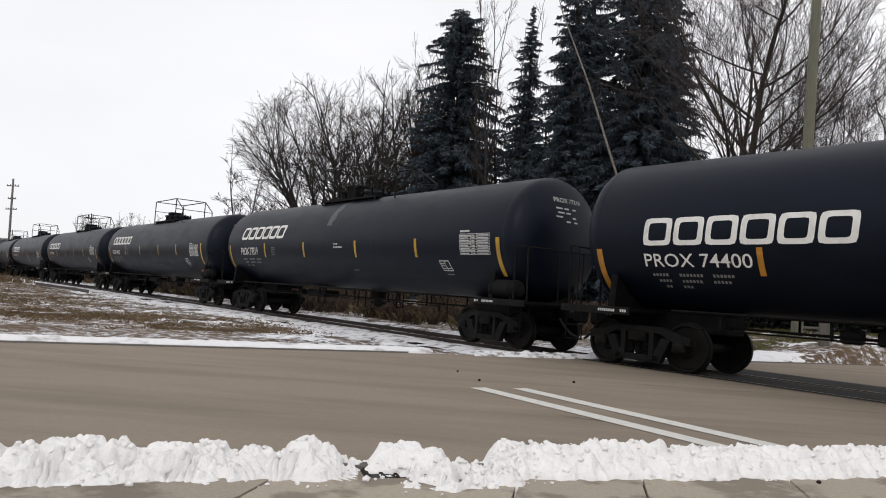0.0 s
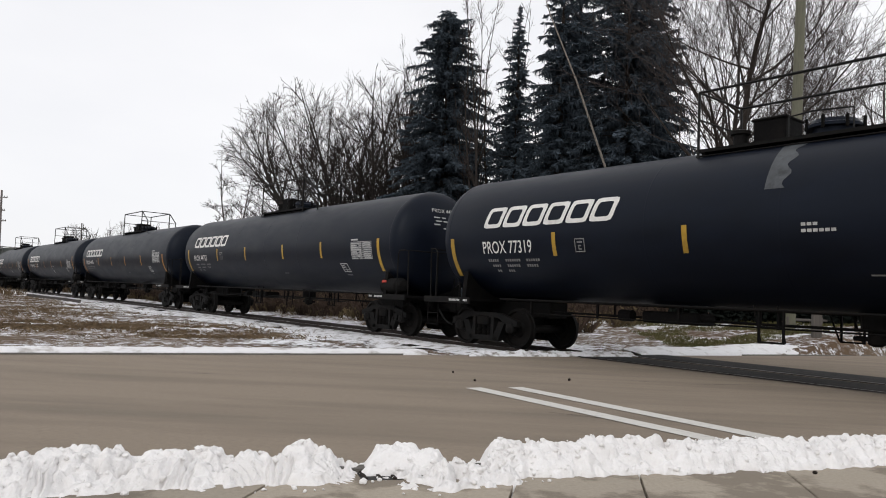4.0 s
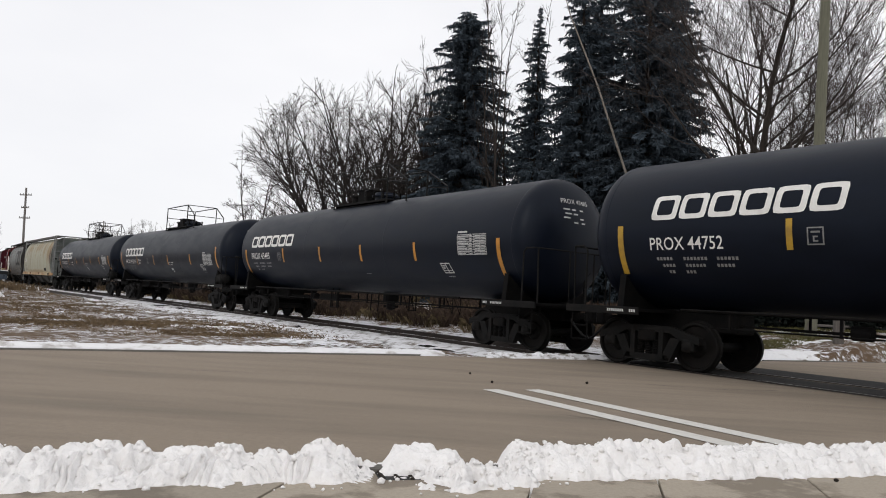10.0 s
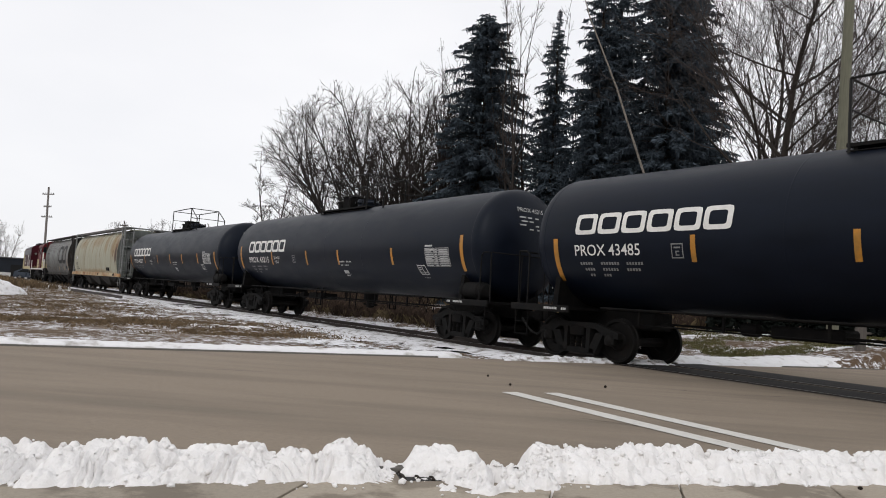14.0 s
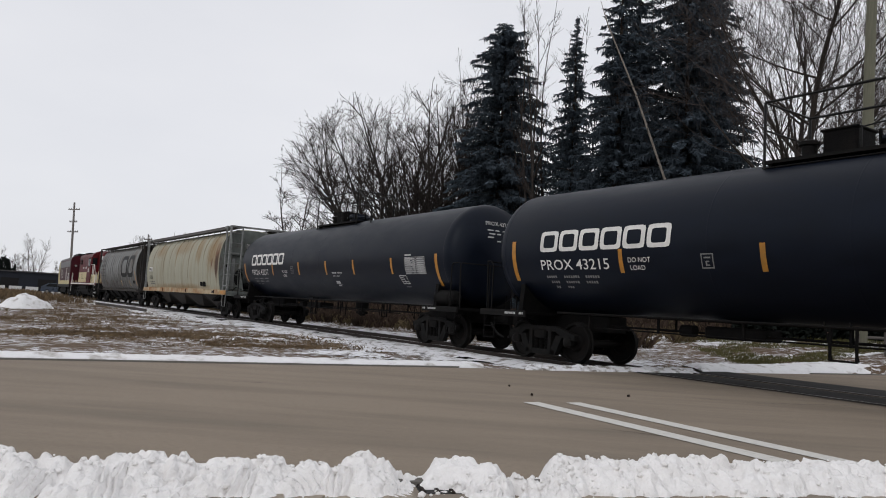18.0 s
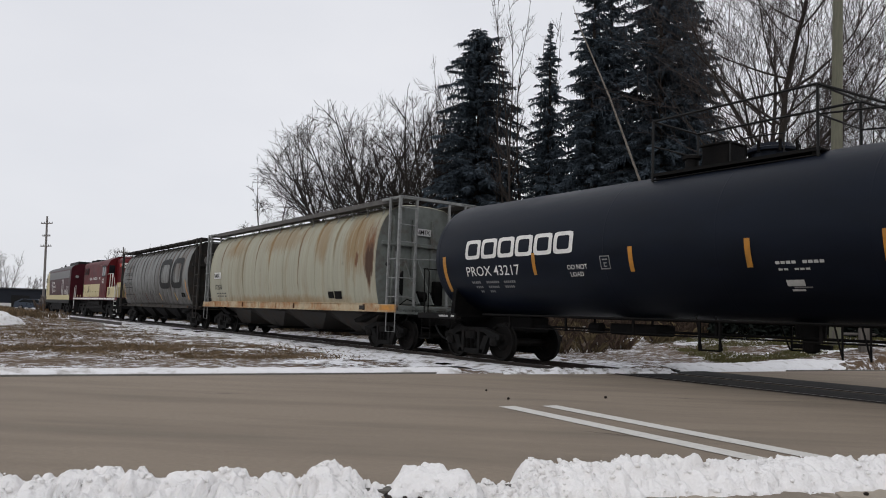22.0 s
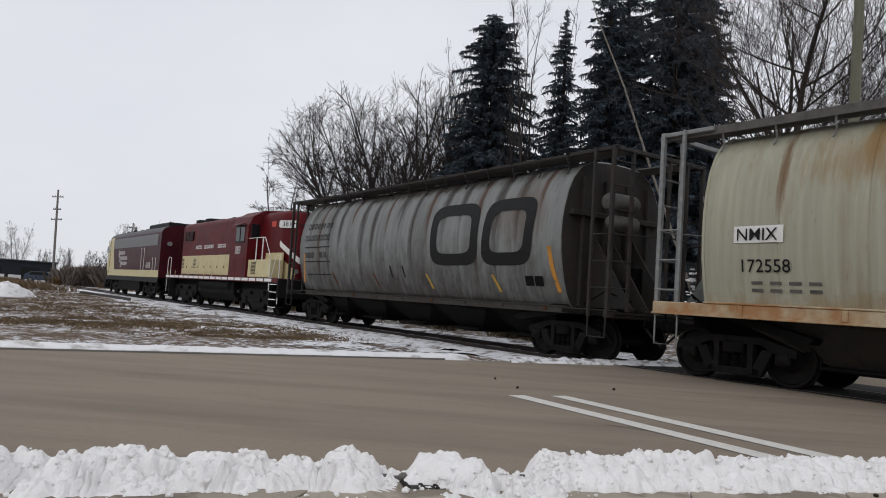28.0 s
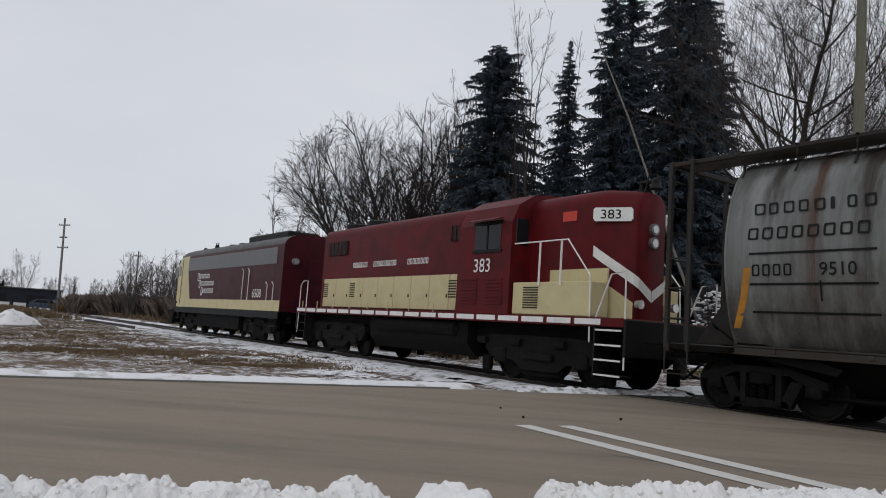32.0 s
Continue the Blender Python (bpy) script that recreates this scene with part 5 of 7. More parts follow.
# ---- covered hoppers ----
HOP = [(1.46, 1.34), (1.54, 1.7), (1.60, 2.1), (1.62, 2.5), (1.61, 2.9), (1.56, 3.3), (1.47, 3.65), (1.33, 3.95), (1.12, 4.2), (0.82, 4.36), (0.3, 4.41)]


# rounder side, drawn in towards the sill
ROUND_HOP = [(1.16, 1.1), (1.26, 1.2), (1.37, 1.4), (1.46, 1.65), (1.535, 1.95), (1.6, 2.3), (1.625, 2.65), (1.61, 2.98), (1.56, 3.3), (1.47, 3.65), (1.33, 3.95), (1.12, 4.2), (0.82, 4.36), (0.3, 4.41)]


def on_hopper(x, z):
    zs = [p[1] for p in HOP]
    return (x, float(np.interp(z, zs, [p[0] for p in HOP])) * 1.014 + 0.008, z)


def on_round(x, z):
    return (x, float(np.interp(z, [p[1] for p in ROUND_HOP], [p[0] for p in ROUND_HOP])) * 1.014 + 0.012, z)


def hopper(name_label, S, half, deck, end, tc, body_mat, end_mat, sill_mat, lad_mat, panels, puff, bays, bay_mat, fascia, sill_z=(1.12, 1.36), top=4.5, profile=HOP, sill_y=(1.42, 1.54)):
    """A covered hopper: a swelling body of welded panels, open end cages, roof walks and discharge bays."""
    car = thing("hopper_car", name_label, "hopper car", group="covered hopper cars")
    ring_pts = profile + [(-y, z) for y, z in profile[::-1]]
    n = len(ring_pts)
    pitch = 2 * half / panels
    rows = []
    for i in range(panels):
        for f, p in ((0.0, 0.0), (0.035, 0.35), (0.12, 0.72), (0.3, 0.95), (0.5, 1.0), (0.7, 0.95), (0.88, 0.72), (0.965, 0.35)):
            rows.append((-half + (i + f) * pitch, p))
    rows.append((half, 0.0))
    vs = [(x, y * (1 + puff * p * min(1.0, max(0.0, (4.3 - z) * 2))), z) for x, p in rows for y, z in ring_pts]
    fs = [(i * n + k, i * n + k + 1, (i + 1) * n + k + 1, (i + 1) * n + k) for i in range(len(rows) - 1) for k in range(n - 1)]
    part("body", Soup().add(vs, fs), body_mat, car, smooth=True, sharp=0.5)
    for i in range(1, panels):
        x = -half + pitch * i
        for g in (-1, 1):
            part("panel_seam", Soup().tube([(x, g * (y + 0.001), z) for y, z in profile[:-2]], 0.01, 5), body_mat, car)
    z0, z1 = sill_z
    for g in (-1, 1):
        part("end_wall", Soup().prism(ring_pts, g * half - 0.03, g * half + 0.03, "x"), end_mat, car)
        part("end_rim", Soup().tube([(g * half, y, z) for y, z in ring_pts], 0.03, 6), body_mat, car)
        xw, x1 = g * (half + 0.03), g * deck
        # stiffeners and gussets on the end wall
        for y in (-1.05, -0.35, 0.35, 1.05):
            part("wall_stiffener", Soup().box(min(xw, xw + g * 0.09), max(xw, xw + g * 0.09), y - 0.04, y + 0.04, z1, 4.0, 0.01), end_mat, car)
        part("wall_beam", Soup().box(min(xw, xw + g * 0.14), max(xw, xw + g * 0.14), -1.45, 1.45, 3.12, 3.24, 0.015), end_mat, car)
        for y in (-0.62, 0.12, 0.62):
            part("end_gusset", Soup().prism([(xw, z1), (x1 - g * 0.1, z1), (x1 - g * 0.18, z1 + 0.1), (xw, 2.75)], y - 0.02, y + 0.02), end_mat, car)
        a, b = sorted((g * half, x1))
        part("end_deck", Soup().box(a, b, -1.48, 1.48, z0, z0 + 0.09, 0.01), "under", car)
        part("end_beam", Soup().box(min(x1, x1 - g * 0.12), max(x1, x1 - g * 0.12), -1.5, 1.5, z0 - 0.06, z1 - 0.05, 0.02), end_mat, car)
        part("slope_sheet", Soup().prism([(g * half, 1.3), (g * (half + 0.02), z0), (g * (half - 1.7), 0.75), (g * (half - 1.8), 0.85)], -1.25, 1.25), "under", car)
        for y in (-1.46, -0.9, -0.3, 0.88, 1.46):
            w = 0.045 if abs(y) > 1.4 else 0.032
            part("end_post", Soup().box(min(x1, x1 - g * 0.08), max(x1, x1 - g * 0.08), y - w, y + w, z0, top, 0.008), lad_mat, car)
        for y in (-1.5, 1.5):
            xb = x1 - g * 0.52
            part("ladder_rail", Soup().box(xb - 0.03, xb + 0.03, y - 0.035, y + 0.035, z0 - 0.05, top, 0.008), lad_mat, car)
            for z in (1.55, 2.1, 2.65) if y > 0 else (1.55, 2.1, 2.65, 3.2, 3.75):
                part("ladder_rung", Soup().tube([(x1, y, z), (xb, y, z)], 0.016, 6), lad_mat, car)
            part("foot_step", Soup().tube([(x1 - g * 0.04, y, z0), (x1 - g * 0.04, y, 0.55), (xb, y, 0.55), (xb, y, z0)], 0.018, 6), lad_mat, car)
        for z in (1.55, 2.1, 2.65, 3.15, 3.65, 4.15):
            part("ladder_rung", Soup().tube([(x1 + g * 0.02, 0.88, z), (x1 + g * 0.02, 1.46, z)], 0.016, 6), lad_mat, car)
        part("end_handrail", Soup().tube([(x1 + g * 0.03, -1.46, 2.66), (x1 + g * 0.06, -0.3, 2.72), (x1 + g * 0.03, 0.88, 2.66)], 0.016, 6), lad_mat, car)
        part("top_frame", Soup().box(min(g * half, x1), max(g * half, x1), 1.38, 1.47, top - 0.08, top, 0.01).box(min(g * half, x1), max(g * half, x1), -1.47, -1.38, top - 0.08, top, 0.01).box(min(x1, x1 - g * 0.09), max(x1, x1 - g * 0.09), -1.48, 1.48, top - 0.08, top + 0.01, 0.01), lad_mat, car)
        part("brake_unit", Soup().lathe(((-0.28, 0.1), (-0.24, 0.16), (0.24, 0.16), (0.28, 0.1)), "y", (g * (half + 0.5), 0.2, 1.6), 14).box(g * (half + 0.3) - 0.1, g * (half + 0.3) + 0.1, -0.7, -0.3, z1, 2.1, 0.03), "under", car)
        part("brake_rod", Soup().tube([(g * (half + 0.2), 1.0, 1.2), (g * (half + 0.7), 0.9, 1.5), (g * (half + 0.9), 0.3, 1.3)], 0.018, 6), "under", car)
        part("brake_pipe", Soup().tube([(x1 - g * 0.1, 1.3, z0), (x1 - g * 0.25, 1.34, 0.75), (x1 - g * 0.05, 1.3, 0.45)], 0.016, 6), "under", car)
        coupler(car, g * end, g)
        bogie(car, g * tc)
    part("centre_sill", Soup().box(-end + 0.8, end - 0.8, -0.3, 0.3, 0.75, 1.08, 0.02), "under", car)
    for y in (-1, 1):
        a, b = sorted((y * sill_y[0], y * sill_y[1]))
        part("side_sill", Soup().box(-deck, deck, a, b, z0, z1 - 0.03, 0.012), sill_mat, car)
        a, b = sorted((y * (sill_y[1] - 0.04), y * (sill_y[1] + 0.04)))
        part("sill_flange", Soup().box(-deck, deck, a, b, z0 - 0.02, z0 + 0.015, 0.006).box(-half, half, min(y * (sill_y[0] + 0.02), y * (sill_y[1] + 0.02)), max(y * (sill_y[0] + 0.02), y * (sill_y[1] + 0.02)), z1 - 0.03, z1, 0.006), sill_mat, car)
        for i in range(9):
            x = -half + 0.7 + i * (2 * half - 1.4) / 8
            part("sill_bracket", Soup().box(x - 0.045, x + 0.045, min(y * (sill_y[1] - 0.01), y * (sill_y[1] + 0.03)), max(y * (sill_y[1] - 0.01), y * (sill_y[1] + 0.03)), z0 + 0.02, z1 - 0.04, 0.01), "rust" if i % 3 == 0 else sill_mat, car)
        a, b = sorted((y * 0.72, y * 1.36))
        walk_ = Soup().box(-deck, deck, a, b, top - 0.045, top - 0.015)
        part("running_board", walk_, "roofwalk", car)
        part("board_edge", Soup().box(-deck, deck, y * 1.37 - 0.015, y * 1.37 + 0.015, top - fascia, top + 0.01, 0.004), "roofwalk" if fascia > 0.08 else lad_mat, car)
        k = int(2 * half / 0.95)
        for i in range(k + 1):
            x = -half + 0.15 + i * (2 * half - 0.3) / k
            part("board_bracket", Soup().tube([(x, y * 1.36, top - 0.02), (x + 0.02, y * 1.36, top - 0.12), (x + 0.06, y * 1.24, 4.16), (x + 0.08, y * 1.3, 4.05)], 0.017, 5), lad_mat, car)
            if fascia < 0.08:
                part("board_cross", Soup().box(x - 0.02, x + 0.02, min(y * 0.74, y * 1.42), max(y * 0.74, y * 1.42), top - 0.013, top + 0.014), "under", car)
    for i in range(10):
        x = -half + 0.9 + i * (2 * half - 1.8) / 9
        part("roof_hatch", Soup().lathe(((4.3, 0.36), (4.42, 0.38), (4.47, 0.3)), "z", (x, 0, 0), 16), end_mat, car)
    step = (2 * half - 1.0) / bays
    for i in range(bays):
        c = -half + 0.5 + step * (i + 0.5)
        w, b0 = step / 2 - 0.02, 0.46
        o = [(c - w, z0), (c + w, z0), (c + w, z0 - 0.12), (c + b0, 0.42), (c - b0, 0.42), (c - w, z0 - 0.12)]
        part("discharge_bay", Soup().add([(x, 1.12 if z > 0.6 else 0.6, z) for x, z in o] + [(x, -1.12 if z > 0.6 else -0.6, z) for x, z in o], [(0, 1, 2, 3, 4, 5), (11, 10, 9, 8, 7, 6)] + [(k, (k + 1) % 6, 6 + (k + 1) % 6, 6 + k) for k in range(6)]), bay_mat, car)
        part("bay_rib", Soup().prism([(1.13, z0), (1.16, z0), (0.64, 0.44), (0.61, 0.44)], c - 0.03, c + 0.03, "x"), bay_mat, car)
        part("outlet_gate", Soup().box(c - 0.48, c + 0.48, -0.75, 0.75, 0.33, 0.43, 0.02).tube([(c - 0.55, 0.85, 0.39), (c + 0.55, 0.85, 0.39)], 0.03, 8), "under", car)
    CARS.append((car, S, tc))
    return car


nmix = hopper("cream covered hopper car streaked with rust", 100.85, 7.5, 8.58, 9.35, 7.2, "cream_hopper", "grey_green", "rust_sill", "steel_grey", 11, 0.006, 4, "dark_frame", 0.14)
Decal(on_hopper).put(flat_bar(0.86, 0.28, 4, 6), 6.9, 2.36).done("mark_plate", "white", nmix, "white reporting mark plate")
Decal(lambda x, z: (on_hopper(x, z)[0], on_hopper(x, z)[1] + 0.022, z)).put(lettering("NMIX", 0.2), 6.85, 2.4).done("mark_letters", "black", nmix)
Decal(on_hopper).put(lettering("172558", 0.21), 6.82, 1.88).done("car_number", "black", nmix)
for r in range(2):
    for c in range(4):
        Decal(on_hopper).put(flat_bar(0.2, 0.05), 6.6 - c * 0.32, 1.68 - r * 0.12).done("weight_stencil", "roofwalk", nmix)
d = Decal(on_hopper).put(flat_bar(0.4, 0.22), -4.4, 1.5).put(flat_bar(0.48, 0.25), -4.86, 1.48)
d.done("data_plate", "under", nmix, "faded dark data plates")
# reporting mark and openings on the end that faces the crossing
part("end_plate", Soup().box(-7.6, -7.594, -0.3, 0.33, 3.5, 3.72), "panel_white", nmix)
vs, fs, wd = lettering("NMIX", 0.15)
part("end_letters", mesh_from("end_letters", [(-7.604, 0.29 - a_ * 0.55 / wd, 3.54 + b_) for a_, b_ in vs], [f[::-1] for f in fs], "black"), None, nmix)
part("end_opening", Soup().lathe(((-7.56, 0.2), (-7.535, 0.22)), "x", (0, 0, 0), 20), "black", nmix).matrix_basis = pose(0, 0.6, 2.0) @ Matrix.Diagonal((1, 1, 1.8, 1))
part("end_hole", Soup().lathe(((-7.56, 0.07), (-7.535, 0.08)), "x", (0, 1.2, 2.55), 16), "black", nmix)
part("end_door", Soup().box(-7.56, -7.53, 0.82, 1.0, 1.4, 2.95, 0.01), "steel_grey", nmix)
part("sill_tab", Soup().box(-6.9, -6.6, 1.575, 1.6, 1.16, 1.28, 0.01), "dark_frame", nmix)
part("end_patch", Soup().box(-8.57, -7.75, 1.542, 1.548, 1.15, 1.3), "orange", nmix, "orange reflective strip on the sill")

# bays get the black steel, so the shade under the sill is in their colour
cnh = hopper("grey covered hopper car with a black company mark and grime streaks", 118.68, 6.8, 8.12, 8.6, 6.45, "grey_hopper", "dark_frame", "grimy_shaded_sill", "dark_frame", 18, 0.014, 5, "under", 0.05, (1.0, 1.14), 4.47, ROUND_HOP, (1.2, 1.3))
for z, y0, y1, r in ((3.42, 0.05, 1.05, 0.2), (2.98, 0.0, 0.95, 0.17)):
    part("air_reservoir", Soup().lathe(((y0, 0.05), (y0 + 0.06, r * 0.8), (y0 + 0.14, r), (y1 - 0.14, r), (y1 - 0.06, r * 0.8), (y1, 0.05)), "y", (-7.5, 0, z), 18), "roofwalk", cnh, "dusty grey air tank across the car end", smooth=True)
# company mark drawn as two plain hollow blocks
def fine_ring(w, h, t, slant, n=56):
    """A hollow rounded block cut into short pieces, to lie on the curved side."""
    vs = []
    for ww, hh in ((w, h), (w - 2 * t, h - 2 * t)):
        for k in range(n):
            c, s_ = math.cos(2 * math.pi * k / n), math.sin(2 * math.pi * k / n)
            q = (abs(c) ** 5 + abs(s_) ** 5) ** -0.2
            y = h / 2 + s_ * q * hh / 2
            vs.append((w / 2 + c * q * ww / 2 + slant * y, y))
    return vs, [(k, (k + 1) % n, n + (k + 1) % n, n + k) for k in range(n)], w


Decal(on_round).put(fine_ring(2.1, 1.6, 0.3, 0.0), -1.78, 2.0).done("company_mark", "black", cnh, "black hollow block painted on the side")
Decal(on_round).put(fine_ring(1.85, 1.6, 0.3, 0.1), -4.0, 2.0).done("company_mark", "black", cnh, "black slanted hollow block painted on the side")
d = Decal(on_round)
for k, wd in enumerate((0.2, 0.17, 0.19, 0.17, 0.18, 0.07, 0.15, 0.18)):
    d.put(ring(wd * 0.95, 0.2, 0.034, -0.15), 6.3 - k * 0.25, 3.3)
for k in range(8):
    d.put(ring(0.18, 0.2, 0.034), 6.38 - k * 0.25, 2.88)
for z in (2.63, 2.13, 1.68):
    d.put(flat_bar(2.0, 0.035, 4, 1), 6.35, z)
for k in range(4):
    d.put(ring(0.13, 0.19, 0.03), 6.3 - k * 0.18, 2.28)
d.put(flat_bar(0.03, 0.32, 1, 3), 5.2, 1.88)
d.done("owner_name", "black", cnh, "owner's name painted as dark bars")
Decal(on_round).put(lettering("9510", 0.2), 5.2, 2.28).done("car_number", "black", cnh)
for x in (4.3, 1.5, -1.45, -4.35):
    Decal(on_round).put(([(0, 0.4), (0.1, 0.4), (0.33, 0), (0.23, 0)], [(0, 1, 2, 3)], 0), x, 1.38).done("reflector_bar", "yellow" if x < 1 else "rust", cnh)
Decal(on_round).put(([(0.0, 1.0), (0.13, 1.0), (0.2, 0.5), (0.33, 0.0), (0.2, 0.0), (0.07, 0.5)], [(0, 1, 2, 5), (5, 2, 3, 4)], 0), -6.4, 1.42).done("end_reflector_bar", "orange", cnh)
Decal(on_round).put(([(0.3, 1.0), (0.43, 1.0), (0.33, 0.5), (0.13, 0.0), (0.0, 0.0), (0.2, 0.5)], [(0, 1, 2, 5), (5, 2, 3, 4)], 0), 6.75, 1.42).done("end_reflector_bar", "orange", cnh)
d = Decal(on_round).put(flat_bar(0.28, 0.22), -5.6, 1.54).put(flat_bar(0.28, 0.22), -5.92, 1.54)
d.done("data_plate", "under", cnh)
for x in (0.45, -0.25):
    Decal(on_round).put(([(0, 0.33), (0.09, 0.33), (0.19, 0), (0.1, 0)], [(0, 1, 2, 3)], 0), x, 1.66).done("dark_slot", "black", cnh)


# ---- locomotives ----
def loco_truck(parent, x, wheelbase=2.74):
    b = part("truck_frame", Soup().box(-0.2, 0.2, -1.0, 1.0, 0.55, 0.95, 0.03), "under", parent)
    b.matrix_basis = pose(x, 0, 0)
    for y in (-1, 1):
        a, c = sorted((y * 1.02, y * 1.16))
        s = Soup().prism([(-2.0, 0.75), (-1.9, 1.02), (-0.9, 1.05), (0.9, 1.05), (1.9, 1.02), (2.0, 0.7), (1.75, 0.5), (0.9, 0.45), (0.6, 0.26), (-0.6, 0.26), (-0.9, 0.45), (-1.75, 0.5)], a, c)
        for ax in (-wheelbase / 2, wheelbase / 2):
            s.box(ax - 0.2, ax + 0.2, min(y * 1.0, y * 1.24), max(y * 1.0, y * 1.24), 0.38, 0.72, 0.04)
        s.box(-0.5, 0.5, min(y * 1.1, y * 1.26), max(y * 1.1, y * 1.26), 0.5, 0.66, 0.03)
        for bx in (-2.05, -0.75, 0.75, 2.05):
            s.lathe(((bx - 0.16, 0.09), (bx + 0.16, 0.09)), "x", (0, y * 1.2, 0.88), 10)
        part("side_frame", s, "truck_frame", b)
        for bx, bw in ((0.0, 0.7), (-2.05, 0.16), (2.05, 0.16)):
            part("brake_gear", Soup().box(bx - bw, bx + bw, min(y * 0.95, y * 1.08), max(y * 0.95, y * 1.08), 0.14, 0.52, 0.03), "under", b)
    for ax in (-wheelbase / 2, wheelbase / 2):
        w = part("wheelset", GEAR["big_wheelset"], None, b)
        SPIN.append((w, ax, 0.508))


def grab(parent, pts, material="white", r=0.018):
    part("grab_rail", Soup().tube(pts, r, 6), material, parent)


# road switcher, short hood towards the crossing
gp = thing("road_switcher", "maroon and cream diesel road switcher with white trim", "locomotive", group="locomotives")
part("underframe", Soup().box(-8.0, 8.0, -1.5, 1.5, 1.33, 1.52, 0.015), "maroon", gp)
for y in (-1.505, 1.505):
    for k in range(18):
        if abs(k - 8.5) < 9:
            x = 7.6 - k * 0.86
            if x > -7.3:
                a, b = sorted((y, y + (0.006 if y > 0 else -0.006)))
                part("sill_stripe", Soup().box(x - 0.37, x + 0.37, a, b, 1.37, 1.49), "white", gp)
def hood_profile(w, top, r):
    pts = [(w, 1.52), (w, top - r)]
    for i in range(1, 7):
        a = math.pi / 2 * i / 6
        pts.append((w - r + r * math.cos(a), top - r + r * math.sin(a)))
    return pts + [(-y, z) for y, z in pts[::-1]]


part("long_hood", Soup().prism(hood_profile(0.88, 4.45, 0.3), -2.3, 7.35, "x"), "maroon", gp, smooth=True, sharp=0.5)
def loft(rows):
    """A skin through cross outlines of equal length: rows of (x, outline)."""
    k = len(rows[0][1])
    vs = [(x, y, z) for x, o in rows for y, z in o]
    fs = [(i * k + j, i * k + (j + 1) % k, (i + 1) * k + (j + 1) % k, (i + 1) * k + j) for i in range(len(rows) - 1) for j in range(k)]
    return Soup().add(vs, fs + [tuple(range(k)), tuple(range((len(rows) - 1) * k, len(rows) * k))[::-1]])


part("short_hood", loft([(x, hood_profile(w, top, 0.34)) for x, w, top in ((-4.35, 0.88, 4.4), (-6.5, 0.88, 4.4), (-6.72, 0.82, 4.39), (-7.1, 0.62, 4.36), (-7.32, 0.48, 4.33), (-7.38, 0.4, 4.3))]), "maroon", gp, smooth=True, sharp=0.7)
part("cab_front_window", Soup().box(-4.43, -4.38, 0.98, 1.38, 3.2, 3.85, 0.02), "glass", gp)
part("cab_front_window", Soup().box(-4.43, -4.38, -1.38, -0.98, 3.2, 3.85, 0.02), "glass", gp)
part("cab_rear_window", Soup().box(-2.27, -2.22, 0.98, 1.38, 3.2, 3.85, 0.02), "glass", gp)
part("cab_rear_window", Soup().box(-2.27, -2.22, -1.38, -0.98, 3.2, 3.85, 0.02), "glass", gp)
NOSE = [(-5.9, 0.89), (-6.5, 0.89), (-6.72, 0.83), (-7.1, 0.635), (-7.33, 0.5), (-7.395, 0.4), (-7.395, 0.0)]


def nose_strip(name, y, offset, tall, start, material, foot=None, lift=0.006, stop=-9.0):
    """A sloping painted stripe that runs along the hood side and round the nose."""
    vs = []
    run_ = 0.0
    last = None
    for x, yy in NOSE:
        if x < stop:
            break
        if x > start:
            last = (x, yy)
            continue
        if last is None or not vs:
            run_ = 0.0
        else:
            run_ += math.hypot(x - last[0], yy - last[1])
        z = 3.12 + offset - 0.66 * run_
        vs.append((x - lift, y * (yy + lift), z))
        vs.append((x - lift, y * (yy + lift), foot if foot else z - tall))
        last = (x, yy)
    n_ = len(vs) // 2
    part(name, mesh_from(name, vs, [(2 * i, 2 * i + 1, 2 * i + 3, 2 * i + 2) for i in range(n_ - 1)], material), None, gp)


for y in (-1, 1):
    nose_strip("chevron", y, 0.0, 0.24, -6.45, "white")
    nose_strip("nose_cream", y, -0.62, 0.5, -6.45, "cream", foot=1.53, stop=-7.35)

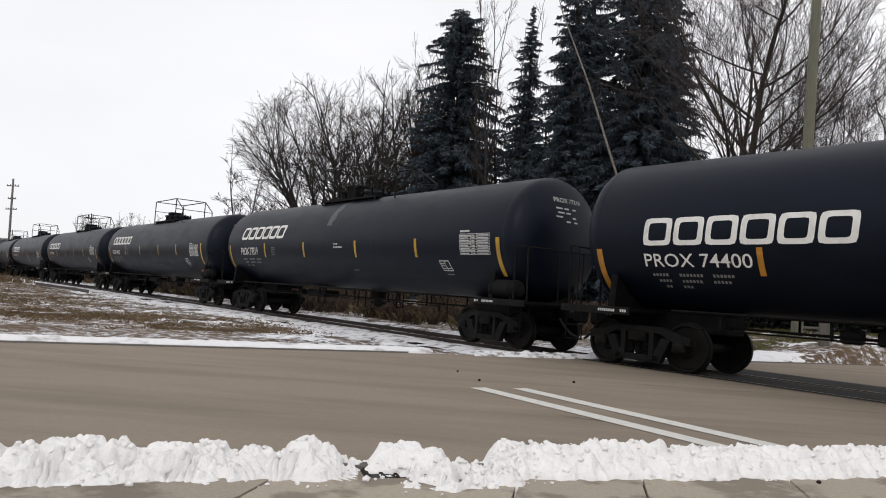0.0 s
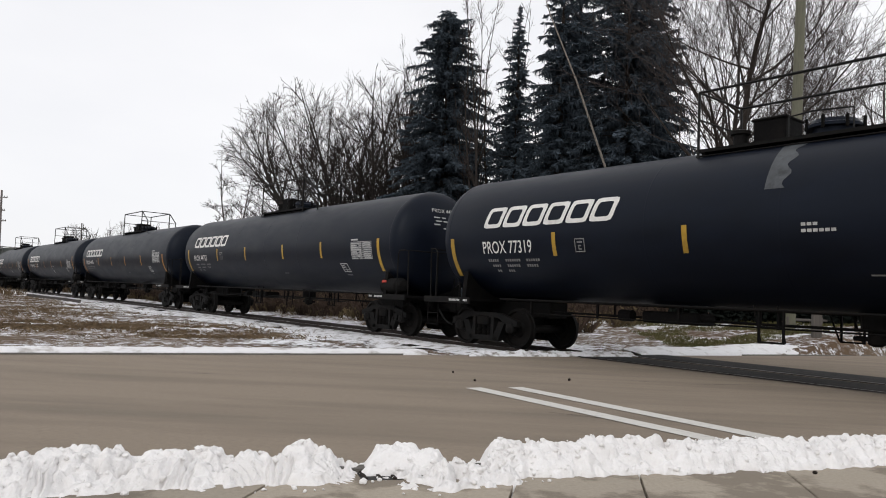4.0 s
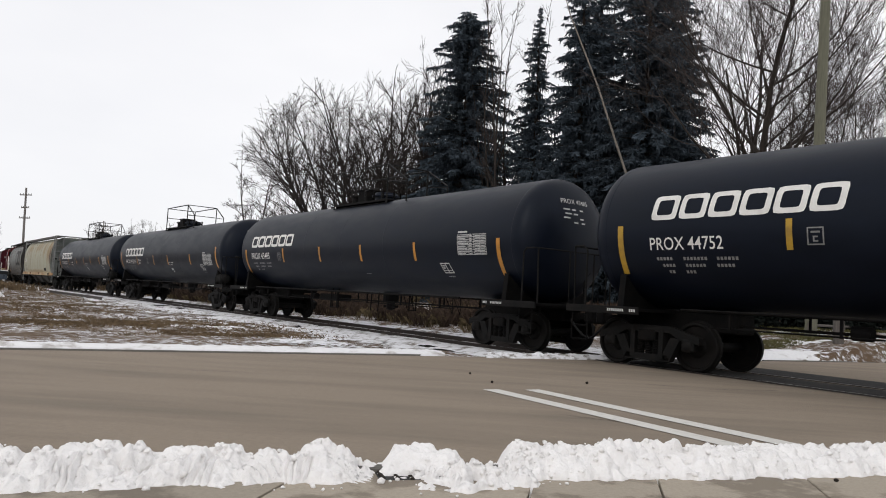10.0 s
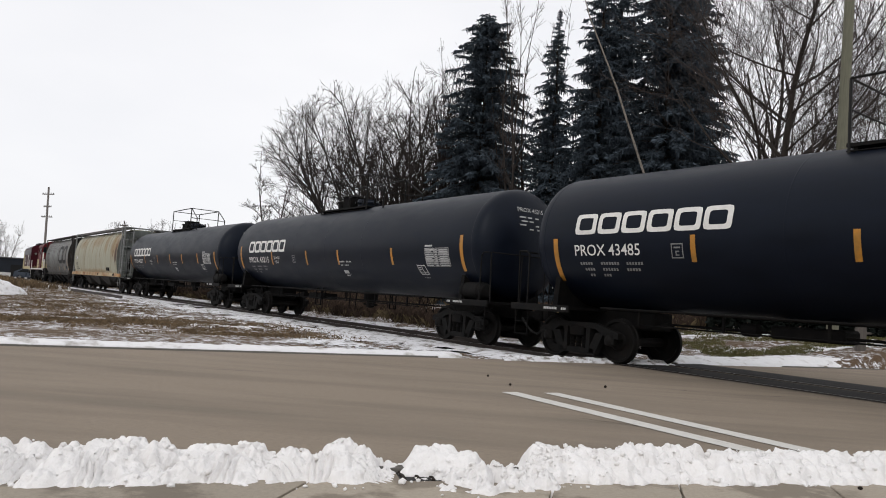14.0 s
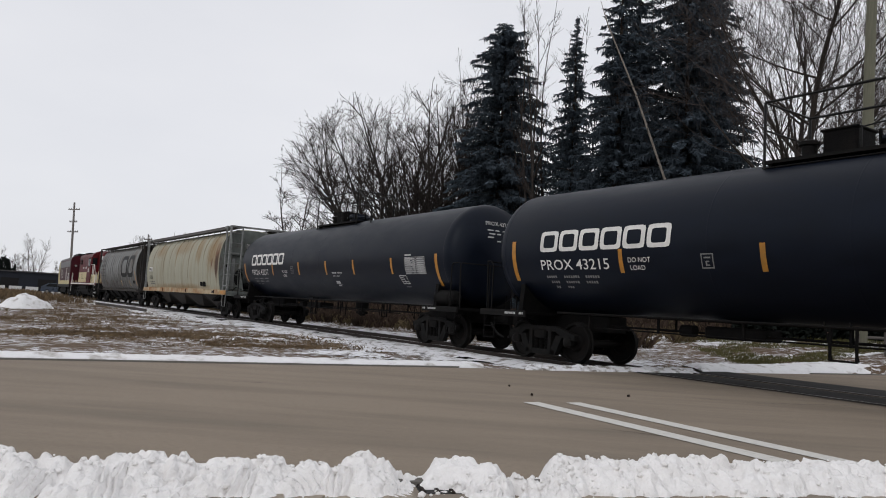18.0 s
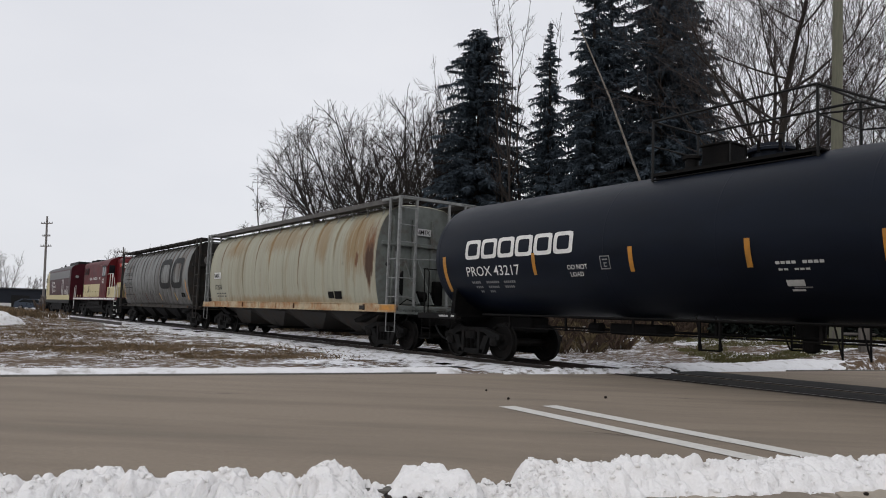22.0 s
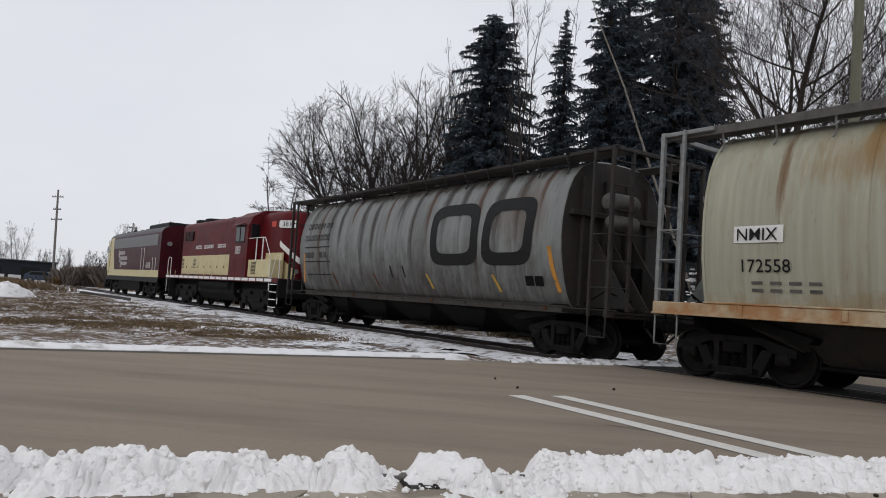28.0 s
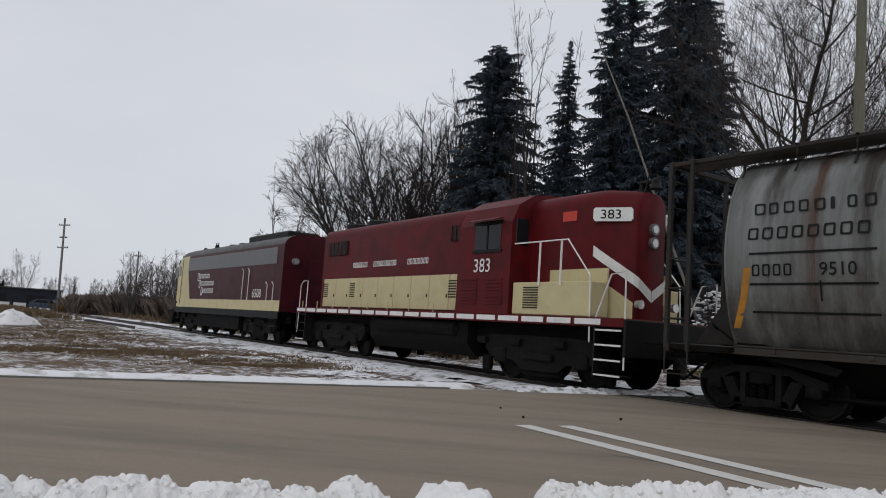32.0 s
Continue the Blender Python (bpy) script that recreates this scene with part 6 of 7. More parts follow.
part("cab", Soup().prism([(1.5, 1.52), (1.5, 3.75), (1.3, 4.2), (0.8, 4.5), (0, 4.58), (-0.8, 4.5), (-1.3, 4.2), (-1.5, 3.75), (-1.5, 1.52)], -4.4, -2.25, "x"), "maroon", gp)
for y in (-1, 1):
    a, b = sorted((y * 0.885, y * 0.93))
    # cream engine doors
    for k in range(9):
        x = -2.1 + k * 1.02
        part("engine_door", Soup().box(x, x + 0.995, a, b, 1.6, 2.6, 0.012), "cream", gp)
        part("door_handle", Soup().box(x + 0.07, x + 0.1, min(y * 0.93, y * 0.955), max(y * 0.93, y * 0.955), 1.95, 2.05), "dark_frame", gp)
    for x0, x1, z0, z1 in ((5.4, 6.9, 3.45, 3.95), (-1.95, -0.95, 3.55, 3.98)):
        part("radiator_grille", Soup().box(x0, x1, a, b, z0, z1, 0.01), "black", gp)
        for k in range(5):
            xx = x0 + (x1 - x0) * (k + 0.5) / 5
            part("shutter", Soup().box(xx - 0.02, xx + 0.02, min(y * 0.9, y * 0.945), max(y * 0.9, y * 0.945), z0, z1), "maroon", gp)
    for x0 in (4.85, 6.95, -1.15):
        for k in range(7):
            part("louvre", Soup().box(x0 - 0.28, x0 + 0.08, min(y * 0.925, y * 0.945), max(y * 0.925, y * 0.945), 1.95 + k * 0.075, 1.985 + k * 0.075), "dark_frame", gp)
    # cab window, numbers and louvres
    a, b = sorted((y * 1.5, y * 1.515))
    part("cab_window", Soup().box(-4.0, -2.95, a, b, 3.1, 3.75, 0.01), "glass", gp)
    part("window_frame", Soup().box(-4.06, -2.89, min(y * 1.5, y * 1.53), max(y * 1.5, y * 1.53), 3.74, 3.82).box(-4.06, -2.89, min(y * 1.5, y * 1.53), max(y * 1.5, y * 1.53), 3.03, 3.1).box(-3.5, -3.45, min(y * 1.5, y * 1.53), max(y * 1.5, y * 1.53), 3.1, 3.75), "black", gp)
    part("sunshade", Soup().prism([(y * 1.5, 3.86), (y * 1.78, 3.78), (y * 1.78, 3.8), (y * 1.5, 3.9)], -4.05, -2.9, "x"), "maroon", gp)
    for x0 in (-4.15, -3.15):
        for k in range(8):
            part("cab_louvre", Soup().box(x0, x0 + 0.65, min(y * 1.5, y * 1.52), max(y * 1.5, y * 1.52), 1.75 + k * 0.085, 1.79 + k * 0.085), "maroon", gp)
    a, b = sorted((y * 0.88, y * 1.42))
    part("battery_box", Soup().box(-7.0, -4.45, a, b, 1.53, 2.28, 0.02), "cream", gp)
    for k in range(9):
        part("battery_louvre", Soup().box(-5.35, -4.85, min(y * 1.42, y * 1.44), max(y * 1.42, y * 1.44), 1.68 + k * 0.058, 1.705 + k * 0.058), "dark_frame", gp)
    part("hood_panel", Soup().box(-7.0, -5.2, min(y * 0.885, y * 0.95), max(y * 0.885, y * 0.95), 2.28, 2.6, 0.01), "cream", gp)
    # lit number board on the slanted corner of the nose
    ux, uy = -0.86, -0.51 * y
    bm_ = Matrix(((ux, 0, -abs(uy), -6.56), (uy, 0, y * 0.86, y * 0.99), (0, 1, 0, 3.64), (0, 0, 0, 1)))
    s = Soup()
    o = [(0.04, 0), (0.82, 0), (0.86, 0.05), (0.86, 0.25), (0.82, 0.3), (0.04, 0.3), (0.0, 0.25), (0.0, 0.05)]
    s.add([bm_ @ Vector((a, b, -0.12)) for a, b in o] + [bm_ @ Vector((a, b, 0.03)) for a, b in o], [tuple(range(8)), tuple(range(8, 16))[::-1]] + [(i, (i + 1) % 8, 8 + (i + 1) % 8, 8 + i) for i in range(8)])
    part("number_board", s, "board_white", gp)
    if y > 0:
        vs, fs, wd = lettering("383", 0.2)
        part("board_number", mesh_from("board_number", [bm_ @ Vector((0.15 + a * 1.12, 0.055 + b, 0.036)) for a, b in vs], fs, "black"), None, gp)
    # hand rails
    for k in range(8):
        x = 7.6 - k * 1.25
        grab(gp, [(x, y * 1.46, 1.5), (x, y * 1.46, 1.75)], "cream", 0.016)
    grab(gp, [(7.9, y * 1.46, 1.5), (7.9, y * 1.46, 2.35), (7.7, y * 1.46, 2.5), (7.3, y * 1.46, 2.5), (7.3, y * 1.46, 1.52)], "white")
    grab(gp, [(7.9, y * 1.46, 1.35), (7.95, y * 1.46, 0.6)], "white")
    grab(gp, [(-4.5, y * 1.46, 3.2), (-6.3, y * 1.46, 3.2), (-7.0, y * 1.46, 2.4), (-7.05, y * 1.46, 1.0)], "white")
    for x in (-5.4, -6.1):
        grab(gp, [(x, y * 1.46, 2.2), (x, y * 1.46, 3.2)], "white", 0.025)
    grab(gp, [(-7.2, y * 1.46, 1.5), (-7.6, y * 1.46, 2.4), (-7.98, y * 1.46, 2.45), (-8.0, y * 1.46, 1.0), (-8.0, y * 1.46, 0.5)], "white")
    for g in (-1, 1):
        for k in range(4):
            z = 0.35 + k * 0.3
            part("step", Soup().box(min(g * 7.25, g * 7.95), max(g * 7.25, g * 7.95), min(y * 1.1, y * 1.5), max(y * 1.1, y * 1.5), z, z + 0.03), "black", gp)
            if g < 0 or k < 1:
                part("step_edge", Soup().box(min(g * 7.25, g * 7.95), max(g * 7.25, g * 7.95), min(y * 1.5, y * 1.512), max(y * 1.5, y * 1.512), z, z + 0.035), "white", gp)
        part("step_side", Soup().box(min(g * 7.2, g * 7.24), max(g * 7.2, g * 7.24), min(y * 1.05, y * 1.5), max(y * 1.05, y * 1.5), 0.3, 1.35), "black", gp)
ww = lettering("383", 0.34)
Decal(on_plane(1.52)).put(ww, -2.95, 2.55).done("road_number", "white", gp)
for x, wd in ((4.9, 1.15), (3.45, 1.6), (1.3, 1.25)):
    d = Decal(on_plane(0.89))
    for i in range(int(wd / 0.15)):
        d.put(ring(0.115, 0.18, 0.032), x - i * 0.15, 2.96)
    d.done("railway_name", "white", gp, "railway name as white bars")
for x in (-8.05, 7.98):
    part("end_plate", Soup().box(x, x + 0.07, -1.5, 1.5, 0.75, 1.5, 0.02), "black", gp)
for y in (-0.98, 0.86):
    part("frame_beam", Soup().box(-7.9, 7.9, y, y + 0.12, 0.85, 1.33, 0.02), "under", gp)
for g in (-1, 1):
    x = g * (7.38 if g < 0 else 7.36)
    for z in (3.52, 3.22):
        s = Soup().lathe(((0, 0.13), (g * 0.08, 0.13)), "x", (x, 0.0, z), 14)
        part("headlight_ring", s, "silver", gp)
        part("headlight", Soup().lathe(((0, 0.1), (g * 0.09, 0.09)), "x", (x, 0.0, z), 14), "lens", gp)
    for y in (-0.75, 0.75):
        part("ditch_light", Soup().lathe(((0, 0.09), (g * 0.12, 0.1)), "x", (g * 7.5, y * 0.75, 1.85), 12), "lens", gp)
    coupler(gp, g * 8.85, g, 0.9)
part("radiator_fan", Soup().lathe(((4.4, 0.6), (4.62, 0.6), (4.66, 0.5)), "z", (6.1, 0, 0), 24), "black", gp)
part("radiator_fan", Soup().lathe(((4.4, 0.6), (4.62, 0.6), (4.66, 0.5)), "z", (4.5, 0, 0), 24), "black", gp)
part("exhaust_stack", Soup().box(1.2, 1.6, -0.2, 0.2, 4.4, 4.6, 0.02), "black", gp)
part("exhaust_stack", Soup().box(2.8, 3.2, -0.2, 0.2, 4.4, 4.6, 0.02), "black", gp)
part("horn", Soup().lathe(((-0.3, 0.1), (-0.1, 0.05), (0.3, 0.03)), "x", (-7.2, 0, 4.6), 10).tube([(-7.0, 0, 4.3), (-7.0, 0, 4.6)], 0.03, 6), "black", gp)
part("bell_bracket", Soup().tube([(-7.3, 0.22, 4.3), (-7.42, 0.22, 4.72), (-7.42, -0.22, 4.72), (-7.3, -0.22, 4.3)], 0.02, 6), "black", gp)
part("bell", Soup().lathe(((4.42, 0.16), (4.46, 0.13), (4.58, 0.09), (4.66, 0.05)), "z", (-7.42, 0, 0), 14), "black", gp, smooth=True)
part("red_sign", Soup().box(-5.95, -5.5, 0.885, 0.9, 3.72, 3.95), "red", gp)
part("fuel_tank", Soup().prism([(1.3, 1.3), (1.3, 0.75), (1.0, 0.42), (-1.0, 0.42), (-1.3, 0.75), (-1.3, 1.3)], -2.6, 2.6, "x"), "under", gp)
part("air_tank", Soup().lathe(((-2.2, 0.05), (-2.1, 0.2), (2.1, 0.2), (2.2, 0.05)), "x", (0, 1.25, 1.1), 14), "under", gp)
for x in (-5.2, 5.2):
    loco_truck(gp, x)
CARS.append((gp, 135.75, 5.2))

# cab unit with a rounded nose, nose away from the crossing
fp = thing("cab_unit", "maroon and cream streamlined diesel cab unit", "locomotive", group="locomotives")


def cab_ring(x):
    """Cross outline at x; the nose rounds off ahead of x = 5.6."""
    t = max(0.0, (x - 5.75) / 2.75)
    top = 4.5 - (1.35 * max(0.0, (t - 0.35) / 0.65) ** 1.1 if t > 0.35 else 0.0) - 0.12 * t
    w = 1.49 * (1 - 0.45 * t ** 2.6)
    low = 1.32 - 0.25 * t
    pts = []
    for i in range(17):
        a = math.pi * i / 16
        c, s_ = math.cos(a), math.sin(a)
        shoulder = max(low + 1.3, top - 0.62)
        pts.append((w * math.copysign(abs(c) ** 0.62, c), shoulder + (top - shoulder) * s_ ** 0.8))
    return [(w, low), (w, low + 0.43), (w, low + 1.2)] + pts + [(-w, low + 1.2), (-w, low + 0.43), (-w, low)]


xs_ = [-7.85, -7.8] + [-7 + i for i in range(13)] + [5.6, 6.1, 6.6, 7.1, 7.5, 7.85, 8.1, 8.3, 8.42, 8.5]
rings = [cab_ring(x) for x in xs_]
n = len(rings[0])
vs = [(x, y, z) for x, r in zip(xs_, rings) for y, z in r]
fs = [(i * n + k, i * n + k + 1, (i + 1) * n + k + 1, (i + 1) * n + k) for i in range(len(xs_) - 1) for k in range(n - 1)]
fs += [tuple(range(n)), tuple(range((len(xs_) - 1) * n, len(xs_) * n))[::-1]]
me = Soup().add(vs, fs).mesh("carbody", "deep_maroon", True, 0.5)
me.materials.append(M["cream"])
me.materials.append(M["roof_grey"])
for p in me.polygons:
    c = p.center
    if c.x > -7.8 and (c.z < 1.74 or c.x > 5.2 and c.z < 4.0) and abs(c.y) > 0.3 or c.x > 7.3:
        p.material_index = 1
    elif c.z > 3.98 and c.x > -7.8:
        p.material_index = 2
part("carbody", me, None, fp)
for y in (-1, 1):
    a, b = sorted((y * 1.49, y * 1.505))
    part("side_grille", Soup().box(-7.2, 5.0, a, b, 3.25, 3.92, 0.005), "silver", fp, "ribbed stainless air grille")
    for k in range(8):
        part("grille_rib", Soup().box(-7.2, 5.0, min(y * 1.5, y * 1.52), max(y * 1.5, y * 1.52), 3.29 + k * 0.08, 3.31 + k * 0.08), "silver", fp)
    part("cab_door", Soup().box(6.15, 6.8, min(y * 1.46, y * 1.505), max(y * 1.46, y * 1.505), 1.6, 3.75, 0.02), "cream", fp)
    for x in (6.12, 6.83):
        part("door_seam", Soup().box(x - 0.022, x + 0.022, min(y * 1.45, y * 1.5), max(y * 1.45, y * 1.5), 1.5, 3.9), "black", fp)
    part("door_window", Soup().box(6.3, 6.65, min(y * 1.49, y * 1.515), max(y * 1.49, y * 1.51), 3.0, 3.55, 0.02), "glass", fp)
    part("side_window", Soup().box(6.98, 7.5, min(y * 1.36, y * 1.485), max(y * 1.38, y * 1.47), 3.0, 3.5, 0.03), "glass", fp)
    part("wedge_stripe", mesh_from("wedge_stripe", [(5.0, y * 1.498, 3.22), (5.25, y * 1.498, 3.22), (5.25, y * 1.498, 1.74), (4.3, y * 1.498, 1.74)], [(0, 1, 2, 3)], "cream"), None, fp)
    for x in (-3.6, -4.3, -6.5, -7.15):
        grab(fp, [(x, y * 1.5, 1.7), (x, y * 1.54, 1.75), (x, y * 1.54, 3.05 if x > -5 else 2.4), (x + 0.2, y * 1.54, 3.12 if x > -5 else 2.5), (x + 0.25, y * 1.5, 3.12 if x > -5 else 2.5)], "white", 0.016)
    for x in (-7.2, -5.0, 6.25):
        for k in range(3):
            part("step", Soup().box(x - 0.25, x + 0.25, min(y * 1.3, y * 1.5), max(y * 1.3, y * 1.5), 0.4 + k * 0.3, 0.44 + k * 0.3), "black", fp)
    part("skirt", Soup().box(-7.7, 7.0, min(y * 1.44, y * 1.48), max(y * 1.44, y * 1.48), 1.02, 1.33, 0.01), "black", fp)
    part("equipment_box", Soup().box(-3.1, 3.1, min(y * 1.05, y * 1.38), max(y * 1.05, y * 1.38), 0.4, 1.05, 0.03), "under", fp)
d = Decal(on_plane(1.5))
for r, (x, k) in enumerate(((3.2, 9), (2.9, 11), (2.5, 9))):
    for i in range(k):
        d.put(ring(0.16 if i else 0.26, 0.22 if i else 0.42, 0.045 if i else 0.07), x - i * 0.21 - (0.09 if i else 0), (2.8 if i else 2.68) - r * 0.37)
d.done("railway_name", "white", fp, "railway name as white bars")
Decal(on_plane(1.5)).put(lettering("6508", 0.36), -4.75, 1.86).done("road_number", "white", fp)
part("rear_door", Soup().box(-7.9, -7.84, -0.4, 0.4, 1.5, 3.5, 0.01), "deep_maroon", fp)
part("rear_light", Soup().lathe(((-8.0, 0.13), (-7.84, 0.15)), "x", (0, 1.0, 3.35), 14), "lens", fp)
part("roof_hatch", Soup().box(-6.3, -1.6, -0.72, 0.72, 4.4, 4.78, 0.06), "black", fp)
part("roof_fan", Soup().lathe(((4.4, 0.5), (4.62, 0.5)), "z", (0.2, 0, 0), 20), "black", fp)
part("roof_fan", Soup().lathe(((4.4, 0.5), (4.62, 0.5)), "z", (1.6, 0, 0), 20), "black", fp)
part("bell", Soup().lathe(((4.5, 0.02), (4.55, 0.16), (4.75, 0.1), (4.82, 0.03)), "z", (4.6, 0.2, 0), 12).tube([(4.4, 0.2, 4.4), (4.4, 0.2, 4.9), (4.8, 0.2, 4.9), (4.8, 0.2, 4.4)], 0.025, 6), "black", fp)
part("horn", Soup().lathe(((5.6, 0.03), (6.0, 0.05), (6.3, 0.12)), "x", (0, 0.3, 4.6), 10), "black", fp)
part("windshield", Soup().box(7.55, 7.8, -1.15, 1.15, 3.3, 3.78, 0.04), "glass", fp)
part("headlight", Soup().lathe(((8.1, 0.2), (8.46, 0.2), (8.52, 0.16)), "x", (0, 0, 2.95), 16), "lens", fp)
for y in (-0.98, 0.86):
    part("frame_beam", Soup().box(-7.7, 7.4, y, y + 0.12, 0.85, 1.33, 0.02), "under", fp)
part("pilot", Soup().prism([(-1.3, 0.35), (1.3, 0.35), (1.2, 1.2), (-1.2, 1.2)], 8.0, 8.6, "x"), "under", fp)
part("fuel_tank", Soup().prism([(1.3, 1.3), (1.3, 0.75), (1.0, 0.42), (-1.0, 0.42), (-1.3, 0.75), (-1.3, 1.3)], -2.2, 2.2, "x"), "under", fp)
coupler(fp, -8.75, -1, 0.9)
coupler(fp, 9.15, 1, 0.9)
for x in (-4.95, 4.95):
    loco_truck(fp, x)
CARS.append((fp, 153.35, 4.95))


# ---- plants ----
def grow(rnd, s_big, s_small, start, direction, length, radius, depth, inside, twist=0.5, up=0.1, split=(2, 4), thin=0.01, stout=1.0, small_at=0.035):
    """A limb that tapers, bends, stays within the crown and carries side limbs."""
    steps = 5 if depth > 1 else 4 if depth == 1 else 2
    p, d = Vector(start), Vector(direction).normalized()
    pts, rad = [p.copy()], [radius]
    for i in range(steps):
        d = (d + Vector((rnd.uniform(-1, 1), rnd.uniform(-1, 1), rnd.uniform(-0.6, 0.6))) * twist * 0.3 + Vector((0, 0, up))).normalized()
        p = p + d * (length / steps)
        pts.append(p.copy())
        rad.append(max(thin * 0.6, radius * (1 - 0.72 * (i + 1) / steps)))
        if not inside(p, rnd.uniform(0.86, 1.12)):
            break
    planned, steps = steps, len(pts) - 1
    (s_big if radius > small_at else s_small).tube(pts, rad, 7 if radius > 0.08 else 4 if radius > small_at else 3, caps=False)
    if depth <= 0:
        return
    for k in range(int((rnd.randint(*split) + (2 if depth > 1 else 1)) * steps / planned)):
        t = rnd.uniform(0.2, 1.0)
        i = min(int(t * steps), steps - 1)
        q = pts[i].lerp(pts[i + 1], t * steps - i)
        a = Matrix.Rotation(rnd.uniform(0, 6.28), 3, d) @ d.orthogonal().normalized()
        nd = (d * rnd.uniform(0.7, 1.2) + a * rnd.uniform(0.4, 0.85)).normalized()
        grow(rnd, s_big, s_small, q, nd, length * rnd.uniform(0.42, 0.72), max(thin, rad[i] * stout * rnd.uniform(0.5, 0.74)), depth - 1, inside, twist, up, split, thin, stout, small_at)


def bare_tree(seed, height, stems=1, lean=0.06, depth=3, first=0.3, reach=4.0, fan=0.3, limbs=12, rise=(0.5, 1.1), thin=0.01, split=(2, 4), up=0.1, stout=1.0, twist=0.5, girth=1.0, follow=0.0):
    rnd = random.Random(seed)
    big, small, trunk = Soup(), Soup(), Soup()

    def inside(p, k):
        return (p.x * p.x + p.y * p.y) / (reach * k) ** 2 + (p.z / (height * k ** 0.4)) ** 2 < 1

    for k in range(stems):
        az = 6.28 * (k + rnd.random() * 0.7) / stems
        tilt = lean if stems == 1 else fan * (0.25 + 0.75 * rnd.random() ** 0.7)
        d = Vector((math.cos(az) * tilt, math.sin(az) * tilt, 1)).normalized()
        p = Vector((math.cos(az) * 0.15 * (stems > 1), math.sin(az) * 0.15 * (stems > 1), -0.2))
        r0 = girth * height * (0.014 if stems == 1 else 0.0085)
        pts, rad = [p.copy()], [r0 * 1.35]
        n = 10
        for i in range(n):
            d = (d + Vector((rnd.uniform(-1, 1), rnd.uniform(-1, 1), 0)) * 0.09 + Vector((0, 0, 0.04))).normalized()
            p = p + d * height * 0.98 / n
            pts.append(p.copy())
            rad.append(max(0.016, r0 * (1 - 0.92 * (i + 1) / n)))
            if not inside(p, 0.95):
                break
        n = len(pts) - 1
        rad = [r0 * 1.35] + [max(0.014, r0 * (1 - 0.94 * (i + 1) / n)) for i in range(n)]
        trunk.tube(pts, rad, 8, caps=False)
        for j in range(limbs):
            t = first + (1 - first) * (j + rnd.random()) / limbs
            i = min(int(t * n), n - 1)
            q = pts[i].lerp(pts[i + 1], t * n - i)
            a2 = j * 2.4 + rnd.uniform(-0.5, 0.5)
            out = Vector((math.cos(a2), math.sin(a2), rnd.uniform(*rise)))
            if follow:
                # limbs fork off along their stem
                out = Vector((math.cos(a2), math.sin(a2), 0)) * 0.55 + (pts[i + 1] - pts[i]).normalized() * follow
            ln = max(0.12 * height, reach * (1.0 - 0.62 * t)) * rnd.uniform(0.6, 1.1) * (0.62 if stems > 1 else 1.0)
            grow(rnd, big, small, q, out, ln, max(thin, rad[i] * stout * rnd.uniform(0.5, 0.75)), depth - 1, inside, twist, up, split, thin, stout)
    return trunk, big, small


def place_bare(name, label, xy, seed, group="bare trees", material="bark", twig="twig", **kw):
    ob = thing(name, label, "tree", pose(*xy, ground_z(*xy), 0, 0, seed * 47 % 360), group=group)
    trunk, big, small = bare_tree(seed, **kw)
    part("trunk", trunk, material, ob, smooth=True, sharp=3.0)
    tagged(part("branchwork", mesh_from("branchwork", big.v, big.f, material), None, ob), kind="stuff")
    tagged(part("twig_crown", mesh_from("twig_crown", small.v, small.f, twig), None, ob, "fine leafless twigs"), kind="stuff")
    return ob


GREY = "leafless multi-stemmed grey-brown tree beyond the track"
TALL = "tall leafless tree with fine upright twigs"
for i, (xy, h, st, re_, fan) in enumerate((((-4.6, 55), 19.4, 7, 10.5, 0.6), ((-7.6, 56), 17.6, 11, 11.5, 0.95), ((-1.6, 56), 19.0, 6, 8.0, 0.5), ((-12.2, 58.5), 8.6, 5, 5.0, 0.8), ((-16.8, 61), 12.4, 2, 4.2, 0.15))):
    place_bare("bare_tree", GREY, xy, 11 + i, height=h, stems=st, reach=re_, fan=fan, depth=4, limbs=10, thin=0.014, first=0.18, split=(2, 3), up=0.03, stout=1.15, twist=0.3, girth=1.25, follow=0.8, material="grey_bark", twig="grey_twig")
for i, (xy, h) in enumerate((((-1.4, 50), 19), ((2.5, 44), 22), ((3.9, 49), 23.5), ((3.2, 46), 21.5), ((5.9, 50), 22), ((0.9, 52), 22))):
    place_bare("bare_tree", TALL, xy, 31 + i, height=h, stems=3, reach=4.5, fan=0.09, depth=3, limbs=11, thin=0.009, rise=(1.2, 2.4), first=0.25, split=(2, 3), girth=0.55, stout=1.2, material="grey_bark", twig="grey_twig")
for i, (xy, h, re_) in enumerate((((12.6, 30.5), 17, 10.5), ((18.6, 37.5), 15.5, 9), ((15.5, 40), 19, 8.5), ((29, 43), 15, 7), ((12.0, 45), 21, 7), ((27, 44), 17, 8))):
    place_bare("bare_tree", "broad leafless maple with dark limbs behind the crossing", xy, 51 + i, height=h, stems=1 if i != 1 else 3, fan=0.4, reach=re_, depth=4, limbs=30 if i == 0 else 19, first=0.24, girth=1.0 if i != 1 else 0.6, rise=(0.4, 1.3), thin=0.0085, split=(3, 4) if i < 4 else (2, 3), up=0.09, stout=0.78)

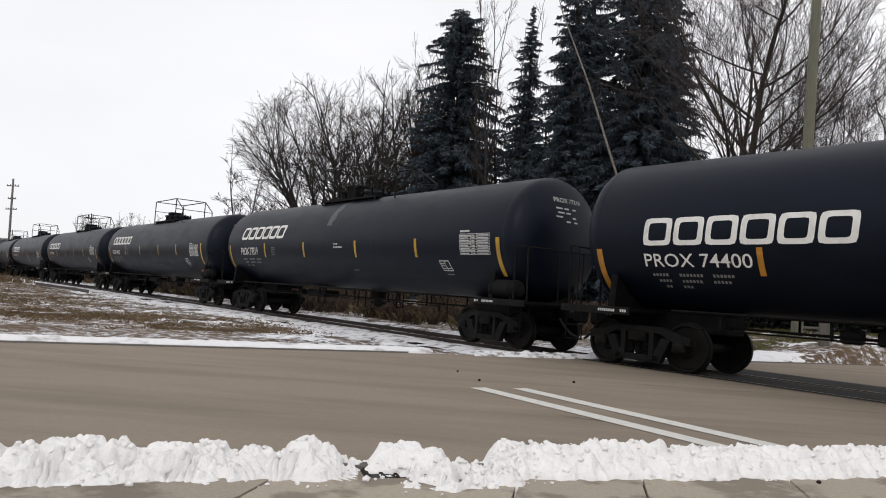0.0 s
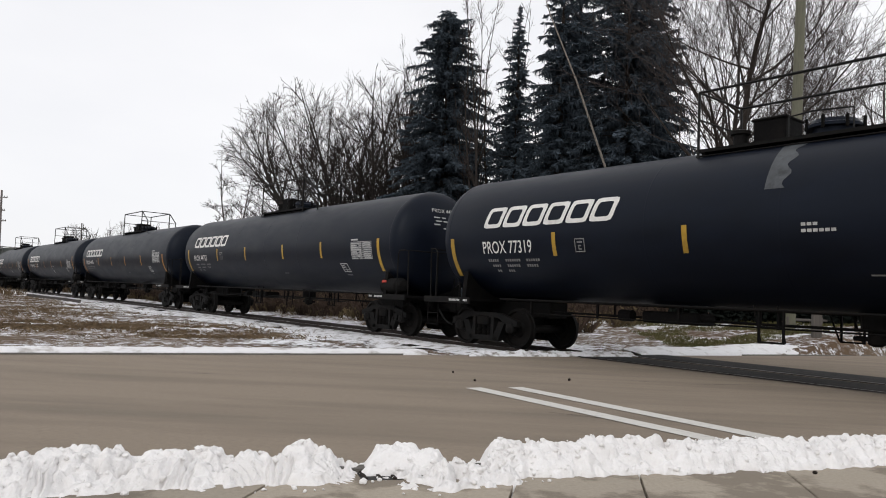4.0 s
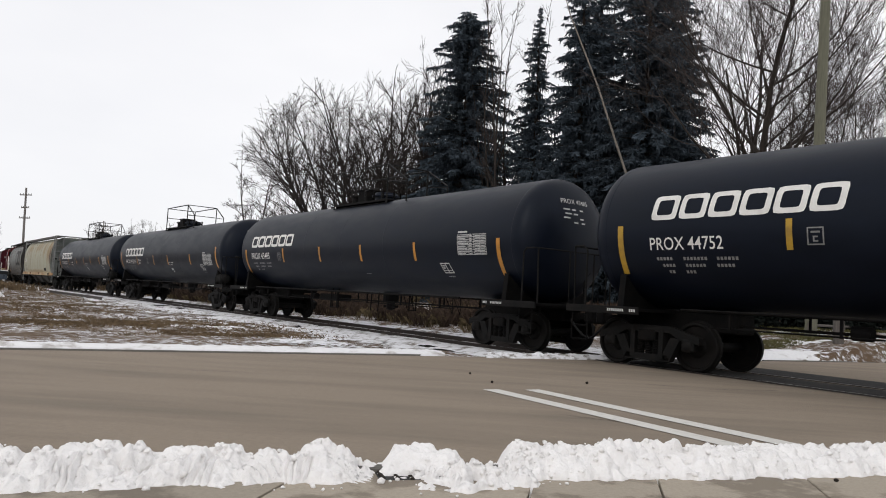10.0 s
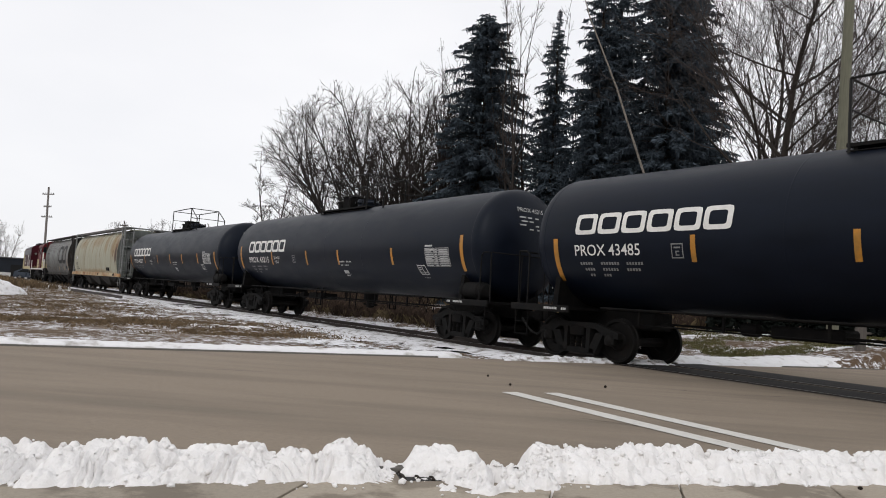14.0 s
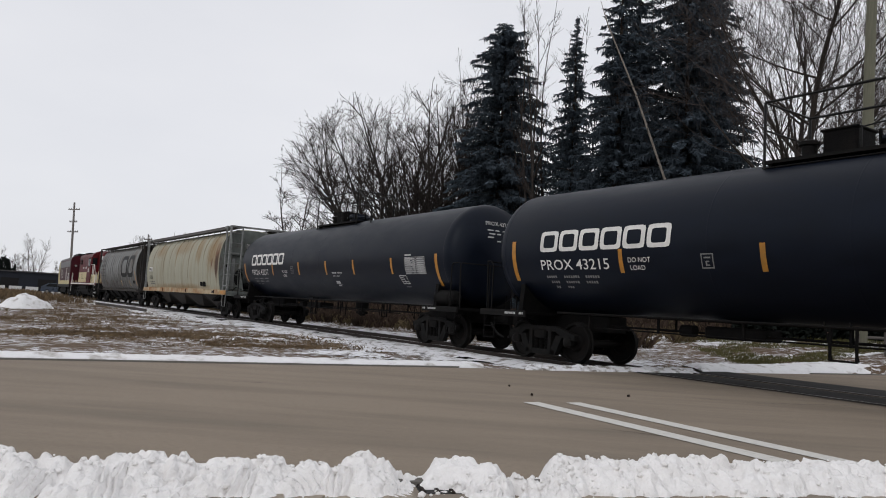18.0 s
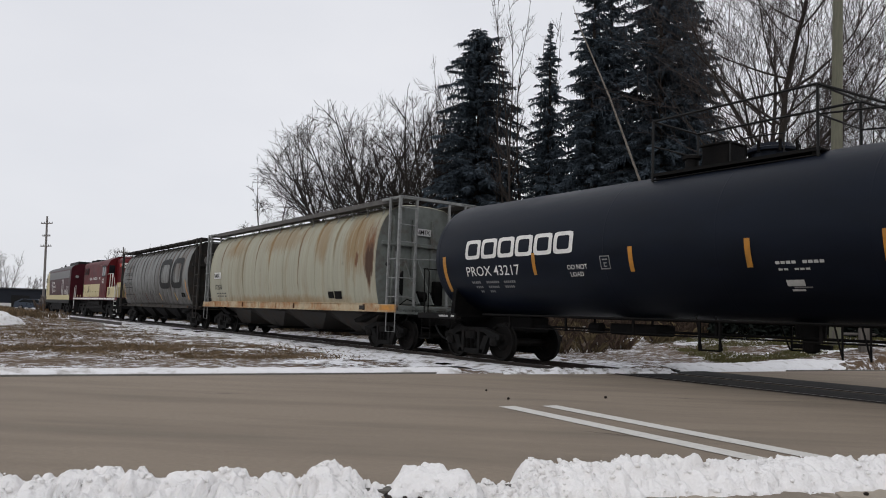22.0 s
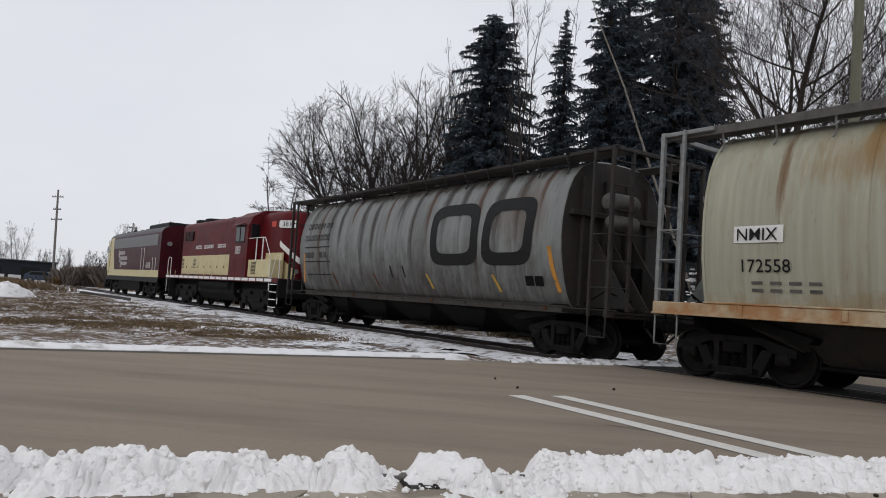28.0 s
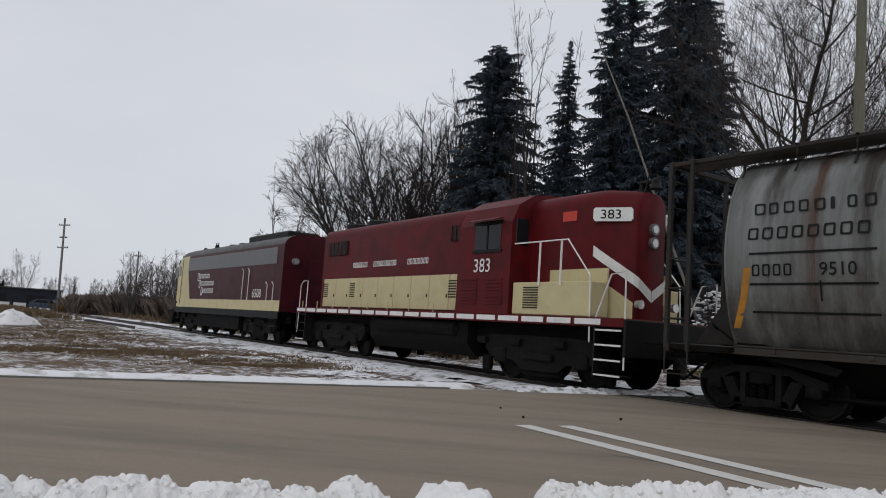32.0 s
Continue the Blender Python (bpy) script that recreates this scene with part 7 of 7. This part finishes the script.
# leaning pale dead stem in front of the spruces
s = Soup().tube([(11.4, 36.6, -0.1), (9.9, 36.8, 4.2), (8.2, 37.1, 8.9), (6.9, 37.3, 12.6), (5.4, 37.6, 16.3), (5.0, 37.7, 17.6)], [0.085, 0.075, 0.062, 0.05, 0.032, 0.012], 8)
lean_ob = thing("leaning_birch", "thin pale dead stem leaning across the spruces", "tree")
part("trunk", s, "birch", lean_ob, smooth=True, sharp=3.0)
s = Soup()
rnd = random.Random(4)
for k in range(14):
    t = rnd.uniform(0.5, 1)
    p = Vector((11.4, 36.6, 0)).lerp(Vector((5.0, 37.7, 17.6)), t)
    s.tube([p, p + Vector((rnd.uniform(-1, 1), rnd.uniform(-1, 1), rnd.uniform(0.2, 0.9))) * rnd.uniform(0.4, 1.1)], [0.014, 0.005], 4)
part("twig_crown", s, "twig", lean_ob)


def spruce(name, label, xy, height, radius, seed, low=0.04, power=0.7):
    """Whorls of drooping boughs, each set with ragged sprays of needles."""
    rnd = random.Random(seed)
    ob = thing(name, label, "tree", pose(*xy, ground_z(*xy)), group="spruces")
    part("trunk", Soup().tube([(0, 0, -0.2), (0.05, 0, height * 0.5), (0, 0.03, height)], [height * 0.013, height * 0.008, 0.012], 8), "bark", ob, smooth=True, sharp=3.0)
    limbs = Soup()
    vs, fs = [], []

    def spray(p, d, ln, wd):
        side = (d.cross(Vector((0, 0, 1))).normalized() + Vector((0, 0, rnd.uniform(-1.5, 1.5)))).normalized()
        o = len(vs)
        sag = Vector((0, 0, -ln * rnd.uniform(0.15, 0.8)))
        for q in (p, p + d * ln * 0.5 + side * wd + sag * 0.6, p + d * ln + sag, p + d * ln * 0.5 - side * wd + sag * 0.6):
            vs.append((q.x + rnd.uniform(-0.04, 0.04), q.y + rnd.uniform(-0.04, 0.04), q.z + rnd.uniform(-0.05, 0.05)))
        fs.append((o, o + 1, o + 2, o + 3))

    def hang(p, ln, wd):
        a = rnd.uniform(0, 6.28)
        e = Vector((math.cos(a), math.sin(a), 0)) * wd
        tip = Vector((rnd.uniform(-0.2, 0.2), rnd.uniform(-0.2, 0.2), -1)) * ln
        o = len(vs)
        for q in (p, p + tip * 0.4 + e, p + tip, p + tip * 0.4 - e):
            vs.append((q.x, q.y, q.z))
        fs.append((o, o + 1, o + 2, o + 3))

    z = height * low
    lop = rnd.uniform(0, 6.28)
    while z < height - 0.1:
        t = z / height
        reach = radius * (1 - t) ** power * (1 if t > 0.12 else 0.75) * (0.8 + 0.32 * rnd.random())
        n = max(3, int(5 + 4.4 * reach / 1.5))
        off = rnd.uniform(0, 6.28)
        for k in range(n):
            if rnd.random() < 0.1:
                continue
            a = off + 2 * math.pi * k / n + rnd.uniform(-0.3, 0.3)
            ln = max(0.1, reach * rnd.uniform(0.45, 1.25) * (1 + 0.14 * math.cos(a - lop + 4 * t)))
            d = Vector((math.cos(a), math.sin(a), 0))
            tilt = 0.35 * (t - 0.5) + rnd.uniform(-0.22, 0.16)
            root = Vector((0, 0, max(0.2, min(height - 0.15, z + rnd.uniform(-0.45, 0.45) * min(1.0, reach)))))
            pts = [root, root + d * ln * 0.5 + Vector((0, 0, (tilt - 0.06) * ln * 0.5)), root + d * ln + Vector((0, 0, (tilt - rnd.uniform(0.05, 0.3)) * ln))]
            limbs.tube(pts, [0.02 + 0.012 * ln, 0.015 + 0.005 * ln, 0.006], 3, caps=False)
            m = int(10 + ln * 42)
            for j in range(m):
                w = 0.12 + 0.88 * (j + rnd.random()) / m
                p = pts[0].lerp(pts[1], w * 2) if w < 0.5 else pts[1].lerp(pts[2], w * 2 - 1)
                dd = (d + Vector((-d.y, d.x, 0)) * rnd.uniform(-1.3, 1.3)).normalized()
                size = min(1.0, 0.3 + 0.55 * reach)
                spray(p, dd, rnd.uniform(0.16, 0.42) * (0.75 + 0.12 * ln) * size, rnd.uniform(0.02, 0.05) * size)
                if j % 3 == 0:
                    hang(p, rnd.uniform(0.2, 0.55) * size, rnd.uniform(0.02, 0.045) * size)
        z += rnd.uniform(0.22, 0.42) * (1 if t < 0.85 else 0.55)
    for k in range(8):
        spray(Vector((0, 0, height - 0.3 + 0.04 * k)), Vector((math.cos(k * 2.4), math.sin(k * 2.4), 0.9)).normalized(), 0.14, 0.03)
    tagged(part("bough_frame", mesh_from("bough_frame", limbs.v, limbs.f, "bark"), None, ob), kind="stuff")
    tagged(part("needle_crown", mesh_from("needle_crown", vs, fs, "needle"), None, ob, "dark blue-green drooping needles"), kind="stuff")
    return ob


SP = "tall dark blue-green spruce behind the railway"
for i, (xy, h, r, pw) in enumerate((((0.2, 48), 19.6, 4.9, 0.5), ((4.6, 45), 18.9, 3.0, 0.82), ((6.9, 42.5), 22.5, 3.4, 0.7), ((10.6, 41.5), 26, 4.8, 0.7), ((8.4, 45), 24, 3.4, 0.7), ((12.6, 44), 23.5, 4.0, 0.75))):
    spruce("spruce", SP if i != 1 else "slender dark spruce with a thin spire", xy, h, r, 71 + i, power=pw)


def tufts(name, label, category, material, places, seed, blades, h0, h1, lean=0.6, width=0.012):
    """Bunches of thin bent blades."""
    rnd = random.Random(seed)
    vs, fs = [], []
    for x, y in places:
        z = ground_z(x, y)
        for b in range(blades):
            a, h = rnd.uniform(0, 6.28), rnd.uniform(h0, h1)
            bx, by = x + rnd.uniform(-0.14, 0.14), y + rnd.uniform(-0.14, 0.14)
            dx, dy = math.cos(a) * lean * h * rnd.uniform(0.3, 1), math.sin(a) * lean * h * rnd.uniform(0.3, 1)
            w = width * rnd.uniform(0.6, 1.4)
            c, s_ = math.cos(a + 1.57) * w, math.sin(a + 1.57) * w
            o = len(vs)
            vs += [(bx - c, by - s_, z - 0.02), (bx + c, by + s_, z - 0.02), (bx + dx * 0.5, by + dy * 0.5, z + h * 0.7), (bx + dx, by + dy, z + h * rnd.uniform(0.7, 1.0))]
            fs += [(o, o + 1, o + 2), (o + 1, o + 3, o + 2)]
    return thing(name, label, category, kind="stuff", mesh=mesh_from(name, vs, fs, material))


rnd = random.Random(21)
dry, lawn, weeds = [], [], []
PATCH = ((-7.6, 19.4, 1.9, 1.5), (-23, 38, 4.0, 5.0), (-18.5, 31, 2.5, 2.5), (-26.5, 46, 4.0, 4.0), (-13.2, 26.5, 1.6, 2.2), (-15, 22, 2.0, 1.2), (-5.0, 17.0, 1.2, 0.6), (-9.3, 17.2, 1.4, 0.5))
while len(dry) < 3200:
    cx, cy, ra, rb = PATCH[min(7, int(8 * rnd.random() ** 1.4))]
    p, q = rnd.gauss(0, ra), rnd.gauss(0, rb)
    x, y = cx + p * 0.86 - q * 0.51, cy + p * 0.51 + q * 0.86
    sd, u = track_side(x, y)
    if y < far_kerb(x) + 0.75 or sd < 2.6 or noise.noise((x * 0.9, y * 0.9, 4)) + 0.6 * noise.noise((x * 2.6, y * 2.6, 4)) < -0.15:
        continue
    dry.append((x, y))
while len(lawn) < 6500:
    x = rnd.uniform(7, 26)
    y = far_kerb(x) + 2.0 + 14 * rnd.random() ** 1.3
    sd, u = track_side(x, y)
    if sd > -3 or noise.noise((x * 0.6, y * 0.6, 9)) < -0.1:
        continue
    lawn.append((x, y))
while len(weeds) < 4000:
    u = 16 + 50 * rnd.random()
    sd = -rnd.uniform(3.6, 15)
    x, y, _ = line(u, sd)
    if noise.noise((x * 0.35, y * 0.35, 12)) < -0.15:
        continue
    weeds.append((x, y))
tufts("dry_verge_grass", "flattened straw-brown grass on the verge", "grass", "dry_grass", dry, 1, 9, 0.02, 0.08, 1.8, 0.008)
tufts("lawn_grass", "short yellow-green grass showing through snow", "grass", "green_grass", lawn, 2, 9, 0.03, 0.1, 1.2)
tufts("dry_weeds", "dark brown dead weeds and brush beyond the track", "weeds", "brush", weeds[::2], 3, 14, 0.2, 0.72, 0.7, 0.011)
tufts("straw_weeds", "pale straw grass among the weeds beyond the track", "weeds", "straw", weeds[1::2], 4, 12, 0.12, 0.5, 1.0, 0.01)


# ---- poles, house, distance ----
def power_pole(name, label, x, y, top, r, arms, lean=(0, 0), material="pole_grey"):
    ob = thing(name, label, "utility pole", pose(x, y, 0, lean[0], lean[1], 0))
    part("pole", Soup().tube([(0, 0, -0.4), (0, 0, top * 0.5), (0, 0, top)], [r * 1.15, r, r * 0.8], 14), material, ob, smooth=True, sharp=1.0)
    for z, w in arms:
        part("crossarm", Soup().box(-w, w, -0.06, 0.06, z - 0.06, z + 0.06, 0.01), material, ob)
        for k in (-0.9, -0.45, 0.45, 0.9):
            part("insulator", Soup().lathe(((z + 0.06, 0.03), (z + 0.12, 0.05), (z + 0.2, 0.03)), "z", (k * w, 0, 0), 8), "steel_grey", ob)
    return ob


power_pole("utility_pole", "thick weathered yellowish wooden pole behind the train", 11.68, 24.0, 17.5, 0.168, (), (0.3, 1.0), "pole")
power_pole("power_pole", "distant wooden power pole with cross arms", -53.4, 90.6, 11.9, 0.14, ((11.0, 0.75), (9.4, 0.5), (8.1, 0.7)), (0, -2.2), "far_pole")
power_pole("power_pole", "small far power pole above the brush", -41.2, 85.8, 7.9, 0.08, ((7.3, 0.5),), (0, -1.5))

# short timber posts and a rail fence beyond the crossing
fence = thing("post_fence", "low weathered timber post fence beyond the track", "fence")
for k in range(7):
    x, y = 11.6 + k * 2.1, 23.9 + k * 1.95
    part("post", Soup().box(x - 0.06, x + 0.06, y - 0.06, y + 0.06, -0.2, 1.05, 0.02), "pole_grey", fence)
for z in (0.72, 0.95):
    part("board", Soup().tube([(11.6, 23.9, z), (24.2, 35.6, z)], 0.05, 6), "pole_grey", fence)


def family_house(m):
    ob = thing("house", "two-storey house of pinkish brick and pale siding", "house", m)
    part("wall", Soup().box(0, 13, 0, 9, -0.3, 2.9), "pink_brick", ob)
    part("upper_wall", Soup().box(0.02, 12.98, 0.02, 8.98, 2.9, 5.5), "siding", ob, "pale grey-beige siding")
    part("roof", Soup().prism([(-0.6, 5.4), (9.6, 5.4), (4.5, 7.9)], -0.6, 13.6, "x"), "roof_shingle", ob)
    part("porch_roof", Soup().prism([(-1.5, 2.7), (0.0, 2.7), (0.0, 3.3)], 0.4, 6.2, "x"), "roof_shingle", ob)
    part("chimney", Soup().box(9.2, 9.9, 4.2, 4.9, 6.5, 8.6, 0.03), "pink_brick", ob)
    for z, xs_w in ((3.4, (1.2, 4.4, 8.0, 10.6)), (0.9, (1.2, 8.0, 10.6))):
        for x in xs_w:
            w = part("window", Soup().box(x, x + 1.3, -0.06, 0.02, z, z + 1.4), "trim_white", ob)
            part("pane", Soup().box(x + 0.08, x + 0.61, -0.08, -0.05, z + 0.08, z + 1.32), "glass", w)
            part("pane", Soup().box(x + 0.69, x + 1.22, -0.08, -0.05, z + 0.08, z + 1.32), "glass", w)
    part("door", Soup().box(4.6, 5.5, -0.05, 0.02, 0, 2.1), "trim_white", ob)
    return ob


family_house(pose(15.0, 56.0, 0.4, 0, 0, 6))


def snowy_shrub(xy, seed):
    ob = place_bare("snowy_shrub", "leafless shrub with clumps of snow on its twigs", xy, seed, group="", height=3.2, stems=7, reach=1.9, fan=0.5, depth=3, first=0.1, limbs=6, thin=0.007)
    rnd = random.Random(seed)
    s = Soup()
    for k in range(230):
        a, r, z = rnd.uniform(0, 6.28), 1.5 * rnd.random() ** 0.6, rnd.uniform(0.3, 2.7)
        r *= math.sqrt(max(0.05, 1 - (z / 3.0) ** 2))
        w = rnd.uniform(0.05, 0.15)
        c = Vector((r * math.cos(a), r * math.sin(a), z))
        s.add([(c.x + v.x * w * rnd.uniform(0.8, 1.5), c.y + v.y * w * rnd.uniform(0.8, 1.5), c.z + v.z * w * 0.5) for v in ICO], ICO_F)
    tagged(part("snow_load", s, "snow", ob, smooth=True, sharp=3.0), "clumps of white snow", kind="stuff")


snowy_shrub((10.7, 34.0), 91)
for i, (xy, h) in enumerate((((13.4, 37), 7.5), ((15.6, 38.5), 8), ((17.5, 42), 8.5), ((19.5, 36.5), 6.5))):
    place_bare("bare_shrub", "leafless tangled shrub beyond the crossing", xy, 121 + i, group="shrubs beyond the crossing", height=h, stems=6, reach=h * 0.4, fan=0.35, depth=3, first=0.1, limbs=9, thin=0.011)


# evergreen hedge beyond the crossing
def hedge(m, length, height, seed, label="dark overgrown evergreen hedge beyond the crossing"):
    rnd = random.Random(seed)
    ob = thing("hedge", label, "hedge", m)
    vs, fs = [], []
    for k in range(30000):
        x, a = rnd.uniform(0, length), rnd.uniform(0, math.pi)
        top = height * (0.8 + 0.35 * noise.noise((x * 0.7, seed, 0)) + 0.15 * noise.noise((x * 2.5, seed, 3)))
        z = rnd.uniform(0.05, 1) ** 0.7 * top
        w = 0.9 * math.sqrt(max(0.04, 1 - (z / top) ** 3)) * rnd.uniform(0.75, 1.1)
        p = Vector((x, math.cos(a) * w, z))
        d = Vector((rnd.uniform(-1, 1), rnd.uniform(-1, 1), rnd.uniform(-0.4, 1))).normalized()
        e = d.orthogonal().normalized() * rnd.uniform(0.05, 0.1)
        o = len(vs)
        ln = rnd.uniform(0.12, 0.3)
        vs += [p - d * ln * 0.5, p + e, p + d * ln * 0.5, p - e]
        fs.append((o, o + 1, o + 2, o + 3))
    part("foliage", mesh_from("foliage", vs, fs, "hedge_leaf"), None, ob)
    for k in range(int(length / 0.8)):
        part("stem", Soup().tube([(0.4 + k * 0.8, 0, -0.2), (0.45 + k * 0.8, 0.05, height * 0.7)], [0.05, 0.02], 6), "bark", ob)
    return ob


hedge(pose(9.2, 28.6, 0.2, 0, 0, -17), 15.0, 3.7, 5)


def bungalow(m):
    """A house half hidden by the hedge, with a low hipped roof."""
    ob = thing("house", "grey sided house with a dark low roof behind the hedge", "house", m)
    part("wall", Soup().box(0, 14, 0, 9, -0.5, 5.7), "siding", ob)
    part("roof", Soup().add([(-0.7, -0.7, 5.65), (14.7, -0.7, 5.65), (14.7, 9.7, 5.65), (-0.7, 9.7, 5.65), (3.6, 4.5, 7.9), (10.4, 4.5, 7.9), (-0.7, -0.7, 5.5), (14.7, -0.7, 5.5), (14.7, 9.7, 5.5), (-0.7, 9.7, 5.5)], [(0, 1, 5, 4), (1, 2, 5), (2, 3, 4, 5), (3, 0, 4), (6, 7, 1, 0), (7, 8, 2, 1), (8, 9, 3, 2), (9, 6, 0, 3), (9, 8, 7, 6)]), "roof_shingle", ob)
    part("eaves_board", Soup().box(-0.72, 14.72, -0.74, -0.7, 5.5, 5.66), "trim_white", ob)
    for x in (0.7, 3.0, 6.2, 9.6):
        w = part("window", Soup().box(x, x + 1.3, -0.06, 0.02, 3.7, 5.1), "trim_white", ob)
        part("pane", Soup().box(x + 0.08, x + 0.61, -0.08, -0.05, 3.78, 5.02), "glass", w)
        part("pane", Soup().box(x + 0.69, x + 1.22, -0.08, -0.05, 3.78, 5.02), "glass", w)
    return ob


bungalow(pose(19.4, 35.6, 0.5, 0, 0, -26))


def crossing_sign(m):
    """The back of a crossbuck on a square timber post."""
    ob = thing("crossing_sign", "grey timber post with a weathered white crossbuck sign", "road sign", m)
    part("post", Soup().box(-0.13, 0.13, -0.13, 0.13, -0.4, 4.5, 0.02), "pole_grey", ob)
    part("bracket", Soup().box(-0.45, 0.6, -0.17, -0.13, 3.9, 4.0, 0.008), "steel_grey", ob)
    for a in (-48, 48):
        b = part("crossbuck_board", Soup().box(-0.62, 0.62, -0.012, 0.012, -0.11, 0.11, 0.004), "trim_white", ob)
        b.matrix_basis = pose(0.5, -0.2 - 0.03 * (a > 0), 4.0, 0, 0, 60) @ pose(0, 0, 0, 0, a, 0)
    return ob


crossing_sign(pose(11.75, 22.4, 0.12, 0, 0, -14))

# far side of the fields at the line's end
far_b = thing("warehouse", "long low dark warehouse in the distance", "building", pose(-100.5, 104, 0, 0, 0, 30))
part("wall", Soup().box(0, 34, 0, 14, -0.2, 3.0), "dark_building", far_b)
part("roof", Soup().box(-0.3, 34.3, -0.3, 14.3, 3.0, 3.2), "roof_shingle", far_b)
for k in range(6):
    part("door", Soup().box(2 + k * 5.4, 4.6 + k * 5.4, -0.06, 0.02, 0, 2.0), "black", far_b)


hedge(pose(-92, 112, 0, 0, 0, 30), 14.0, 6.3, 9, "dark distant evergreens behind the warehouse")


def parked_car(m):
    ob = thing("parked_car", "dark blue parked hatchback, distant", "car", m)
    part("body", Soup().prism([(-2.1, 0.3), (2.1, 0.3), (2.15, 0.75), (1.2, 0.9), (0.6, 1.4), (-1.2, 1.42), (-2.0, 0.95)], -0.85, 0.85), "car_blue", ob)
    part("side_glass", Soup().prism([(1.0, 0.93), (0.52, 1.33), (-1.1, 1.34), (-1.6, 0.95)], -0.86, 0.86), "glass", ob)
    for x in (-1.3, 1.35):
        for y in (-0.75, 0.75):
            w = part("wheel", Soup().lathe(((-0.1, 0.31), (0.1, 0.31)), "y", (x, y, 0.31), 16), "black", ob)
            part("rim", Soup().lathe(((-0.11, 0.19), (0.11, 0.19)), "y", (x, y, 0.31), 12), "silver", w)
    return ob


parked_car(pose(-56.5, 93.5, -0.02, 0, 0, 25))
white_fence = thing("white_fence", "distant white panel fence", "fence")
for k in range(9):
    x, y = -71 + k * 1.7, 92 + k * 1.0
    part("panel", Soup().box(-0.75, 0.75, -0.03, 0.03, 0.05, 0.75), "trim_white", white_fence).matrix_basis = pose(x, y, 0, 0, 0, 30)
for i, (xy, h) in enumerate((((-38, 78), 5.0), ((-36, 80), 6.2), ((-34.5, 77), 6.5), ((-33, 79), 6.8), ((-42, 84), 4.2), ((-45, 86), 3.6), ((-48, 88), 3.0), ((-39.5, 81), 7.4), ((-31, 82), 8.0), ((-40.8, 85), 8.0), ((-37.4, 86), 8.6), ((-34.8, 84), 8.3), ((-47, 92), 5.4), ((-51, 95), 4.8))):
    place_bare("bare_shrub", "leafless brushy thicket beside the line", xy, 81 + i, group="roadside thicket", height=h, stems=6, reach=h * 0.4, fan=0.3, depth=3, first=0.15, limbs=14, thin=0.009, follow=1.0, twig="hazy_far_twig", material="hazy_far_twig")
for i, (xy, h) in enumerate((((-80, 124), 10.5), ((-86, 120), 8), ((-73, 128), 6), ((-90, 122), 7), ((-22, 95), 9.5), ((-30, 105), 9), ((-77, 130), 7), ((-84, 126), 6.5), ((-81.5, 121), 6.5), ((-74.5, 122), 5.6), ((-71, 124), 5.2), ((-88, 126), 8))):
    place_bare("bare_tree", "small far leafless tree on the skyline", xy, 101 + i, group="far trees", height=h, stems=3, reach=h * 0.42, fan=0.25, depth=3, first=0.15, limbs=14, thin=0.012, follow=1.0, twig="hazy_far_twig", material="hazy_far_twig")
rnd = random.Random(8)
far_weeds = []
while len(far_weeds) < 2200:
    u = rnd.uniform(55, 120)
    x, y, _ = line(u, rnd.choice((-1, 1)) * rnd.uniform(3.5, 14))
    far_weeds.append((x, y))
tufts("far_weeds", "straw-coloured dead weeds along the line", "weeds", "dry_grass", far_weeds, 9, 8, 0.15, 0.6, 0.5, 0.03)
thicket = []
while len(thicket) < 4200:
    x, y, _ = line(rnd.uniform(58, 118), -rnd.uniform(7, 20))
    if len(thicket) % 3 == 0:
        f = rnd.random()
        x, y = -50 + 17 * f + rnd.gauss(0, 1.5), 92 - 11 * f + rnd.gauss(0, 1.5)
    thicket.append((x, y))
tufts("thicket_brush", "dark brown tangled brush along the line", "brush", "thicket", thicket, 10, 12, 0.5, 2.8, 0.7, 0.013)
marsh = [(-48.5 + rnd.gauss(0, 1.6), 90 + rnd.gauss(0, 1.2)) for k in range(160)]
tufts("reed_clump", "tall orange-brown reeds beside the far pole", "reeds", "reed", marsh, 11, 14, 0.6, 1.5, 0.25, 0.02)

# ---- movement ----
# how far the train has run, second by second
RUN = (-13.4, -9.71, -6.01, -2.32, 1.37, 5.08, 8.81, 12.65, 16.56, 20.54, 24.54, 28.62, 32.71, 36.87, 41.14, 45.41, 49.67, 53.94, 58.23, 62.54, 66.89, 71.24, 75.65, 80.02, 84.33, 88.69, 93.04, 97.37, 101.68, 106.03, 110.41, 114.8, 119.13)


def run(t):
    i = min(int(t), 31)
    f = t - i
    p0, p1, p2, p3 = RUN[max(i - 1, 0)], RUN[i], RUN[i + 1], RUN[min(i + 2, 32)]
    if i == 0:
        p0 = 2 * p1 - p2
    if i == 31:
        p3 = 2 * p2 - p1
    return 0.5 * (2 * p1 + (p2 - p0) * f + (2 * p0 - 5 * p1 + 4 * p2 - p3) * f * f + (3 * p1 - p0 - 3 * p2 + p3) * f ** 3)


def car_pose(S, tc, t):
    u = S - run(t)
    ax, ay, _ = line(u - tc)
    bx, by, _ = line(u + tc)
    return pose((ax + bx) / 2, (ay + by) / 2, 0.018, 0, 0, math.degrees(math.atan2(by - ay, bx - ax)))


def motions():
    for car, S, tc in CARS:
        walk(car, [(t / 2, car_pose(S, tc, t / 2)) for t in range(65)])
    times = [k * 4 / 30 for k in range(241)]
    turns = {}
    for w, ax, r in SPIN:
        walk(w, [(t, pose(ax, 0, r, 0, -math.degrees(run(t) / r) % 360, 0)) for t in times])


motions()
